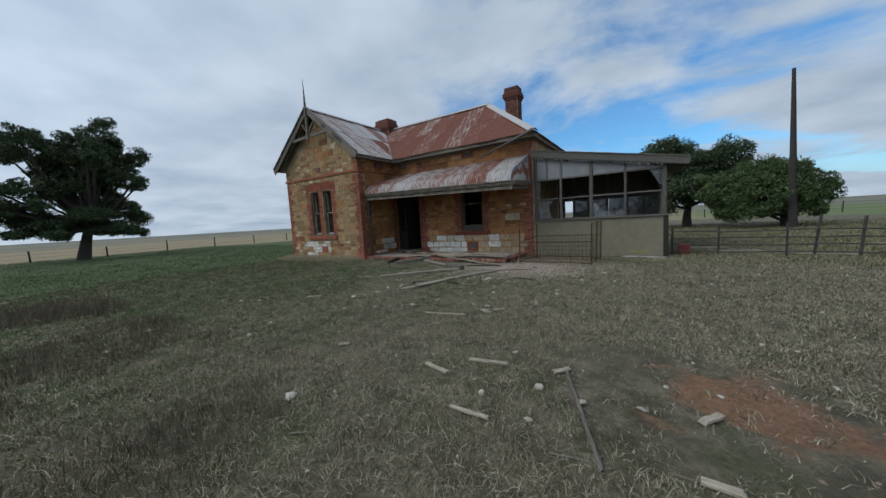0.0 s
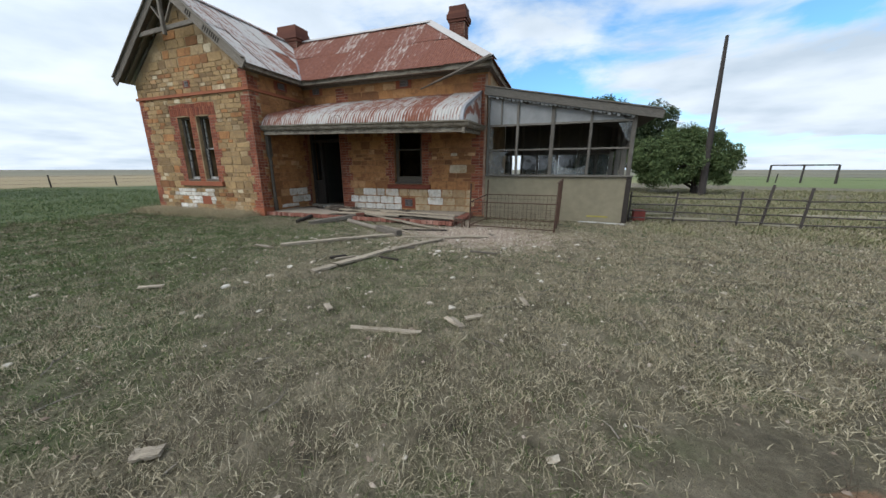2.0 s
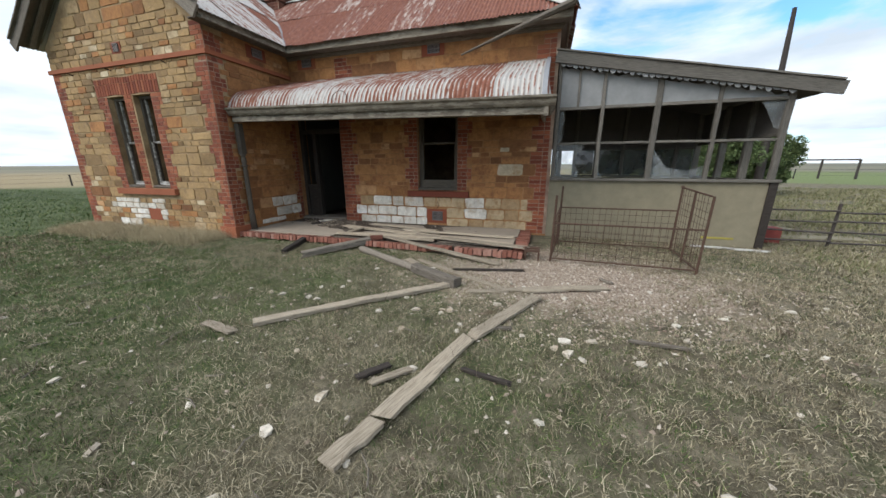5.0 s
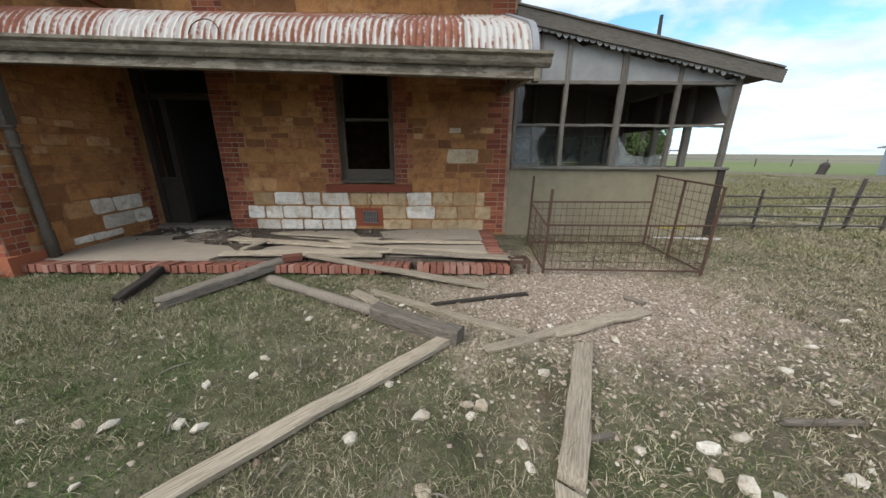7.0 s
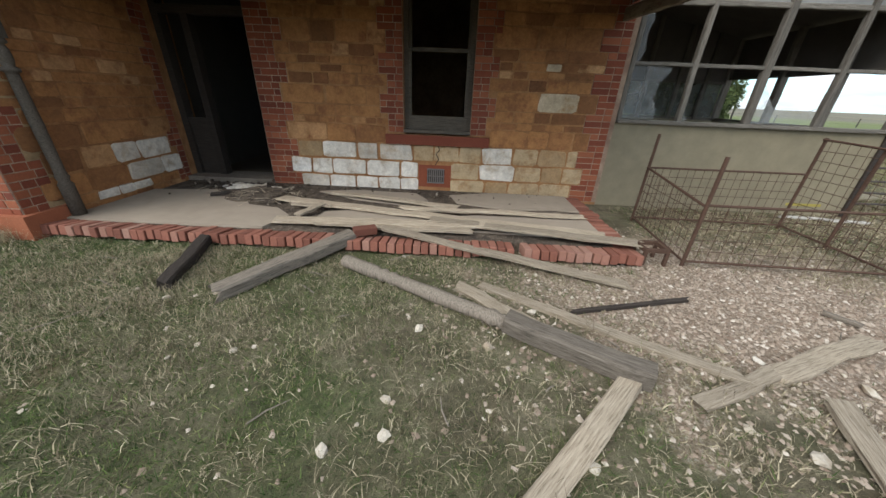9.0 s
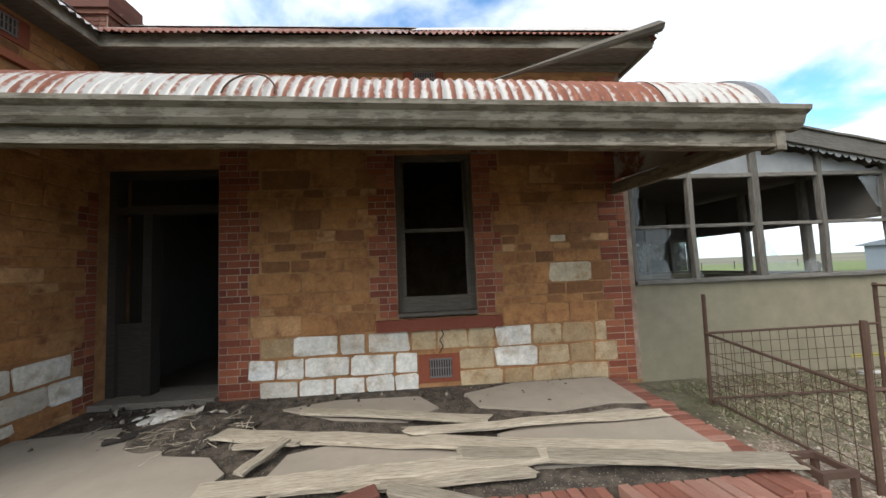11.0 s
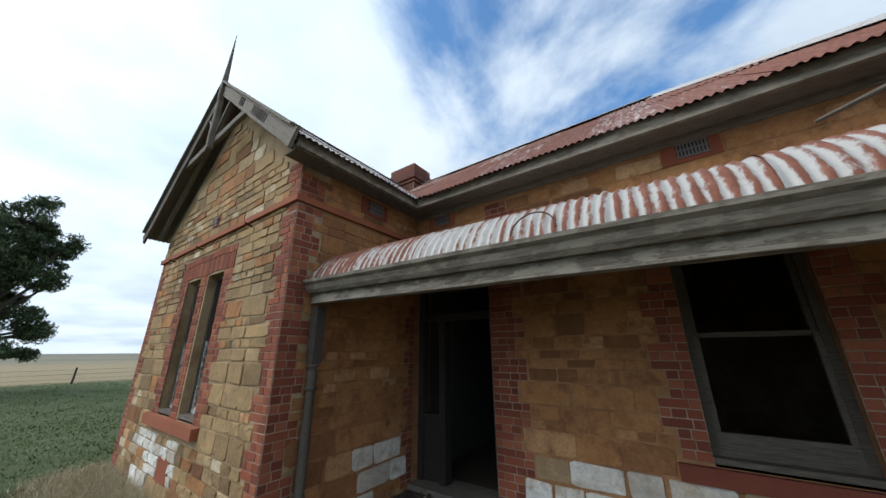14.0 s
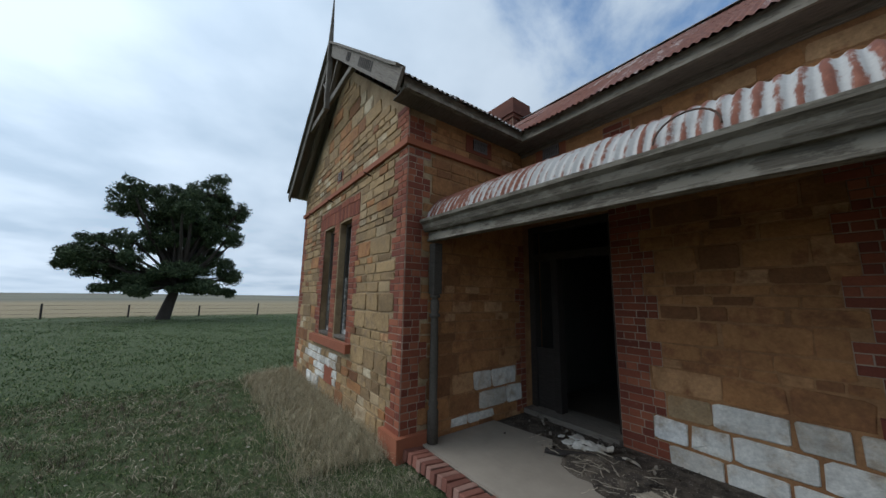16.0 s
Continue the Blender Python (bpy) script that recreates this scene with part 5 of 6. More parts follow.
for i, (x, y, a, w, d) in enumerate(((2.6, 12.4, 8, 1.5, 0.35), (4.3, 11.95, -10, 1.2, 0.5), (7.6, 14.4, 5, 3.0, 0.6), (2.1, 13.3, 20, 1.2, 0.4))):
    bm = boxes((-w / 2, w / 2, -d / 2, d / 2, 0, 0.05))
    bmesh.ops.bevel(bm, geom=bm.edges[:], offset=0.01, segments=1, affect="EDGES")
    solo("concrete_sheet", bm, M_CEMENT, "pale broken sheet lying behind the yard rails", "sheet", "sheets behind the rails", m=Matrix.Translation((x, y, ground_z(x, y) + 0.005)) @ Matrix.Rotation(radians(a), 4, "Z"))
fallen("plank", (-0.1, 11.0, 0.04), (1.0, 10.86, 0.04), 0.07, 0.03, M_SASH, "pale plank lying beside the dwarf wall")

# ---- pole, shed, far fences ----
pole = thing("tall_pole", (6.78, 23.2, 0.0), "tall dark tapered pole standing in the paddock", "pole")
bm = bmesh.new()
tube(bm, (6.78, 23.2, -0.2), (6.60, 23.25, 7.85), 0.19, 0.075, n=10)
part("shaft", bm, M_POLE, pole)
shed = thing("shed", (34.0, 27.0, 0.0), "low grey-blue iron farm shed far across the paddock", "shed")
SXA, SXB, SYA, SYC = 29.0, 40.0, 23.5, 30.0
part("wall", boxes((SXA, SXB, SYA, SYC, -0.3, 2.0)), M_SHED, shed)
bm = extrude_profile([(SYA - 0.3, 1.95), (SYA - 0.3, 2.03), ((SYA + SYC) / 2, 2.75), (SYC + 0.3, 2.03), (SYC + 0.3, 1.95)], SXA - 0.3, SXB + 0.3)
part("roof", bm, M_SHED, shed)
mast = thing("lamp_mast", (27.0, 27.0, 0.0), "thin dark mast with a bent arm beside the shed", "mast")
bm = bmesh.new()
tube(bm, (27.0, 27.0, -0.2), (27.0, 27.0, 7.6), 0.10, 0.08, n=8)
part("shaft", bm, M_POLE, mast)
bm = bmesh.new()
tube(bm, (27.0, 27.0, 7.4), (29.0, 27.2, 7.9), 0.035, n=6)
tube(bm, (27.0, 27.0, 5.6), (29.6, 27.2, 6.6), 0.05, n=6)
part("arm", bm, M_POLE, mast)
solo("stump", (lambda bm: (lathe(bm, [(0.30, 0), (0.26, 0.3), (0.30, 0.75), (0.16, 0.95)], (0, 0, 0), 9), bm)[1])(bmesh.new()), M_POLE, "leaning dark tree stump in the green paddock", "stump", m=Matrix.Translation((25.3, 30.5, ground_z(25.3, 30.5) - 0.05)) @ Matrix.Rotation(radians(14), 4, "Y"))


def wire_fence(points, h, label, group):
    fence = thing("wire_fence", (*points[0], ground_z(*points[0])), label, "fence", group)
    tops = []
    for x, y in points:
        z = ground_z(x, y)
        bm = bmesh.new()
        hh = h * wr.uniform(0.9, 1.12)
        tube(bm, (x, y, z - 0.2), (x + wr.uniform(-0.06, 0.06), y + wr.uniform(-0.06, 0.06), z + hh), 0.06, 0.05, n=6)
        part("fence_post", bm, M_POLE, fence)
        tops.append((x, y, z + h))
    for k in (0.35, 0.65, 0.95):
        bm = bmesh.new()
        for a, b in zip(tops, tops[1:]):
            tube(bm, (a[0], a[1], a[2] - h + h * k), (b[0], b[1], b[2] - h + h * k), 0.006, n=4)
        part("wire", bm, M_RAIL, fence)


wire_fence([(-38.0 - 0.03 * abs(k), -13.0 + 4.05 * k) for k in range(-6, 14)], 0.9, "post and wire fence along the stubble field", "paddock fences")
wire_fence([(-20.0 + 5.2 * k, 44 + 0.4 * k) for k in range(0, 14)], 1.0, "post and wire fence behind the house", "paddock fences")
fg = thing("far_gate", (24.0, 48.2, 0.0), "distant dark stockyard gate frame", "gate")
for x, y in ((22.0, 49.5), (24.3, 48.4), (26.5, 47.3)):
    z = ground_z(x, y)
    bm = bmesh.new()
    tube(bm, (x, y, z - 0.2), (x, y, z + 1.9), 0.09, n=6)
    part("gate_post", bm, M_POLE, fg)
bm = bmesh.new()
tube(bm, (22.0, 49.5, ground_z(22, 49.5) + 1.9), (26.5, 47.3, ground_z(26.5, 47.3) + 1.9), 0.08, n=6)
part("top_bar", bm, M_POLE, fg)

# ---- trees ----


def mat_leaf(name, a, b, c):
    s = Mat(name, 0.75, spec=0.25)
    col = s.ramp(s.island(), (0.0, a), (0.5, b), (1.0, c))
    col = s.vary(col, s.noise(0.9, 3), 0.6, 1.35)
    return s.done(col)


M_PINE = mat_leaf("pine_needles", (0.024, 0.038, 0.018), (0.058, 0.082, 0.036), (0.115, 0.14, 0.062))
M_LEAF = mat_leaf("broad_leaves", (0.036, 0.058, 0.020), (0.075, 0.110, 0.038), (0.135, 0.165, 0.062))
M_BARK = mat_plain("dark_bark", (0.055, 0.043, 0.035), 0.95, var=0.4, scale=9)


def quick_mesh(name, verts, tris, material):
    me = bpy.data.meshes.new(name)
    me.vertices.add(len(verts))
    me.vertices.foreach_set("co", np.asarray(verts, np.float32).ravel())
    t = np.asarray(tris, np.int32)
    me.loops.add(t.size)
    me.loops.foreach_set("vertex_index", t.ravel())
    me.polygons.add(len(t))
    me.polygons.foreach_set("loop_start", np.arange(0, t.size, t.shape[1], dtype=np.int32))
    me.update(calc_edges=True)
    me.validate()
    me.materials.append(material)
    return me


def tree(name, base, fork, lobes, leaf, count, material, label, seed, r0, tuft, thick=24):
    """lobes: (centre, radii); the crown is tufts of small leaves on twigs, gathered in clumps within the lobes."""
    R = np.random.RandomState(seed)
    rr = random.Random(seed)
    root = thing(name, base, label, "tree")
    bm = bmesh.new()
    b, f = Vector(base), Vector(fork)
    mid = b.lerp(f, 0.5) + Vector((rr.uniform(-0.1, 0.1), rr.uniform(-0.1, 0.1), 0))
    tube(bm, b - Vector((0, 0, 0.2)), mid, r0 * 1.15, r0 * 0.85, n=9)
    tube(bm, mid, f, r0 * 0.85, r0 * 0.62, n=9)
    if thick > 24:
        # an open crown: smaller sprays break the outline of every bough
        more = []
        for c, rad in lobes:
            for _ in range(5):
                d = Vector((rr.gauss(0, 1), rr.gauss(0, 1), rr.gauss(0, 0.8))).normalized()
                k = rr.uniform(0.30, 0.55)
                more.append(((c[0] + d.x * rad[0] * 1.1, c[1] + d.y * rad[1] * 1.1, c[2] + d.z * rad[2] * 1.1), (rad[0] * k, rad[1] * k, rad[2] * k * 0.8)))
        lobes = [(c, (r[0] * 0.85, r[1] * 0.85, r[2] * 0.75)) for c, r in lobes] + more
    cents = []
    for c, rad in lobes:
        c = Vector(c)
        knee = f.lerp(c, 0.5) + Vector((rr.uniform(-0.3, 0.3), rr.uniform(-0.3, 0.3), -0.25))
        tube(bm, f - Vector((0, 0, rr.uniform(0, 0.6))), knee, r0 * 0.42, r0 * 0.28, n=6)
        tube(bm, knee, c, r0 * 0.28, r0 * 0.12, n=6)
        k = max(14, int(thick * (rad[0] * rad[1] * rad[2]) ** 0.55))
        for _ in range(k):
            d = R.normal(size=3)
            d /= np.linalg.norm(d)
            s = R.uniform(0.35, 1.0) ** 0.7
            p = Vector((c.x + d[0] * rad[0] * s, c.y + d[1] * rad[1] * s, c.z + d[2] * rad[2] * s * 0.9))
            tube(bm, c.lerp(p, 0.05), p, r0 * 0.09, r0 * 0.03, n=4)
            cents.append((p, tuft * R.uniform(0.6, 1.35)))
    part("trunk", bm, M_BARK, root)
    per = int(count / len(cents))
    V, n = [], 0
    for p, s in cents:
        d = R.normal(size=(per, 3))
        d /= np.linalg.norm(d, axis=1)[:, None]
        c = np.array(p) + d * (s * R.uniform(0.25, 1.0, (per, 1)) ** 0.6) * np.array([1, 1, 0.8])
        a = R.normal(size=(per, 3)) * leaf + d * leaf * 0.5
        w = R.normal(size=(per, 3)) * leaf * 0.55
        V.append(np.stack([c - w, c + a, c + w], 1).reshape(-1, 3))
    V = np.concatenate(V)
    T = np.arange(len(V)).reshape(-1, 3)
    adopt(new("crown", quick_mesh("crown", V, T, material)), root, Matrix())
    return root


PX = -34.6
tree("pine_tree", (PX, 5.3, 0.0), (PX, 5.9, 2.7), [((PX + 0, 3.07, 7.71), (1.6, 1.63, 1.54)), ((PX + 0.2, 6.99, 8.93), (1.6, 1.76, 1.32)), ((PX + -0.6, 5.7, 7.67), (1.6, 1.32, 1.10)), ((PX + 0, 8.35, 7.14), (1.6, 1.21, 1.54)), ((PX + 0.3, 6.4, 5.78), (1.6, 2.20, 1.21)), ((PX + 0.8, 3.5, 4.94), (1.6, 1.87, 1.10)), ((PX + 0.2, 1.3, 3.78), (1.6, 1.04, 0.83)), ((PX + 0.6, 2.6, 3.68), (1.6, 1.65, 0.83)), ((PX + -0.4, 8.0, 3.89), (1.6, 1.16, 1.10)), ((PX + 0, 5.3, 3.04), (1.6, 2.09, 0.66)), ((PX + 0.4, 7.5, 2.10), (1.6, 1.43, 0.50)), ((PX + 0.4, 3.8, 2.10), (1.6, 1.21, 0.44)), ((PX + -1.6, 5.6, 5.88), (1.6, 1.65, 1.32)), ((PX + 1.6, 6.2, 6.93), (1.6, 1.43, 1.21))], 0.06, 190000, M_PINE, "old dark pine with a leaning trunk and open crown", 3, 0.36, 0.34, 30)
tree("pepper_tree", (2.75, 26.2, 0.0), (2.85, 26.2, 1.6), [((2.15, 26, 4.0), (1.9, 1.8, 1.5)), ((3.75, 26.4, 3.6), (1.6, 1.6, 1.4)), ((1.15, 26, 3.0), (1.3, 1.4, 1.2)), ((2.95, 25.4, 2.4), (2.0, 1.4, 0.9)), ((0.45, 26, 4.2), (1.2, 1.3, 1.0)), ((1.75, 25.6, 5.0), (1.3, 1.3, 0.8)), ((4.45, 26, 4.4), (1.3, 1.3, 0.9)), ((1.15, 25.6, 1.7), (1.3, 1.2, 0.8)), ((4.75, 26, 2.4), (1.4, 1.4, 1.2))], 0.055, 100000, M_PINE, "dense dark green tree behind the sunroom", 8, 0.26, 0.5)
tree("pepper_tree", (6.80, 24.3, 0.0), (6.70, 24.3, 0.9), [((5.30, 24.2, 2.4), (1.4, 1.4, 1.0)), ((6.50, 24.4, 2.6), (1.5, 1.5, 1.0)), ((7.60, 24.1, 1.9), (1.0, 1.2, 0.8)), ((4.50, 24, 1.7), (1.0, 1.1, 0.8)), ((6.10, 23.5, 1.6), (1.6, 0.9, 0.7)), ((3.90, 24, 2.4), (1.0, 1.1, 0.8)), ((5.70, 24.2, 3.1), (1.1, 1.1, 0.6)), ((7.10, 24, 1.2), (1.2, 1.0, 0.6)), ((4.90, 23.8, 1.1), (1.2, 1.0, 0.6))], 0.05, 95000, M_LEAF, "low spreading green tree in the paddock", 9, 0.2, 0.45)

# ---- stones ----


def rock_mesh(seed, material, rough=0.28):
    bm = bmesh.new()
    bmesh.ops.create_icosphere(bm, subdivisions=1, radius=1.0)
    for v in bm.verts:
        v.co *= 1 + noise.noise((v.co.x * 1.1 + seed * 3.1, v.co.y * 1.1, v.co.z * 1.1)) * rough * 2.2
        v.co.z *= 0.62
    return data_of(bm, "rock", material)


ROCKS = [rock_mesh(s, M_ROCK) for s in range(7)]


def stony(x, y):
    d = math.hypot((x + 2.8) * 0.55, (y - 7.6) * 0.8)
    return max(0.0, 1.15 - d * 0.36) + 0.13 + (0.25 if abs((x + 1.8) - (y - 3.5) * -0.55) < 0.9 else 0)


def set_rock(x, y, s):
    m = Matrix.LocRotScale((x, y, ground_z(x, y) + s * 0.25), Euler((wr.uniform(-0.3, 0.3), wr.uniform(-0.3, 0.3), wr.uniform(0, 6.28))), (s * wr.uniform(0.9, 1.4), s, s * wr.uniform(0.7, 1.1)))
    ob = adopt(new("limestone_rock", ROCKS[wr.randrange(7)]), None, m)
    tagged(ob, "pale limestone rock lying on the ground", "rock", "scattered limestone rocks")


# the larger rocks along the way
ROCK_AT = [(-5.79, 6.86), (-5.22, 7.27), (-6.75, 8.33), (-4.42, 6.77), (-4.28, 7.18), (-3.77, 6.92), (-3.51, 6.73), (-3.16, 7.99), (-2.54, 6.51), (-2.56, 6.71), (-2.0, 6.54), (-2.92, 6.7), (-2.34, 6.77), (-1.52, 7.32), (-1.53, 7.03), (-3.44, 7.42), (-2.51, 7.72), (-3.23, 7.29), (-3.7, 7.0), (-5.4, 6.86), (-4.05, 6.92), (-4.02, 6.49), (-3.51, 6.6), (-0.96, 7.68), (-0.28, 8.0), (-4.11, 3.6), (-4.38, 4.26), (-4.28, 5.15), (-2.65, 4.71), (-1.88, 4.65), (-0.59, 7.05), (-0.85, 6.06), (-0.8, 5.76), (-3.85, 3.59), (-4.27, 4.45), (-1.62, 4.6), (-2.43, 6.45), (-0.0, 7.14), (-2.03, 1.47), (-0.2, 2.52), (-0.6, 2.26), (0.52, 2.57), (-0.15, 2.09), (-0.61, 3.09), (0.14, 2.45)]
for x, y in ROCK_AT:
    set_rock(x, y, wr.uniform(0.026, 0.046))
placed, tries = 0, 0
while placed < 130 and tries < 9000:
    tries += 1
    x, y = wr.uniform(-10.5, 5.5), wr.uniform(0.5, 10.0)
    if wr.random() > stony(x, y) * 0.8 or (y > 9.1 and x < -2.6) or (x < -8.8 and y > 8.8):
        continue
    set_rock(x, y, wr.choice((0.014, 0.018, 0.022, 0.028, 0.034)) * wr.uniform(0.8, 1.2))
    placed += 1

R = np.random.RandomState(17)


def scatter(n, x0, x1, y0, y1, weight):
    P = np.column_stack([R.uniform(x0, x1, n * 4), R.uniform(y0, y1, n * 4)])
    w = np.array([weight(x, y) for x, y in P])
    return P[R.uniform(size=len(P)) < w][:n]


def heights(P):
    return np.array([ground_z(x, y) for x, y in P])


def gravel(n, weight, smin, smax, name, material, label, area):
    P = scatter(n, *area, weight)
    z = heights(P)
    k = len(P)
    octa = np.array([(1, 0, 0), (0, 1, 0), (-1, 0, 0), (0, -1, 0), (0, 0, 0.8), (0, 0, -0.5)])
    F = np.array([(0, 1, 4), (1, 2, 4), (2, 3, 4), (3, 0, 4)])
    s = R.uniform(smin, smax, (k, 1, 1)) * R.uniform(0.6, 1.4, (k, 1, 3))
    a = R.uniform(0, 6.28, k)
    V = octa[None] * s + R.normal(size=(k, 6, 3)) * 0.18 * s
    c, sn = np.cos(a)[:, None], np.sin(a)[:, None]
    V = np.stack([V[..., 0] * c - V[..., 1] * sn + P[:, :1], V[..., 0] * sn + V[..., 1] * c + P[:, 1:], V[..., 2] + z[:, None]], -1)
    T = (F[None] + (np.arange(k) * 6)[:, None, None]).reshape(-1, 3)
    ob = adopt(new(name, quick_mesh(name, V.reshape(-1, 3), T, material)), None, Matrix())
    tagged(ob, label, "gravel", kind="stuff")


def mat_gravel():
    s = Mat("limestone_gravel", 0.93)
    c = s.ramp(s.island(), (0.0, (0.16, 0.115, 0.085)), (0.45, (0.27, 0.21, 0.16)), (0.85, (0.36, 0.30, 0.24)), (1.0, (0.52, 0.46, 0.39)))
    return s.done(c)


M_GRAVEL = mat_gravel()


def pen_weight(x, y):
    return max(0.0, 1.0 - math.hypot((x + 2.4) * 0.5, (y - 8.4) * 0.75) * 0.62) ** 1.3


gravel(16000, lambda x, y: pen_weight(x, y), 0.006, 0.02, "gravel", M_GRAVEL, "pale limestone gravel trodden into the earth", (-6.5, 2.0, 6.0, 11.1))
gravel(3500, lambda x, y: 0.25 + 0.5 * (noise.noise((x * 0.8, y * 0.8, 4)) > 0.1), 0.006, 0.02, "loose_stones", M_GRAVEL, "small pale stones scattered over the paddock", (-12, 7, -1.5, 9.2))

gravel(170, lambda x, y: 0.4 + 0.6 * pen_weight(x, y), 0.008, 0.022, "limestone_chips", M_ROCK, "whitish limestone chips on the worn ground", (-7.0, 1.2, 4.6, 9.0))

# ---- grass ----


def mat_grass(name, *stops):
    s = Mat(name, 0.85, spec=0.2)
    c = s.ramp(s.island(), *stops)
    c = s.vary(c, s.noise(1.1, 4), 0.7, 1.3)
    c = s.vary(c, s.noise(8, 5, 0.75, None, 0.5), 0.25, 1.8)
    c = s.vary(c, s.noise(28, 4, 0.7), 0.5, 1.5)
    return s.done(c)


M_DRY = mat_grass("dry_grass", (0.0, (0.10, 0.086, 0.050)), (0.45, (0.235, 0.20, 0.13)), (0.8, (0.33, 0.285, 0.19)), (1.0, (0.44, 0.39, 0.28)))
M_GREEN = mat_grass("green_grass", (0.0, (0.026, 0.050, 0.012)), (0.55, (0.062, 0.100, 0.026)), (0.85, (0.12, 0.15, 0.05)), (1.0, (0.24, 0.23, 0.11)))
M_HAY = mat_grass("brown_hay", (0.0, (0.27, 0.22, 0.13)), (0.5, (0.36, 0.30, 0.19)), (1.0, (0.48, 0.41, 0.27)))
M_ROUGH = mat_grass("rough_paddock_grass", (0.0, (0.11, 0.12, 0.05)), (0.5, (0.18, 0.17, 0.09)), (1.0, (0.27, 0.24, 0.145)))
M_WEED = mat_grass("dead_weeds", (0.0, (0.06, 0.045, 0.032)), (0.5, (0.12, 0.092, 0.064)), (1.0, (0.22, 0.175, 0.12)))


def bare(x, y):
    """Where little grows: round the pen, on the red earth, under the house."""
    b = pen_weight(x, y) * 1.5
    red = -math.hypot(x - 0.95, y - 2.95) * 0.36 + (noise.noise((x * 0.45, y * 0.45, 0.5)) * 0.5 + 0.5) * 1.2
    return min(1.0, max(b, 0.85 if red > 0.42 else 0.0))


def green_at(x, y):
    g = (-(x + 3.0)) * 0.078 + noise.noise((x * 0.55, y * 0.55, 0.0)) * 0.55
    return max(0.0, min(1.0, (g + 0.16) / 0.46))


def blades(name, n, area, weight, h0, h1, w, lean, material, label, clump=1, spread=0.03):
    P = scatter(n // clump, *area, weight)
    z = np.repeat(heights(P), clump) - 0.006
    P = np.repeat(P, clump, 0) + R.normal(size=(len(P) * clump, 2)) * spread
    k = len(P)
    h = R.uniform(h0, h1, k) * R.uniform(0.6, 1.0, k)
    a = R.uniform(0, 6.28, k)
    ln = R.normal(size=(k, 2)) * lean * h[:, None]
    # blades stand coarser where the walk never comes close
    along = np.clip(-P[:, 0] * 0.62 + P[:, 1] * 0.78, 0.0, 9.2)
    off = np.hypot(P[:, 0] - 0.55 + along * 0.62, P[:, 1] - along * 0.78)
    ww = w * R.uniform(0.6, 1.4, k) * (0.85 + 0.16 * np.clip(off, 0, 14))
    side = np.column_stack([np.cos(a) * ww, np.sin(a) * ww])
    base = np.column_stack([P, z])
    A = base + np.column_stack([side, np.zeros(k)])
    B = base - np.column_stack([side, np.zeros(k)])
    tip = base + np.column_stack([ln * 1.15, h * np.clip(1 - (ln ** 2).sum(1) / (h ** 2) * 0.18, 0.25, 1)])
    if h1 < 0.07:
        V = np.stack([A, B, tip], 1).reshape(-1, 3)
        T = np.arange(len(V)).reshape(-1, 3)
    else:
        # long blades bend half way up
        mid = base + np.column_stack([ln * 0.38, h * 0.6])
        C, D = mid + np.column_stack([side * 0.6, np.zeros(k)]), mid - np.column_stack([side * 0.6, np.zeros(k)])
        V = np.stack([A, B, C, D, tip], 1).reshape(-1, 3)
        i = np.arange(k)[:, None] * 5
        T = np.concatenate([i + np.array([[0, 1, 3]]), i + np.array([[0, 3, 2]]), i + np.array([[2, 3, 4]])], 0)
    ob = adopt(new(name, quick_mesh(name, V, T, material)), None, Matrix())
    tagged(ob, label, "grass", kind="stuff")


def on_plot(x, y):
    return not ((x > -9.2 and y > 9.2 and x < -2.6) or (x > -2.75 and x < 1.05 and y > 11.1) or (-14.1 < x < -9.0 and y > 9.05))


def far_fade(x, y):
    """Thick near the line walked, thinner away from it."""
    along = max(0.0, min(9.2, -x * 0.62 + y * 0.78))
    off = math.hypot(x - 0.55 + along * 0.62, y - along * 0.78)
    return 1.0 / (1.0 + max(0.0, off - 2.0) * 0.16)


NEAR = (-14, 7.5, -2.5, 12.5)
blades("dry_grass", 560000, NEAR, lambda x, y: on_plot(x, y) * (1 - bare(x, y)) * (1 - 0.75 * green_at(x, y)) * (0.35 + 0.65 * (noise.noise((x * 1.6, y * 1.6, 3)) * 0.5 + 0.5)) * far_fade(x, y), 0.02, 0.07, 0.0025, 1.1, M_DRY, "short dry straw-coloured grass", 14, 0.045)
blades("green_grass", 460000, NEAR, lambda x, y: on_plot(x, y) * (1 - bare(x, y)) * (0.10 + 0.90 * green_at(x, y)) * far_fade(x, y), 0.018, 0.06, 0.0026, 0.9, M_GREEN, "short green grass", 14, 0.045)
blades("far_green_grass", 110000, (-40, -13, -14, 16), lambda x, y: on_plot(x, y) * min(1.0, 9.0 / max(1.0, -x - 6)), 0.03, 0.07, 0.004, 0.8, M_GREEN, "green paddock grass beside the pine", 10, 0.2)
blades("straw_tufts", 40000, NEAR, lambda x, y: on_plot(x, y) * (1 - bare(x, y)) * 0.6 * (noise.noise((x * 0.9, y * 0.9, 8)) > -0.05), 0.04, 0.10, 0.0018, 0.9, M_DRY, "loose tufts of long dead grass", 30, 0.05)
blades("tall_weeds", 14000, (-11.0, -1.6, -2.0, 1.9), lambda x, y: 0.8 * (noise.noise((x * 0.55, y * 0.55, 11)) > 0.02) * (y < 1.2 - (x + 1.6) * 0.25), 0.10, 0.30, 0.0017, 0.35, M_WEED, "tall brown dead grass standing in clumps", 30, 0.10)
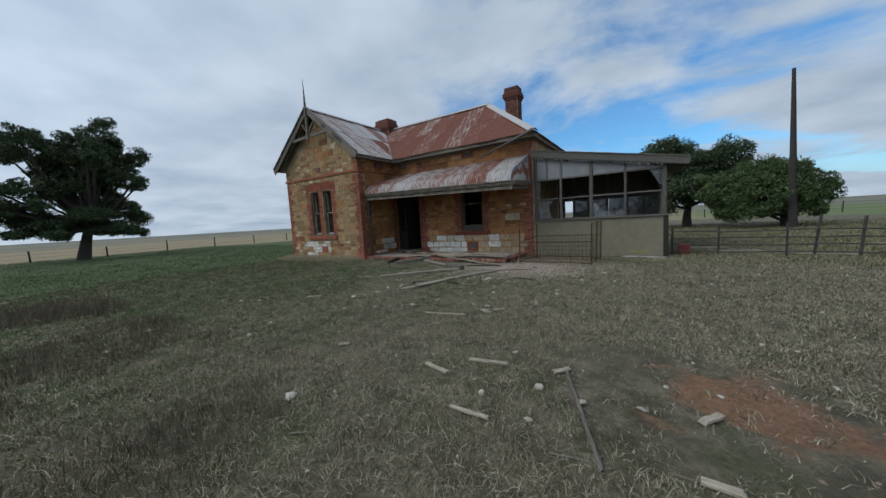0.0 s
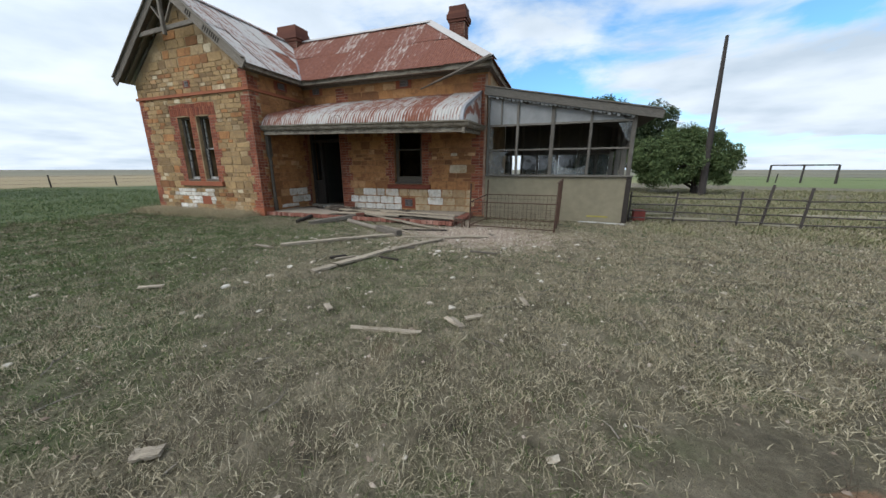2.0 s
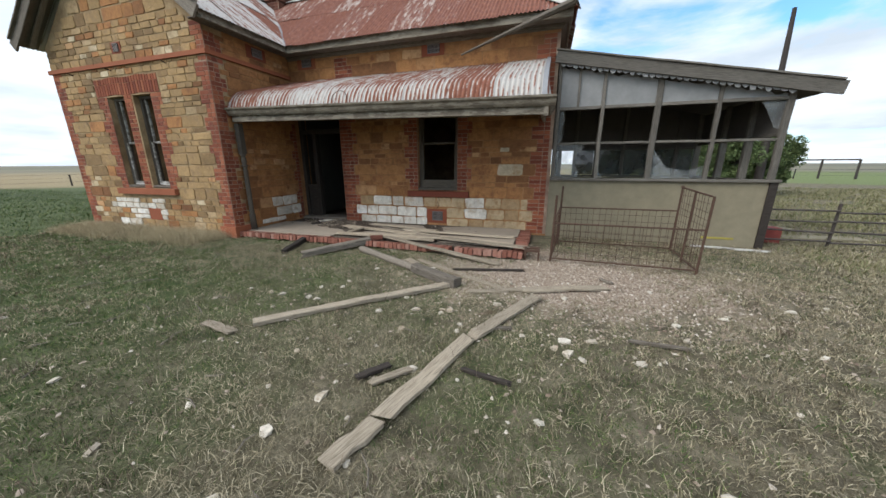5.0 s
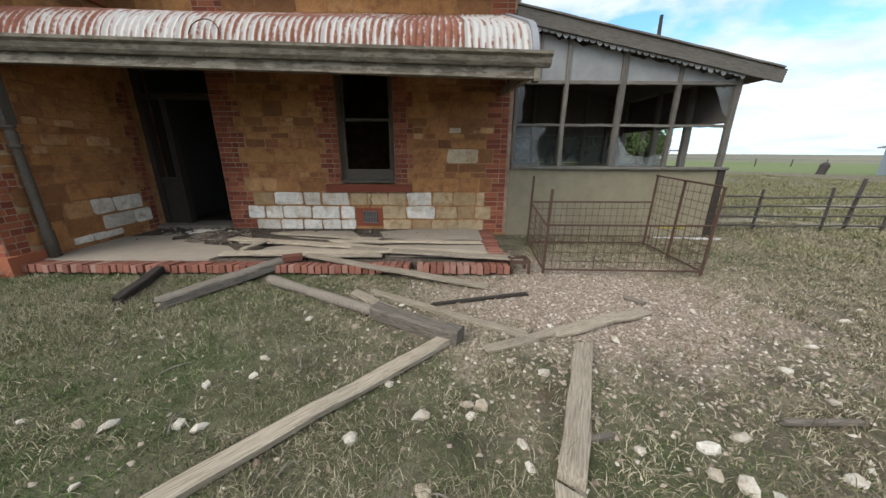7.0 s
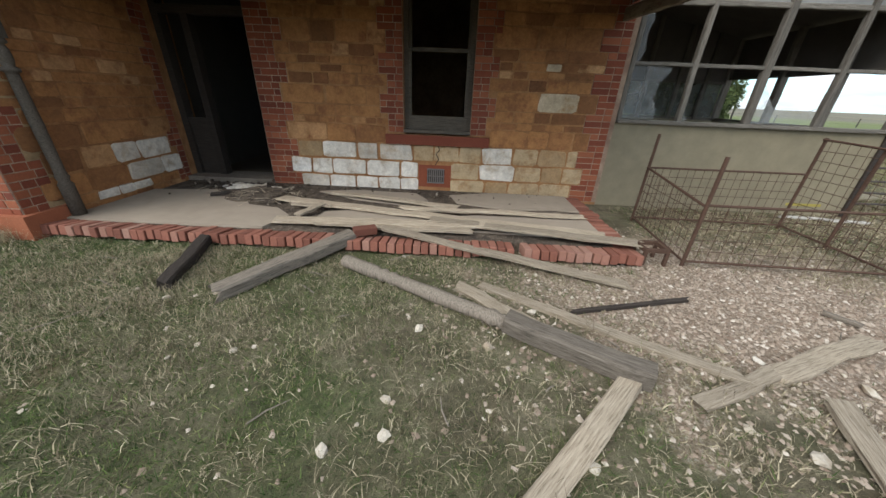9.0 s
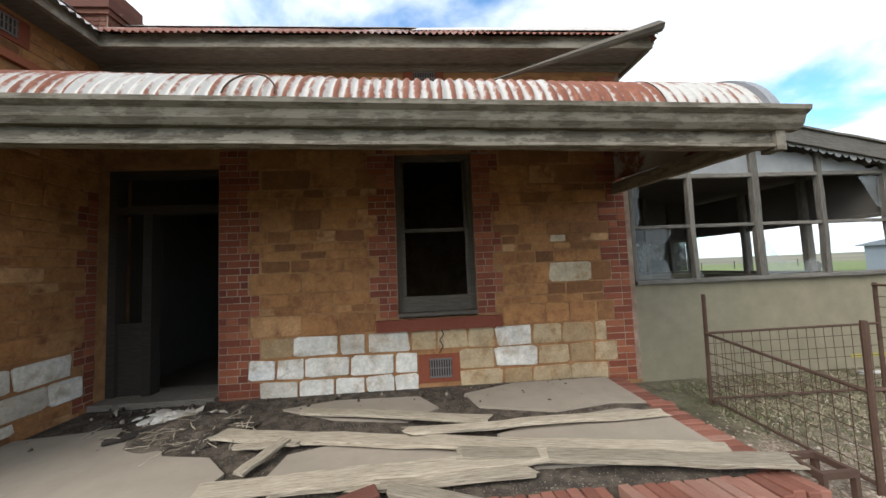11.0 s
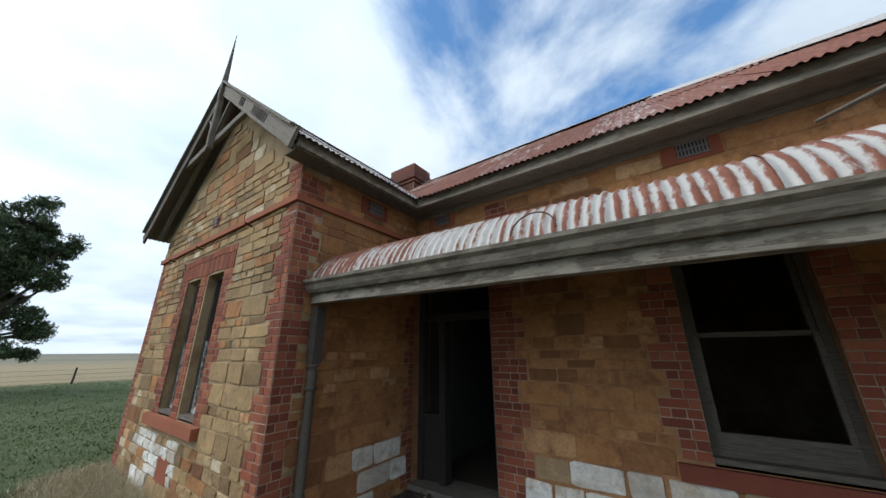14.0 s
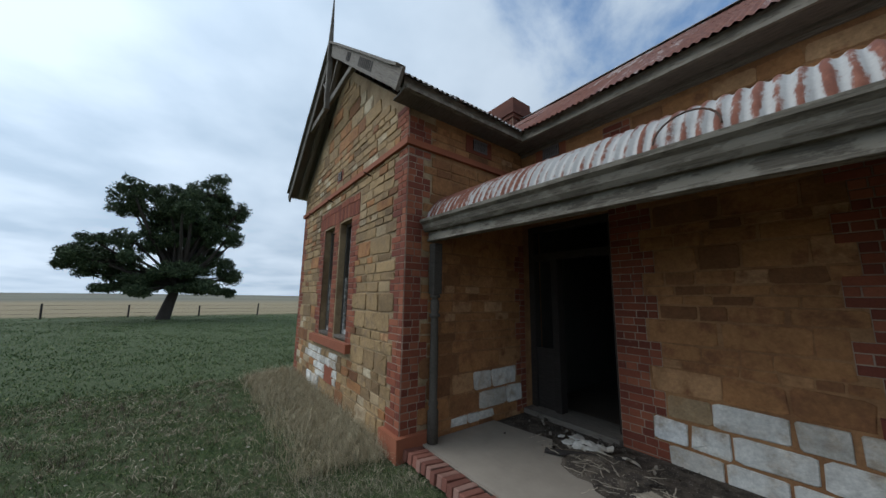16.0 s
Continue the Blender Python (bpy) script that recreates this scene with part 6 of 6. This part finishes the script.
blades("dead_weeds", 18000, NEAR, lambda x, y: on_plot(x, y) * (1 - bare(x, y)) * 0.5 * (y < 8.5), 0.06, 0.20, 0.0017, 0.5, M_WEED, "brown dead weed stalks", 16, 0.05)
blades("long_hay", 20000, (-13.9, -9.25, 8.1, 9.02), lambda x, y: min(1.0, (y - 7.9)), 0.08, 0.32, 0.0014, 0.6, M_HAY, "long dry grass along the gable wall", 10, 0.06)
blades("hay_tufts", 32000, (-10.2, -4.6, 6.6, 9.1), lambda x, y: max(0.0, 1 - math.hypot((x + 7.4) * 0.42, (y - 8.6) * 0.6)) * (0.5 + noise.noise((x * 1.7, y * 1.7, 6))), 0.04, 0.11, 0.0012, 1.0, M_DRY, "flattened hay beside the veranda", 24, 0.08)

blades("rough_grass", 70000, (1.3, 20, 9.6, 30), lambda x, y: min(1.0, 10 / max(1.0, y - 6)) * (0.3 + 0.7 * (noise.noise((x * 0.5, y * 0.5, 5)) > -0.1)), 0.05, 0.18, 0.004, 0.6, M_ROUGH, "rough olive grass behind the yard rails", 12, 0.12)

# fallen twigs
tw = random.Random(4)
bm = bmesh.new()
for k in range(220):
    x, y = tw.uniform(-9, 5), tw.uniform(0.3, 9)
    a, ln = tw.uniform(0, 3.14), tw.uniform(0.05, 0.28)
    z = ground_z(x, y) + 0.012
    q = (x + math.cos(a) * ln * 0.5, y + math.sin(a) * ln * 0.5, z + tw.uniform(0, 0.02))
    e = (x + math.cos(a + tw.uniform(-0.4, 0.4)) * ln, y + math.sin(a + 0.1) * ln, z + tw.uniform(0, 0.03))
    tube(bm, (x, y, z), q, 0.006, 0.005, n=4)
    tube(bm, q, e, 0.005, 0.002, n=4)
solo("twigs", bm, M_WOOD, "grey fallen twigs scattered on the grass", "twigs", kind="stuff")

# ---- masonry: bricks and stones set in the walls ----
mr = random.Random(77)


def brick_mesh(length, h=0.072, proud=0.010, material=M_BRICK):
    bm = bmesh.new()
    c = 0.004
    a = [bm.verts.new((x, 0.02, z)) for x, z in ((-length / 2, -h / 2), (length / 2, -h / 2), (length / 2, h / 2), (-length / 2, h / 2))]
    b = [bm.verts.new((x, -proud + c, z)) for x, z in ((-length / 2, -h / 2), (length / 2, -h / 2), (length / 2, h / 2), (-length / 2, h / 2))]
    d = [bm.verts.new((x, -proud, z)) for x, z in ((-length / 2 + c, -h / 2 + c), (length / 2 - c, -h / 2 + c), (length / 2 - c, h / 2 - c), (-length / 2 + c, h / 2 - c))]
    for p, q in ((a, b), (b, d)):
        for i in range(4):
            j = (i + 1) % 4
            bm.faces.new((p[i], p[j], q[j], q[i]))
    bm.faces.new(d)
    return data_of(bm, "brick", material)


def stone_mesh(seed, material):
    """A squared rubble stone of unit size: uneven outline, chamfered face. Front towards -y."""
    r = random.Random(seed)
    bm = bmesh.new()
    out = []
    for x, z in ((-0.5, -0.42), (-0.5, 0.40), (-0.44, 0.5), (0.43, 0.5), (0.5, 0.42), (0.5, -0.40), (0.44, -0.5), (-0.42, -0.5)):
        out.append((x + r.uniform(-0.05, 0.03) * (1 if x > 0 else -1), z + r.uniform(-0.06, 0.02) * (1 if z > 0 else -1)))
    a = [bm.verts.new((x, 0.8, z)) for x, z in out]
    b = [bm.verts.new((x, -0.35 + r.uniform(-0.2, 0.2), z)) for x, z in out]
    d = [bm.verts.new((x * 0.965 + r.uniform(-0.012, 0.012), -1 + r.uniform(-0.4, 0.4), z * 0.945 + r.uniform(-0.02, 0.02))) for x, z in out]
    mid = bm.verts.new((r.uniform(-0.1, 0.1), -1.15 + r.uniform(-0.3, 0.3), r.uniform(-0.1, 0.1)))
    for p, q in ((a, b), (b, d)):
        for i in range(8):
            j = (i + 1) % 8
            bm.faces.new((p[i], p[j], q[j], q[i]))
    for i in range(8):
        bm.faces.new((d[i], d[(i + 1) % 8], mid))
    return data_of(bm, "stone", material)


BRICK = {}
for ln in (0.23, 0.11, 0.17, 0.335, 0.05):
    BRICK[ln] = brick_mesh(ln)
STONES = {m: [stone_mesh(s + k * 50, m) for s in range(8)] for k, m in enumerate((M_STONE, M_STONE2, M_WHITE, M_CREAM))}


SOOTY = {ln: brick_mesh(ln, material=M_OLDBRICK) for ln in BRICK}


def lay_bricks(wall, frame_m, u0, u1, z0, z1, flip=0, kit=BRICK):
    """Courses of stretchers and headers between u0 and u1."""
    n = max(1, int(round((z1 - z0) / COURSE)))
    for c in range(n):
        z = z0 + (c + 0.5) * (z1 - z0) / n
        u = u0
        lens = []
        w = u1 - u0
        while w > 0.06:
            ln = 0.24 if (c + flip + len(lens)) % 2 == 0 and w >= 0.235 else 0.12
            if w < 0.115:
                ln = w
            lens.append(min(ln, w))
            w -= ln
        if (c + flip) % 2:
            lens = lens[::-1]
        for ln in lens:
            key = min(kit, key=lambda k: abs(k + 0.01 - ln))
            m = frame_m @ Matrix.Translation((u + ln / 2, 0, z)) @ Matrix.Rotation(mr.uniform(-0.006, 0.006), 4, "Y") @ Matrix.Diagonal(((ln - 0.01) / key, mr.uniform(0.7, 1.2), 1, 1))
            piece("brick", kit[key], wall, m)
            u += ln


def joint_panel(wall, frame_m, u0, u1, z0, z1):
    bm = boxes((u0, u1, -0.004, 0.0, z0, z1))
    bmesh.ops.transform(bm, matrix=frame_m, verts=bm.verts)
    return bm


def quoin(wall, frame_m, edge, side, z0, z1, wide, narrow, start=0):
    """Toothed brickwork beside an edge; side +1 runs to larger u. Returns the blocked spans by group."""
    spans = []
    g, z = start, z0
    while z < z1 - 0.02:
        zt = min(z1, z + GROUP)
        w = wide if g % 2 == 0 else narrow
        a, b = (edge, edge + w) if side > 0 else (edge - w, edge)
        lay_bricks(wall, frame_m, a, b, z, zt, g)
        JOINTS.setdefault(wall, []).append((frame_m, a, b, z, zt))
        spans.append((a, b, z, zt))
        z = zt
        g += 1
    return spans


JOINTS = {}


def lay_stones(wall, frame_m, u0, u1, z0, z1, blocked, pick, proud, limit=None):
    """Roughly coursed rubble: courses follow the quoin groups, sometimes split in two."""
    z = z0
    while z < z1 - 0.05:
        zt = min(z1, z + GROUP)
        split = mr.random()
        cuts = [(z, zt)] if split < (0.45 if z > 0.7 else 0.5) else [(z, z + (zt - z) * mr.uniform(0.38, 0.62))]
        if len(cuts) == 1 and cuts[0][1] < zt:
            cuts.append((cuts[0][1], zt))
        for a, b in cuts:
            mid = (a + b) / 2
            lo, hi = (u0, u1) if limit is None else limit(b, u0, u1)
            edges = sorted((max(s[0], lo), min(s[1], hi)) for s in blocked if s[2] - 0.01 < mid < s[3] + 0.01 and s[1] > lo and s[0] < hi)
            u = lo
            free = []
            for e0, e1 in edges:
                if e0 > u + 0.05:
                    free.append((u, e0))
                u = max(u, e1)
            if hi > u + 0.05:
                free.append((u, hi))
            for f0, f1 in free:
                p = f0
                while p < f1 - 0.04:
                    w = (mr.uniform(0.9, 2.3) if mid > 0.8 else mr.uniform(0.9, 1.9)) * (b - a) + 0.07
                    if f1 - p - w < 0.14:
                        w = f1 - p
                    mat, dep = pick(p + w / 2, mid)
                    j = mr.uniform(0.008, 0.018)
                    m = frame_m @ Matrix.Translation((p + w / 2, 0, mid)) @ Matrix.Rotation(mr.uniform(-0.02, 0.02), 4, "Y") @ Matrix.Diagonal((w - j, dep * proud, b - a - j, 1))
                    piece("stone", STONES[mat][mr.randrange(8)], wall, m)
                    p += w
        z = zt


# front wall
B = []
B += quoin(wall_main, FRONT, DOOR[1], 1, 0.06, 3.95, 0.46, 0.33)
B += quoin(wall_main, FRONT, WIN[0], -1, 0.96, 3.05, 0.33, 0.22, 1)
B += quoin(wall_main, FRONT, WIN[1], 1, 0.96, 3.05, 0.33, 0.22, 1)
B += quoin(wall_main, FRONT, MAIN_X1, -1, 0.06, 3.95, 0.42, 0.30)
B += [DOOR[:2] + (0.0, 2.9), (WIN[0] - 0.26, WIN[1] + 0.28, 0.79, 0.95), WIN, LOWV, VENT1, VENT0, (MAIN_X0 - 0.1, DOOR[0], 0, 4.2)]
lay_bricks(wall_main, FRONT, WIN[0] - 0.1, WIN[1] + 0.1, 3.05, 3.30)
B += [(WIN[0] - 0.1, WIN[1] + 0.1, 3.05, 3.30)]
lay_bricks(wall_main, FRONT, LOWV[0], LOWV[1], LOWV[2], LOWV[3])


def pick_main(u, z):
    if 0.04 < z < 0.80:
        p = 0.98 if u < -5.6 else (0.15 if u < -4.95 else (0.42 if u < -4.2 else 0.06))
        if z > 0.62:
            p *= 0.75
        if mr.random() < p:
            return M_WHITE, 1.5
        return M_CREAM, 1.0
    if abs(u + 3.75) < 0.2 and 1.35 < z < 1.95 and mr.random() < 0.4:
        return M_CREAM, 0.6
    return M_STONE2, (0.6 if z > 0.8 else 1.0)


lay_stones(wall_main, FRONT, MAIN_X0, MAIN_X1, 0.06, 3.95, B, pick_main, 0.011)

# gable wall
B = []
B += quoin(wall_bay, BAYF, BAY_X1, -1, 0.24, 3.58, 0.33, 0.22, 0)
B += quoin(wall_bay, BAYF, BAY_X0, 1, 0.06, 3.58, 0.33, 0.22, 0)
B += quoin(wall_bay, BAYF, BAY_X1, -1, 3.66, 4.15, 0.30, 0.2, 1)
B += quoin(wall_bay, BAYF, BW1[0], -1, 1.03, 3.02, 0.33, 0.22, 1)
B += quoin(wall_bay, BAYF, BW2[1], 1, 1.03, 3.02, 0.33, 0.22, 1)
lay_bricks(wall_bay, BAYF, BW1[1], BW2[0], 1.03, 3.02)
B += [(BW1[0], BW2[1], 0.9, 3.35), (BW1[0] - 0.30, BW2[1] + 0.24, 0.88, 1.04), (BW1[0] - 0.34, BW2[1] + 0.34, 3.02, 3.36), (BAY_X0, BAY_X1, 3.57, 3.67), BVENT, BLOW, (BAY_X1 - 0.36, BAY_X1, 0, 0.26)]
# soldier bricks over the windows
for k in range(int((BW2[1] - BW1[0] + 0.66) / 0.0845)):
    u = BW1[0] - 0.33 + (k + 0.5) * 0.0845
    for zc, ln in ((3.135, 0.23), (3.31, 0.11)):
        over = any(w[0] < u < w[1] for w in (BW1, BW2))
        rise_ = 0.05 * (1 - ((u - (BW1[0] + BW1[1]) / 2) / 0.28) ** 2) if BW1[0] < u < BW1[1] else (0.05 * (1 - ((u - (BW2[0] + BW2[1]) / 2) / 0.28) ** 2) if BW2[0] < u < BW2[1] else 0)
        piece("brick", BRICK[ln], wall_bay, BAYF @ Matrix.Translation((u, 0, zc + rise_ * 0.4)) @ Matrix.Rotation(radians(90), 4, "Y"))


def pick_bay(u, z):
    if z < 0.75 and abs(u + 12.1) < 0.9 and mr.random() < 0.6:
        return M_WHITE, 1.1
    return (M_STONE if mr.random() < 0.85 else M_STONE2), mr.uniform(0.5, 1.1)


def gable_limit(z, a, b):
    half = max(0.0, (6.0 - z) / (6.12 - 4.15) * (BAY_X1 - BAY_X0) / 2 - 0.05)
    return (max(a, BAY_MID - half), min(b, BAY_MID + half)) if z > 4.1 else (a, b)


lay_stones(wall_bay, BAYF, BAY_X0, BAY_X1, 0.06, 3.58, B, pick_bay, 0.016)
lay_stones(wall_bay, BAYF, BAY_X0, BAY_X1, 3.66, 5.85, B, pick_bay, 0.016, gable_limit)

# return wall beside the veranda
B = []
B += quoin(wall_side, SIDE, BAY_Y, 1, 0.24, 3.58, 0.22, 0.33, 0)
B += quoin(wall_side, SIDE, BAY_Y, 1, 3.66, 3.98, 0.22, 0.33, 1)
B += quoin(wall_side, SIDE, MAIN_Y, -1, 0.15, 2.6, 0.22, 0.12, 0)
B += [SVENT, (BAY_Y, MAIN_Y, 3.57, 3.67), (BAY_Y, BAY_Y + 0.42, 0, 0.26)]


def pick_side(u, z):
    if 0.15 < z < 0.78 and u > 9.75 and mr.random() < (0.85 if u > 10.2 or z < 0.5 else 0.4):
        return M_WHITE, 1.7
    return M_STONE2, 0.7


lay_stones(wall_side, SIDE, BAY_Y, MAIN_Y, 0.06, 3.98, B, pick_side, 0.012)

# brick joints show paler between the bricks
for wall, items in JOINTS.items():
    bm = bmesh.new()
    for fm, a, b, z, zt in items:
        v = box(bm, a, b, -0.004, 0.01, z, zt)
        bmesh.ops.transform(bm, matrix=fm, verts=v)
    tagged(part("brick_joint", bm, M_JOINT, wall, "lime joints of the brick quoins"), kind="stuff")

# brickwork of the chimneys
for ch, (cx, cy, w, d, z0, z1) in zip(CHIMNEYS, CHIM_AT):
    for fm, half in ((Matrix.Translation((cx, cy - d / 2, 0)), w / 2), (Matrix.Translation((cx + w / 2, cy, 0)) @ Matrix.Rotation(radians(90), 4, "Z"), d / 2)):
        lay_bricks(ch, fm, -half, half, z0, z1, kit=SOOTY)

# bricks on edge along the front of the veranda floor and down its side
paver = brick_mesh(0.105, 0.072, 0.010, M_PAVER)
bm = bmesh.new()
v = box(bm, -0.036, 0.036, -0.115, 0.115, -0.10, 0.0)
bmesh.ops.bevel(bm, geom=bm.edges[:], offset=0.005, segments=1, affect="EDGES")
PAVER = data_of(bm, "paver", M_PAVER)
x = BAY_X1 + 0.10
while x < -3.1:
    if not (-6.12 < x < -5.98 or (-4.35 < x < -4.25)):
        piece("edging_brick", PAVER, veranda, Matrix.LocRotScale((x, SLAB_Y + 0.02 + mr.uniform(-0.012, 0.012), SLAB_Z - 0.01 + mr.uniform(-0.012, 0.004)), Euler((mr.uniform(-0.04, 0.04) - 0.12, mr.uniform(-0.03, 0.03), mr.uniform(-0.05, 0.05))), None))
    x += 0.083
y = SLAB_Y + 0.2
while y < MAIN_Y - 0.05:
    piece("edging_brick", PAVER, veranda, Matrix.LocRotScale((-3.17 + mr.uniform(-0.02, 0.02), y, SLAB_Z - 0.02 + mr.uniform(-0.02, 0.0)), Euler((0, mr.uniform(-0.05, 0.05), radians(90) + mr.uniform(-0.06, 0.06))), None))
    y += 0.088
RUBBLE = [rock_mesh(s + 20, M_DIRT) for s in range(3)] + [rock_mesh(31, M_SLAB)]
# rubble swept against the door and along the wall
for k in range(150):
    x, y = mr.uniform(-8.9, -3.4), MAIN_Y - 0.06 - abs(mr.gauss(0, 0.25))
    if k < 70:
        x, y = mr.gauss(-8.0, 0.45), mr.gauss(10.75, 0.22)
    if y > MAIN_Y - 0.05 or x < -9.0:
        continue
    s = mr.uniform(0.010, 0.03)
    piece("rubble", RUBBLE[mr.randrange(4)], veranda, Matrix.LocRotScale((x, y, SLAB_Z - 0.02 + s * 0.3), Euler((mr.uniform(0, 3), mr.uniform(0, 3), mr.uniform(0, 3))), (s, s * 0.8, s)))
# a heap of earth and fallen plaster before the door
bm = bmesh.new()
bmesh.ops.create_icosphere(bm, subdivisions=4, radius=1.0)
for v in bm.verts:
    n = noise.noise((v.co.x * 2.2, v.co.y * 2.2, v.co.z * 2.2)) * 0.25 + noise.noise((v.co.x * 7, v.co.y * 7, v.co.z * 7)) * 0.10
    v.co *= 1 + n
part("earth_mound", bm, M_DIRT, veranda, "low heap of dark earth and rubble", Matrix.Translation((-7.55, 10.42, SLAB_Z - 0.04)) @ Matrix.Diagonal((0.50, 0.30, 0.13, 1)))
PLASTER = [rock_mesh(s + 40, M_WHITE, 0.4) for s in range(3)]
for k in range(26):
    x, y, s = mr.gauss(-7.95, 0.28), mr.gauss(10.72, 0.13), mr.uniform(0.02, 0.075)
    if y < MAIN_Y - 0.1 and x > -9.0:
        piece("plaster_lump", PLASTER[mr.randrange(3)], veranda, Matrix.LocRotScale((x, y, SLAB_Z + s * 0.1), Euler((mr.uniform(-0.4, 0.4), mr.uniform(-0.4, 0.4), mr.uniform(0, 6))), (s * 1.4, s, s * 0.6)))
STRAW = [board_mesh(0.16, 0.006, 0.004, mr, 0.004, 4) for _ in range(3)]
STRAW = [data_of(b, "straw", M_PLANK) for b in STRAW]
for k in range(60):
    a = mr.uniform(0, 6.28)
    piece("straw", STRAW[k % 3], veranda, Matrix.LocRotScale((mr.gauss(-7.5, 0.3), mr.gauss(10.35, 0.16), SLAB_Z + 0.07 + mr.uniform(-0.05, 0.03)), Euler((0, mr.uniform(-0.3, 0.3), a)), None))
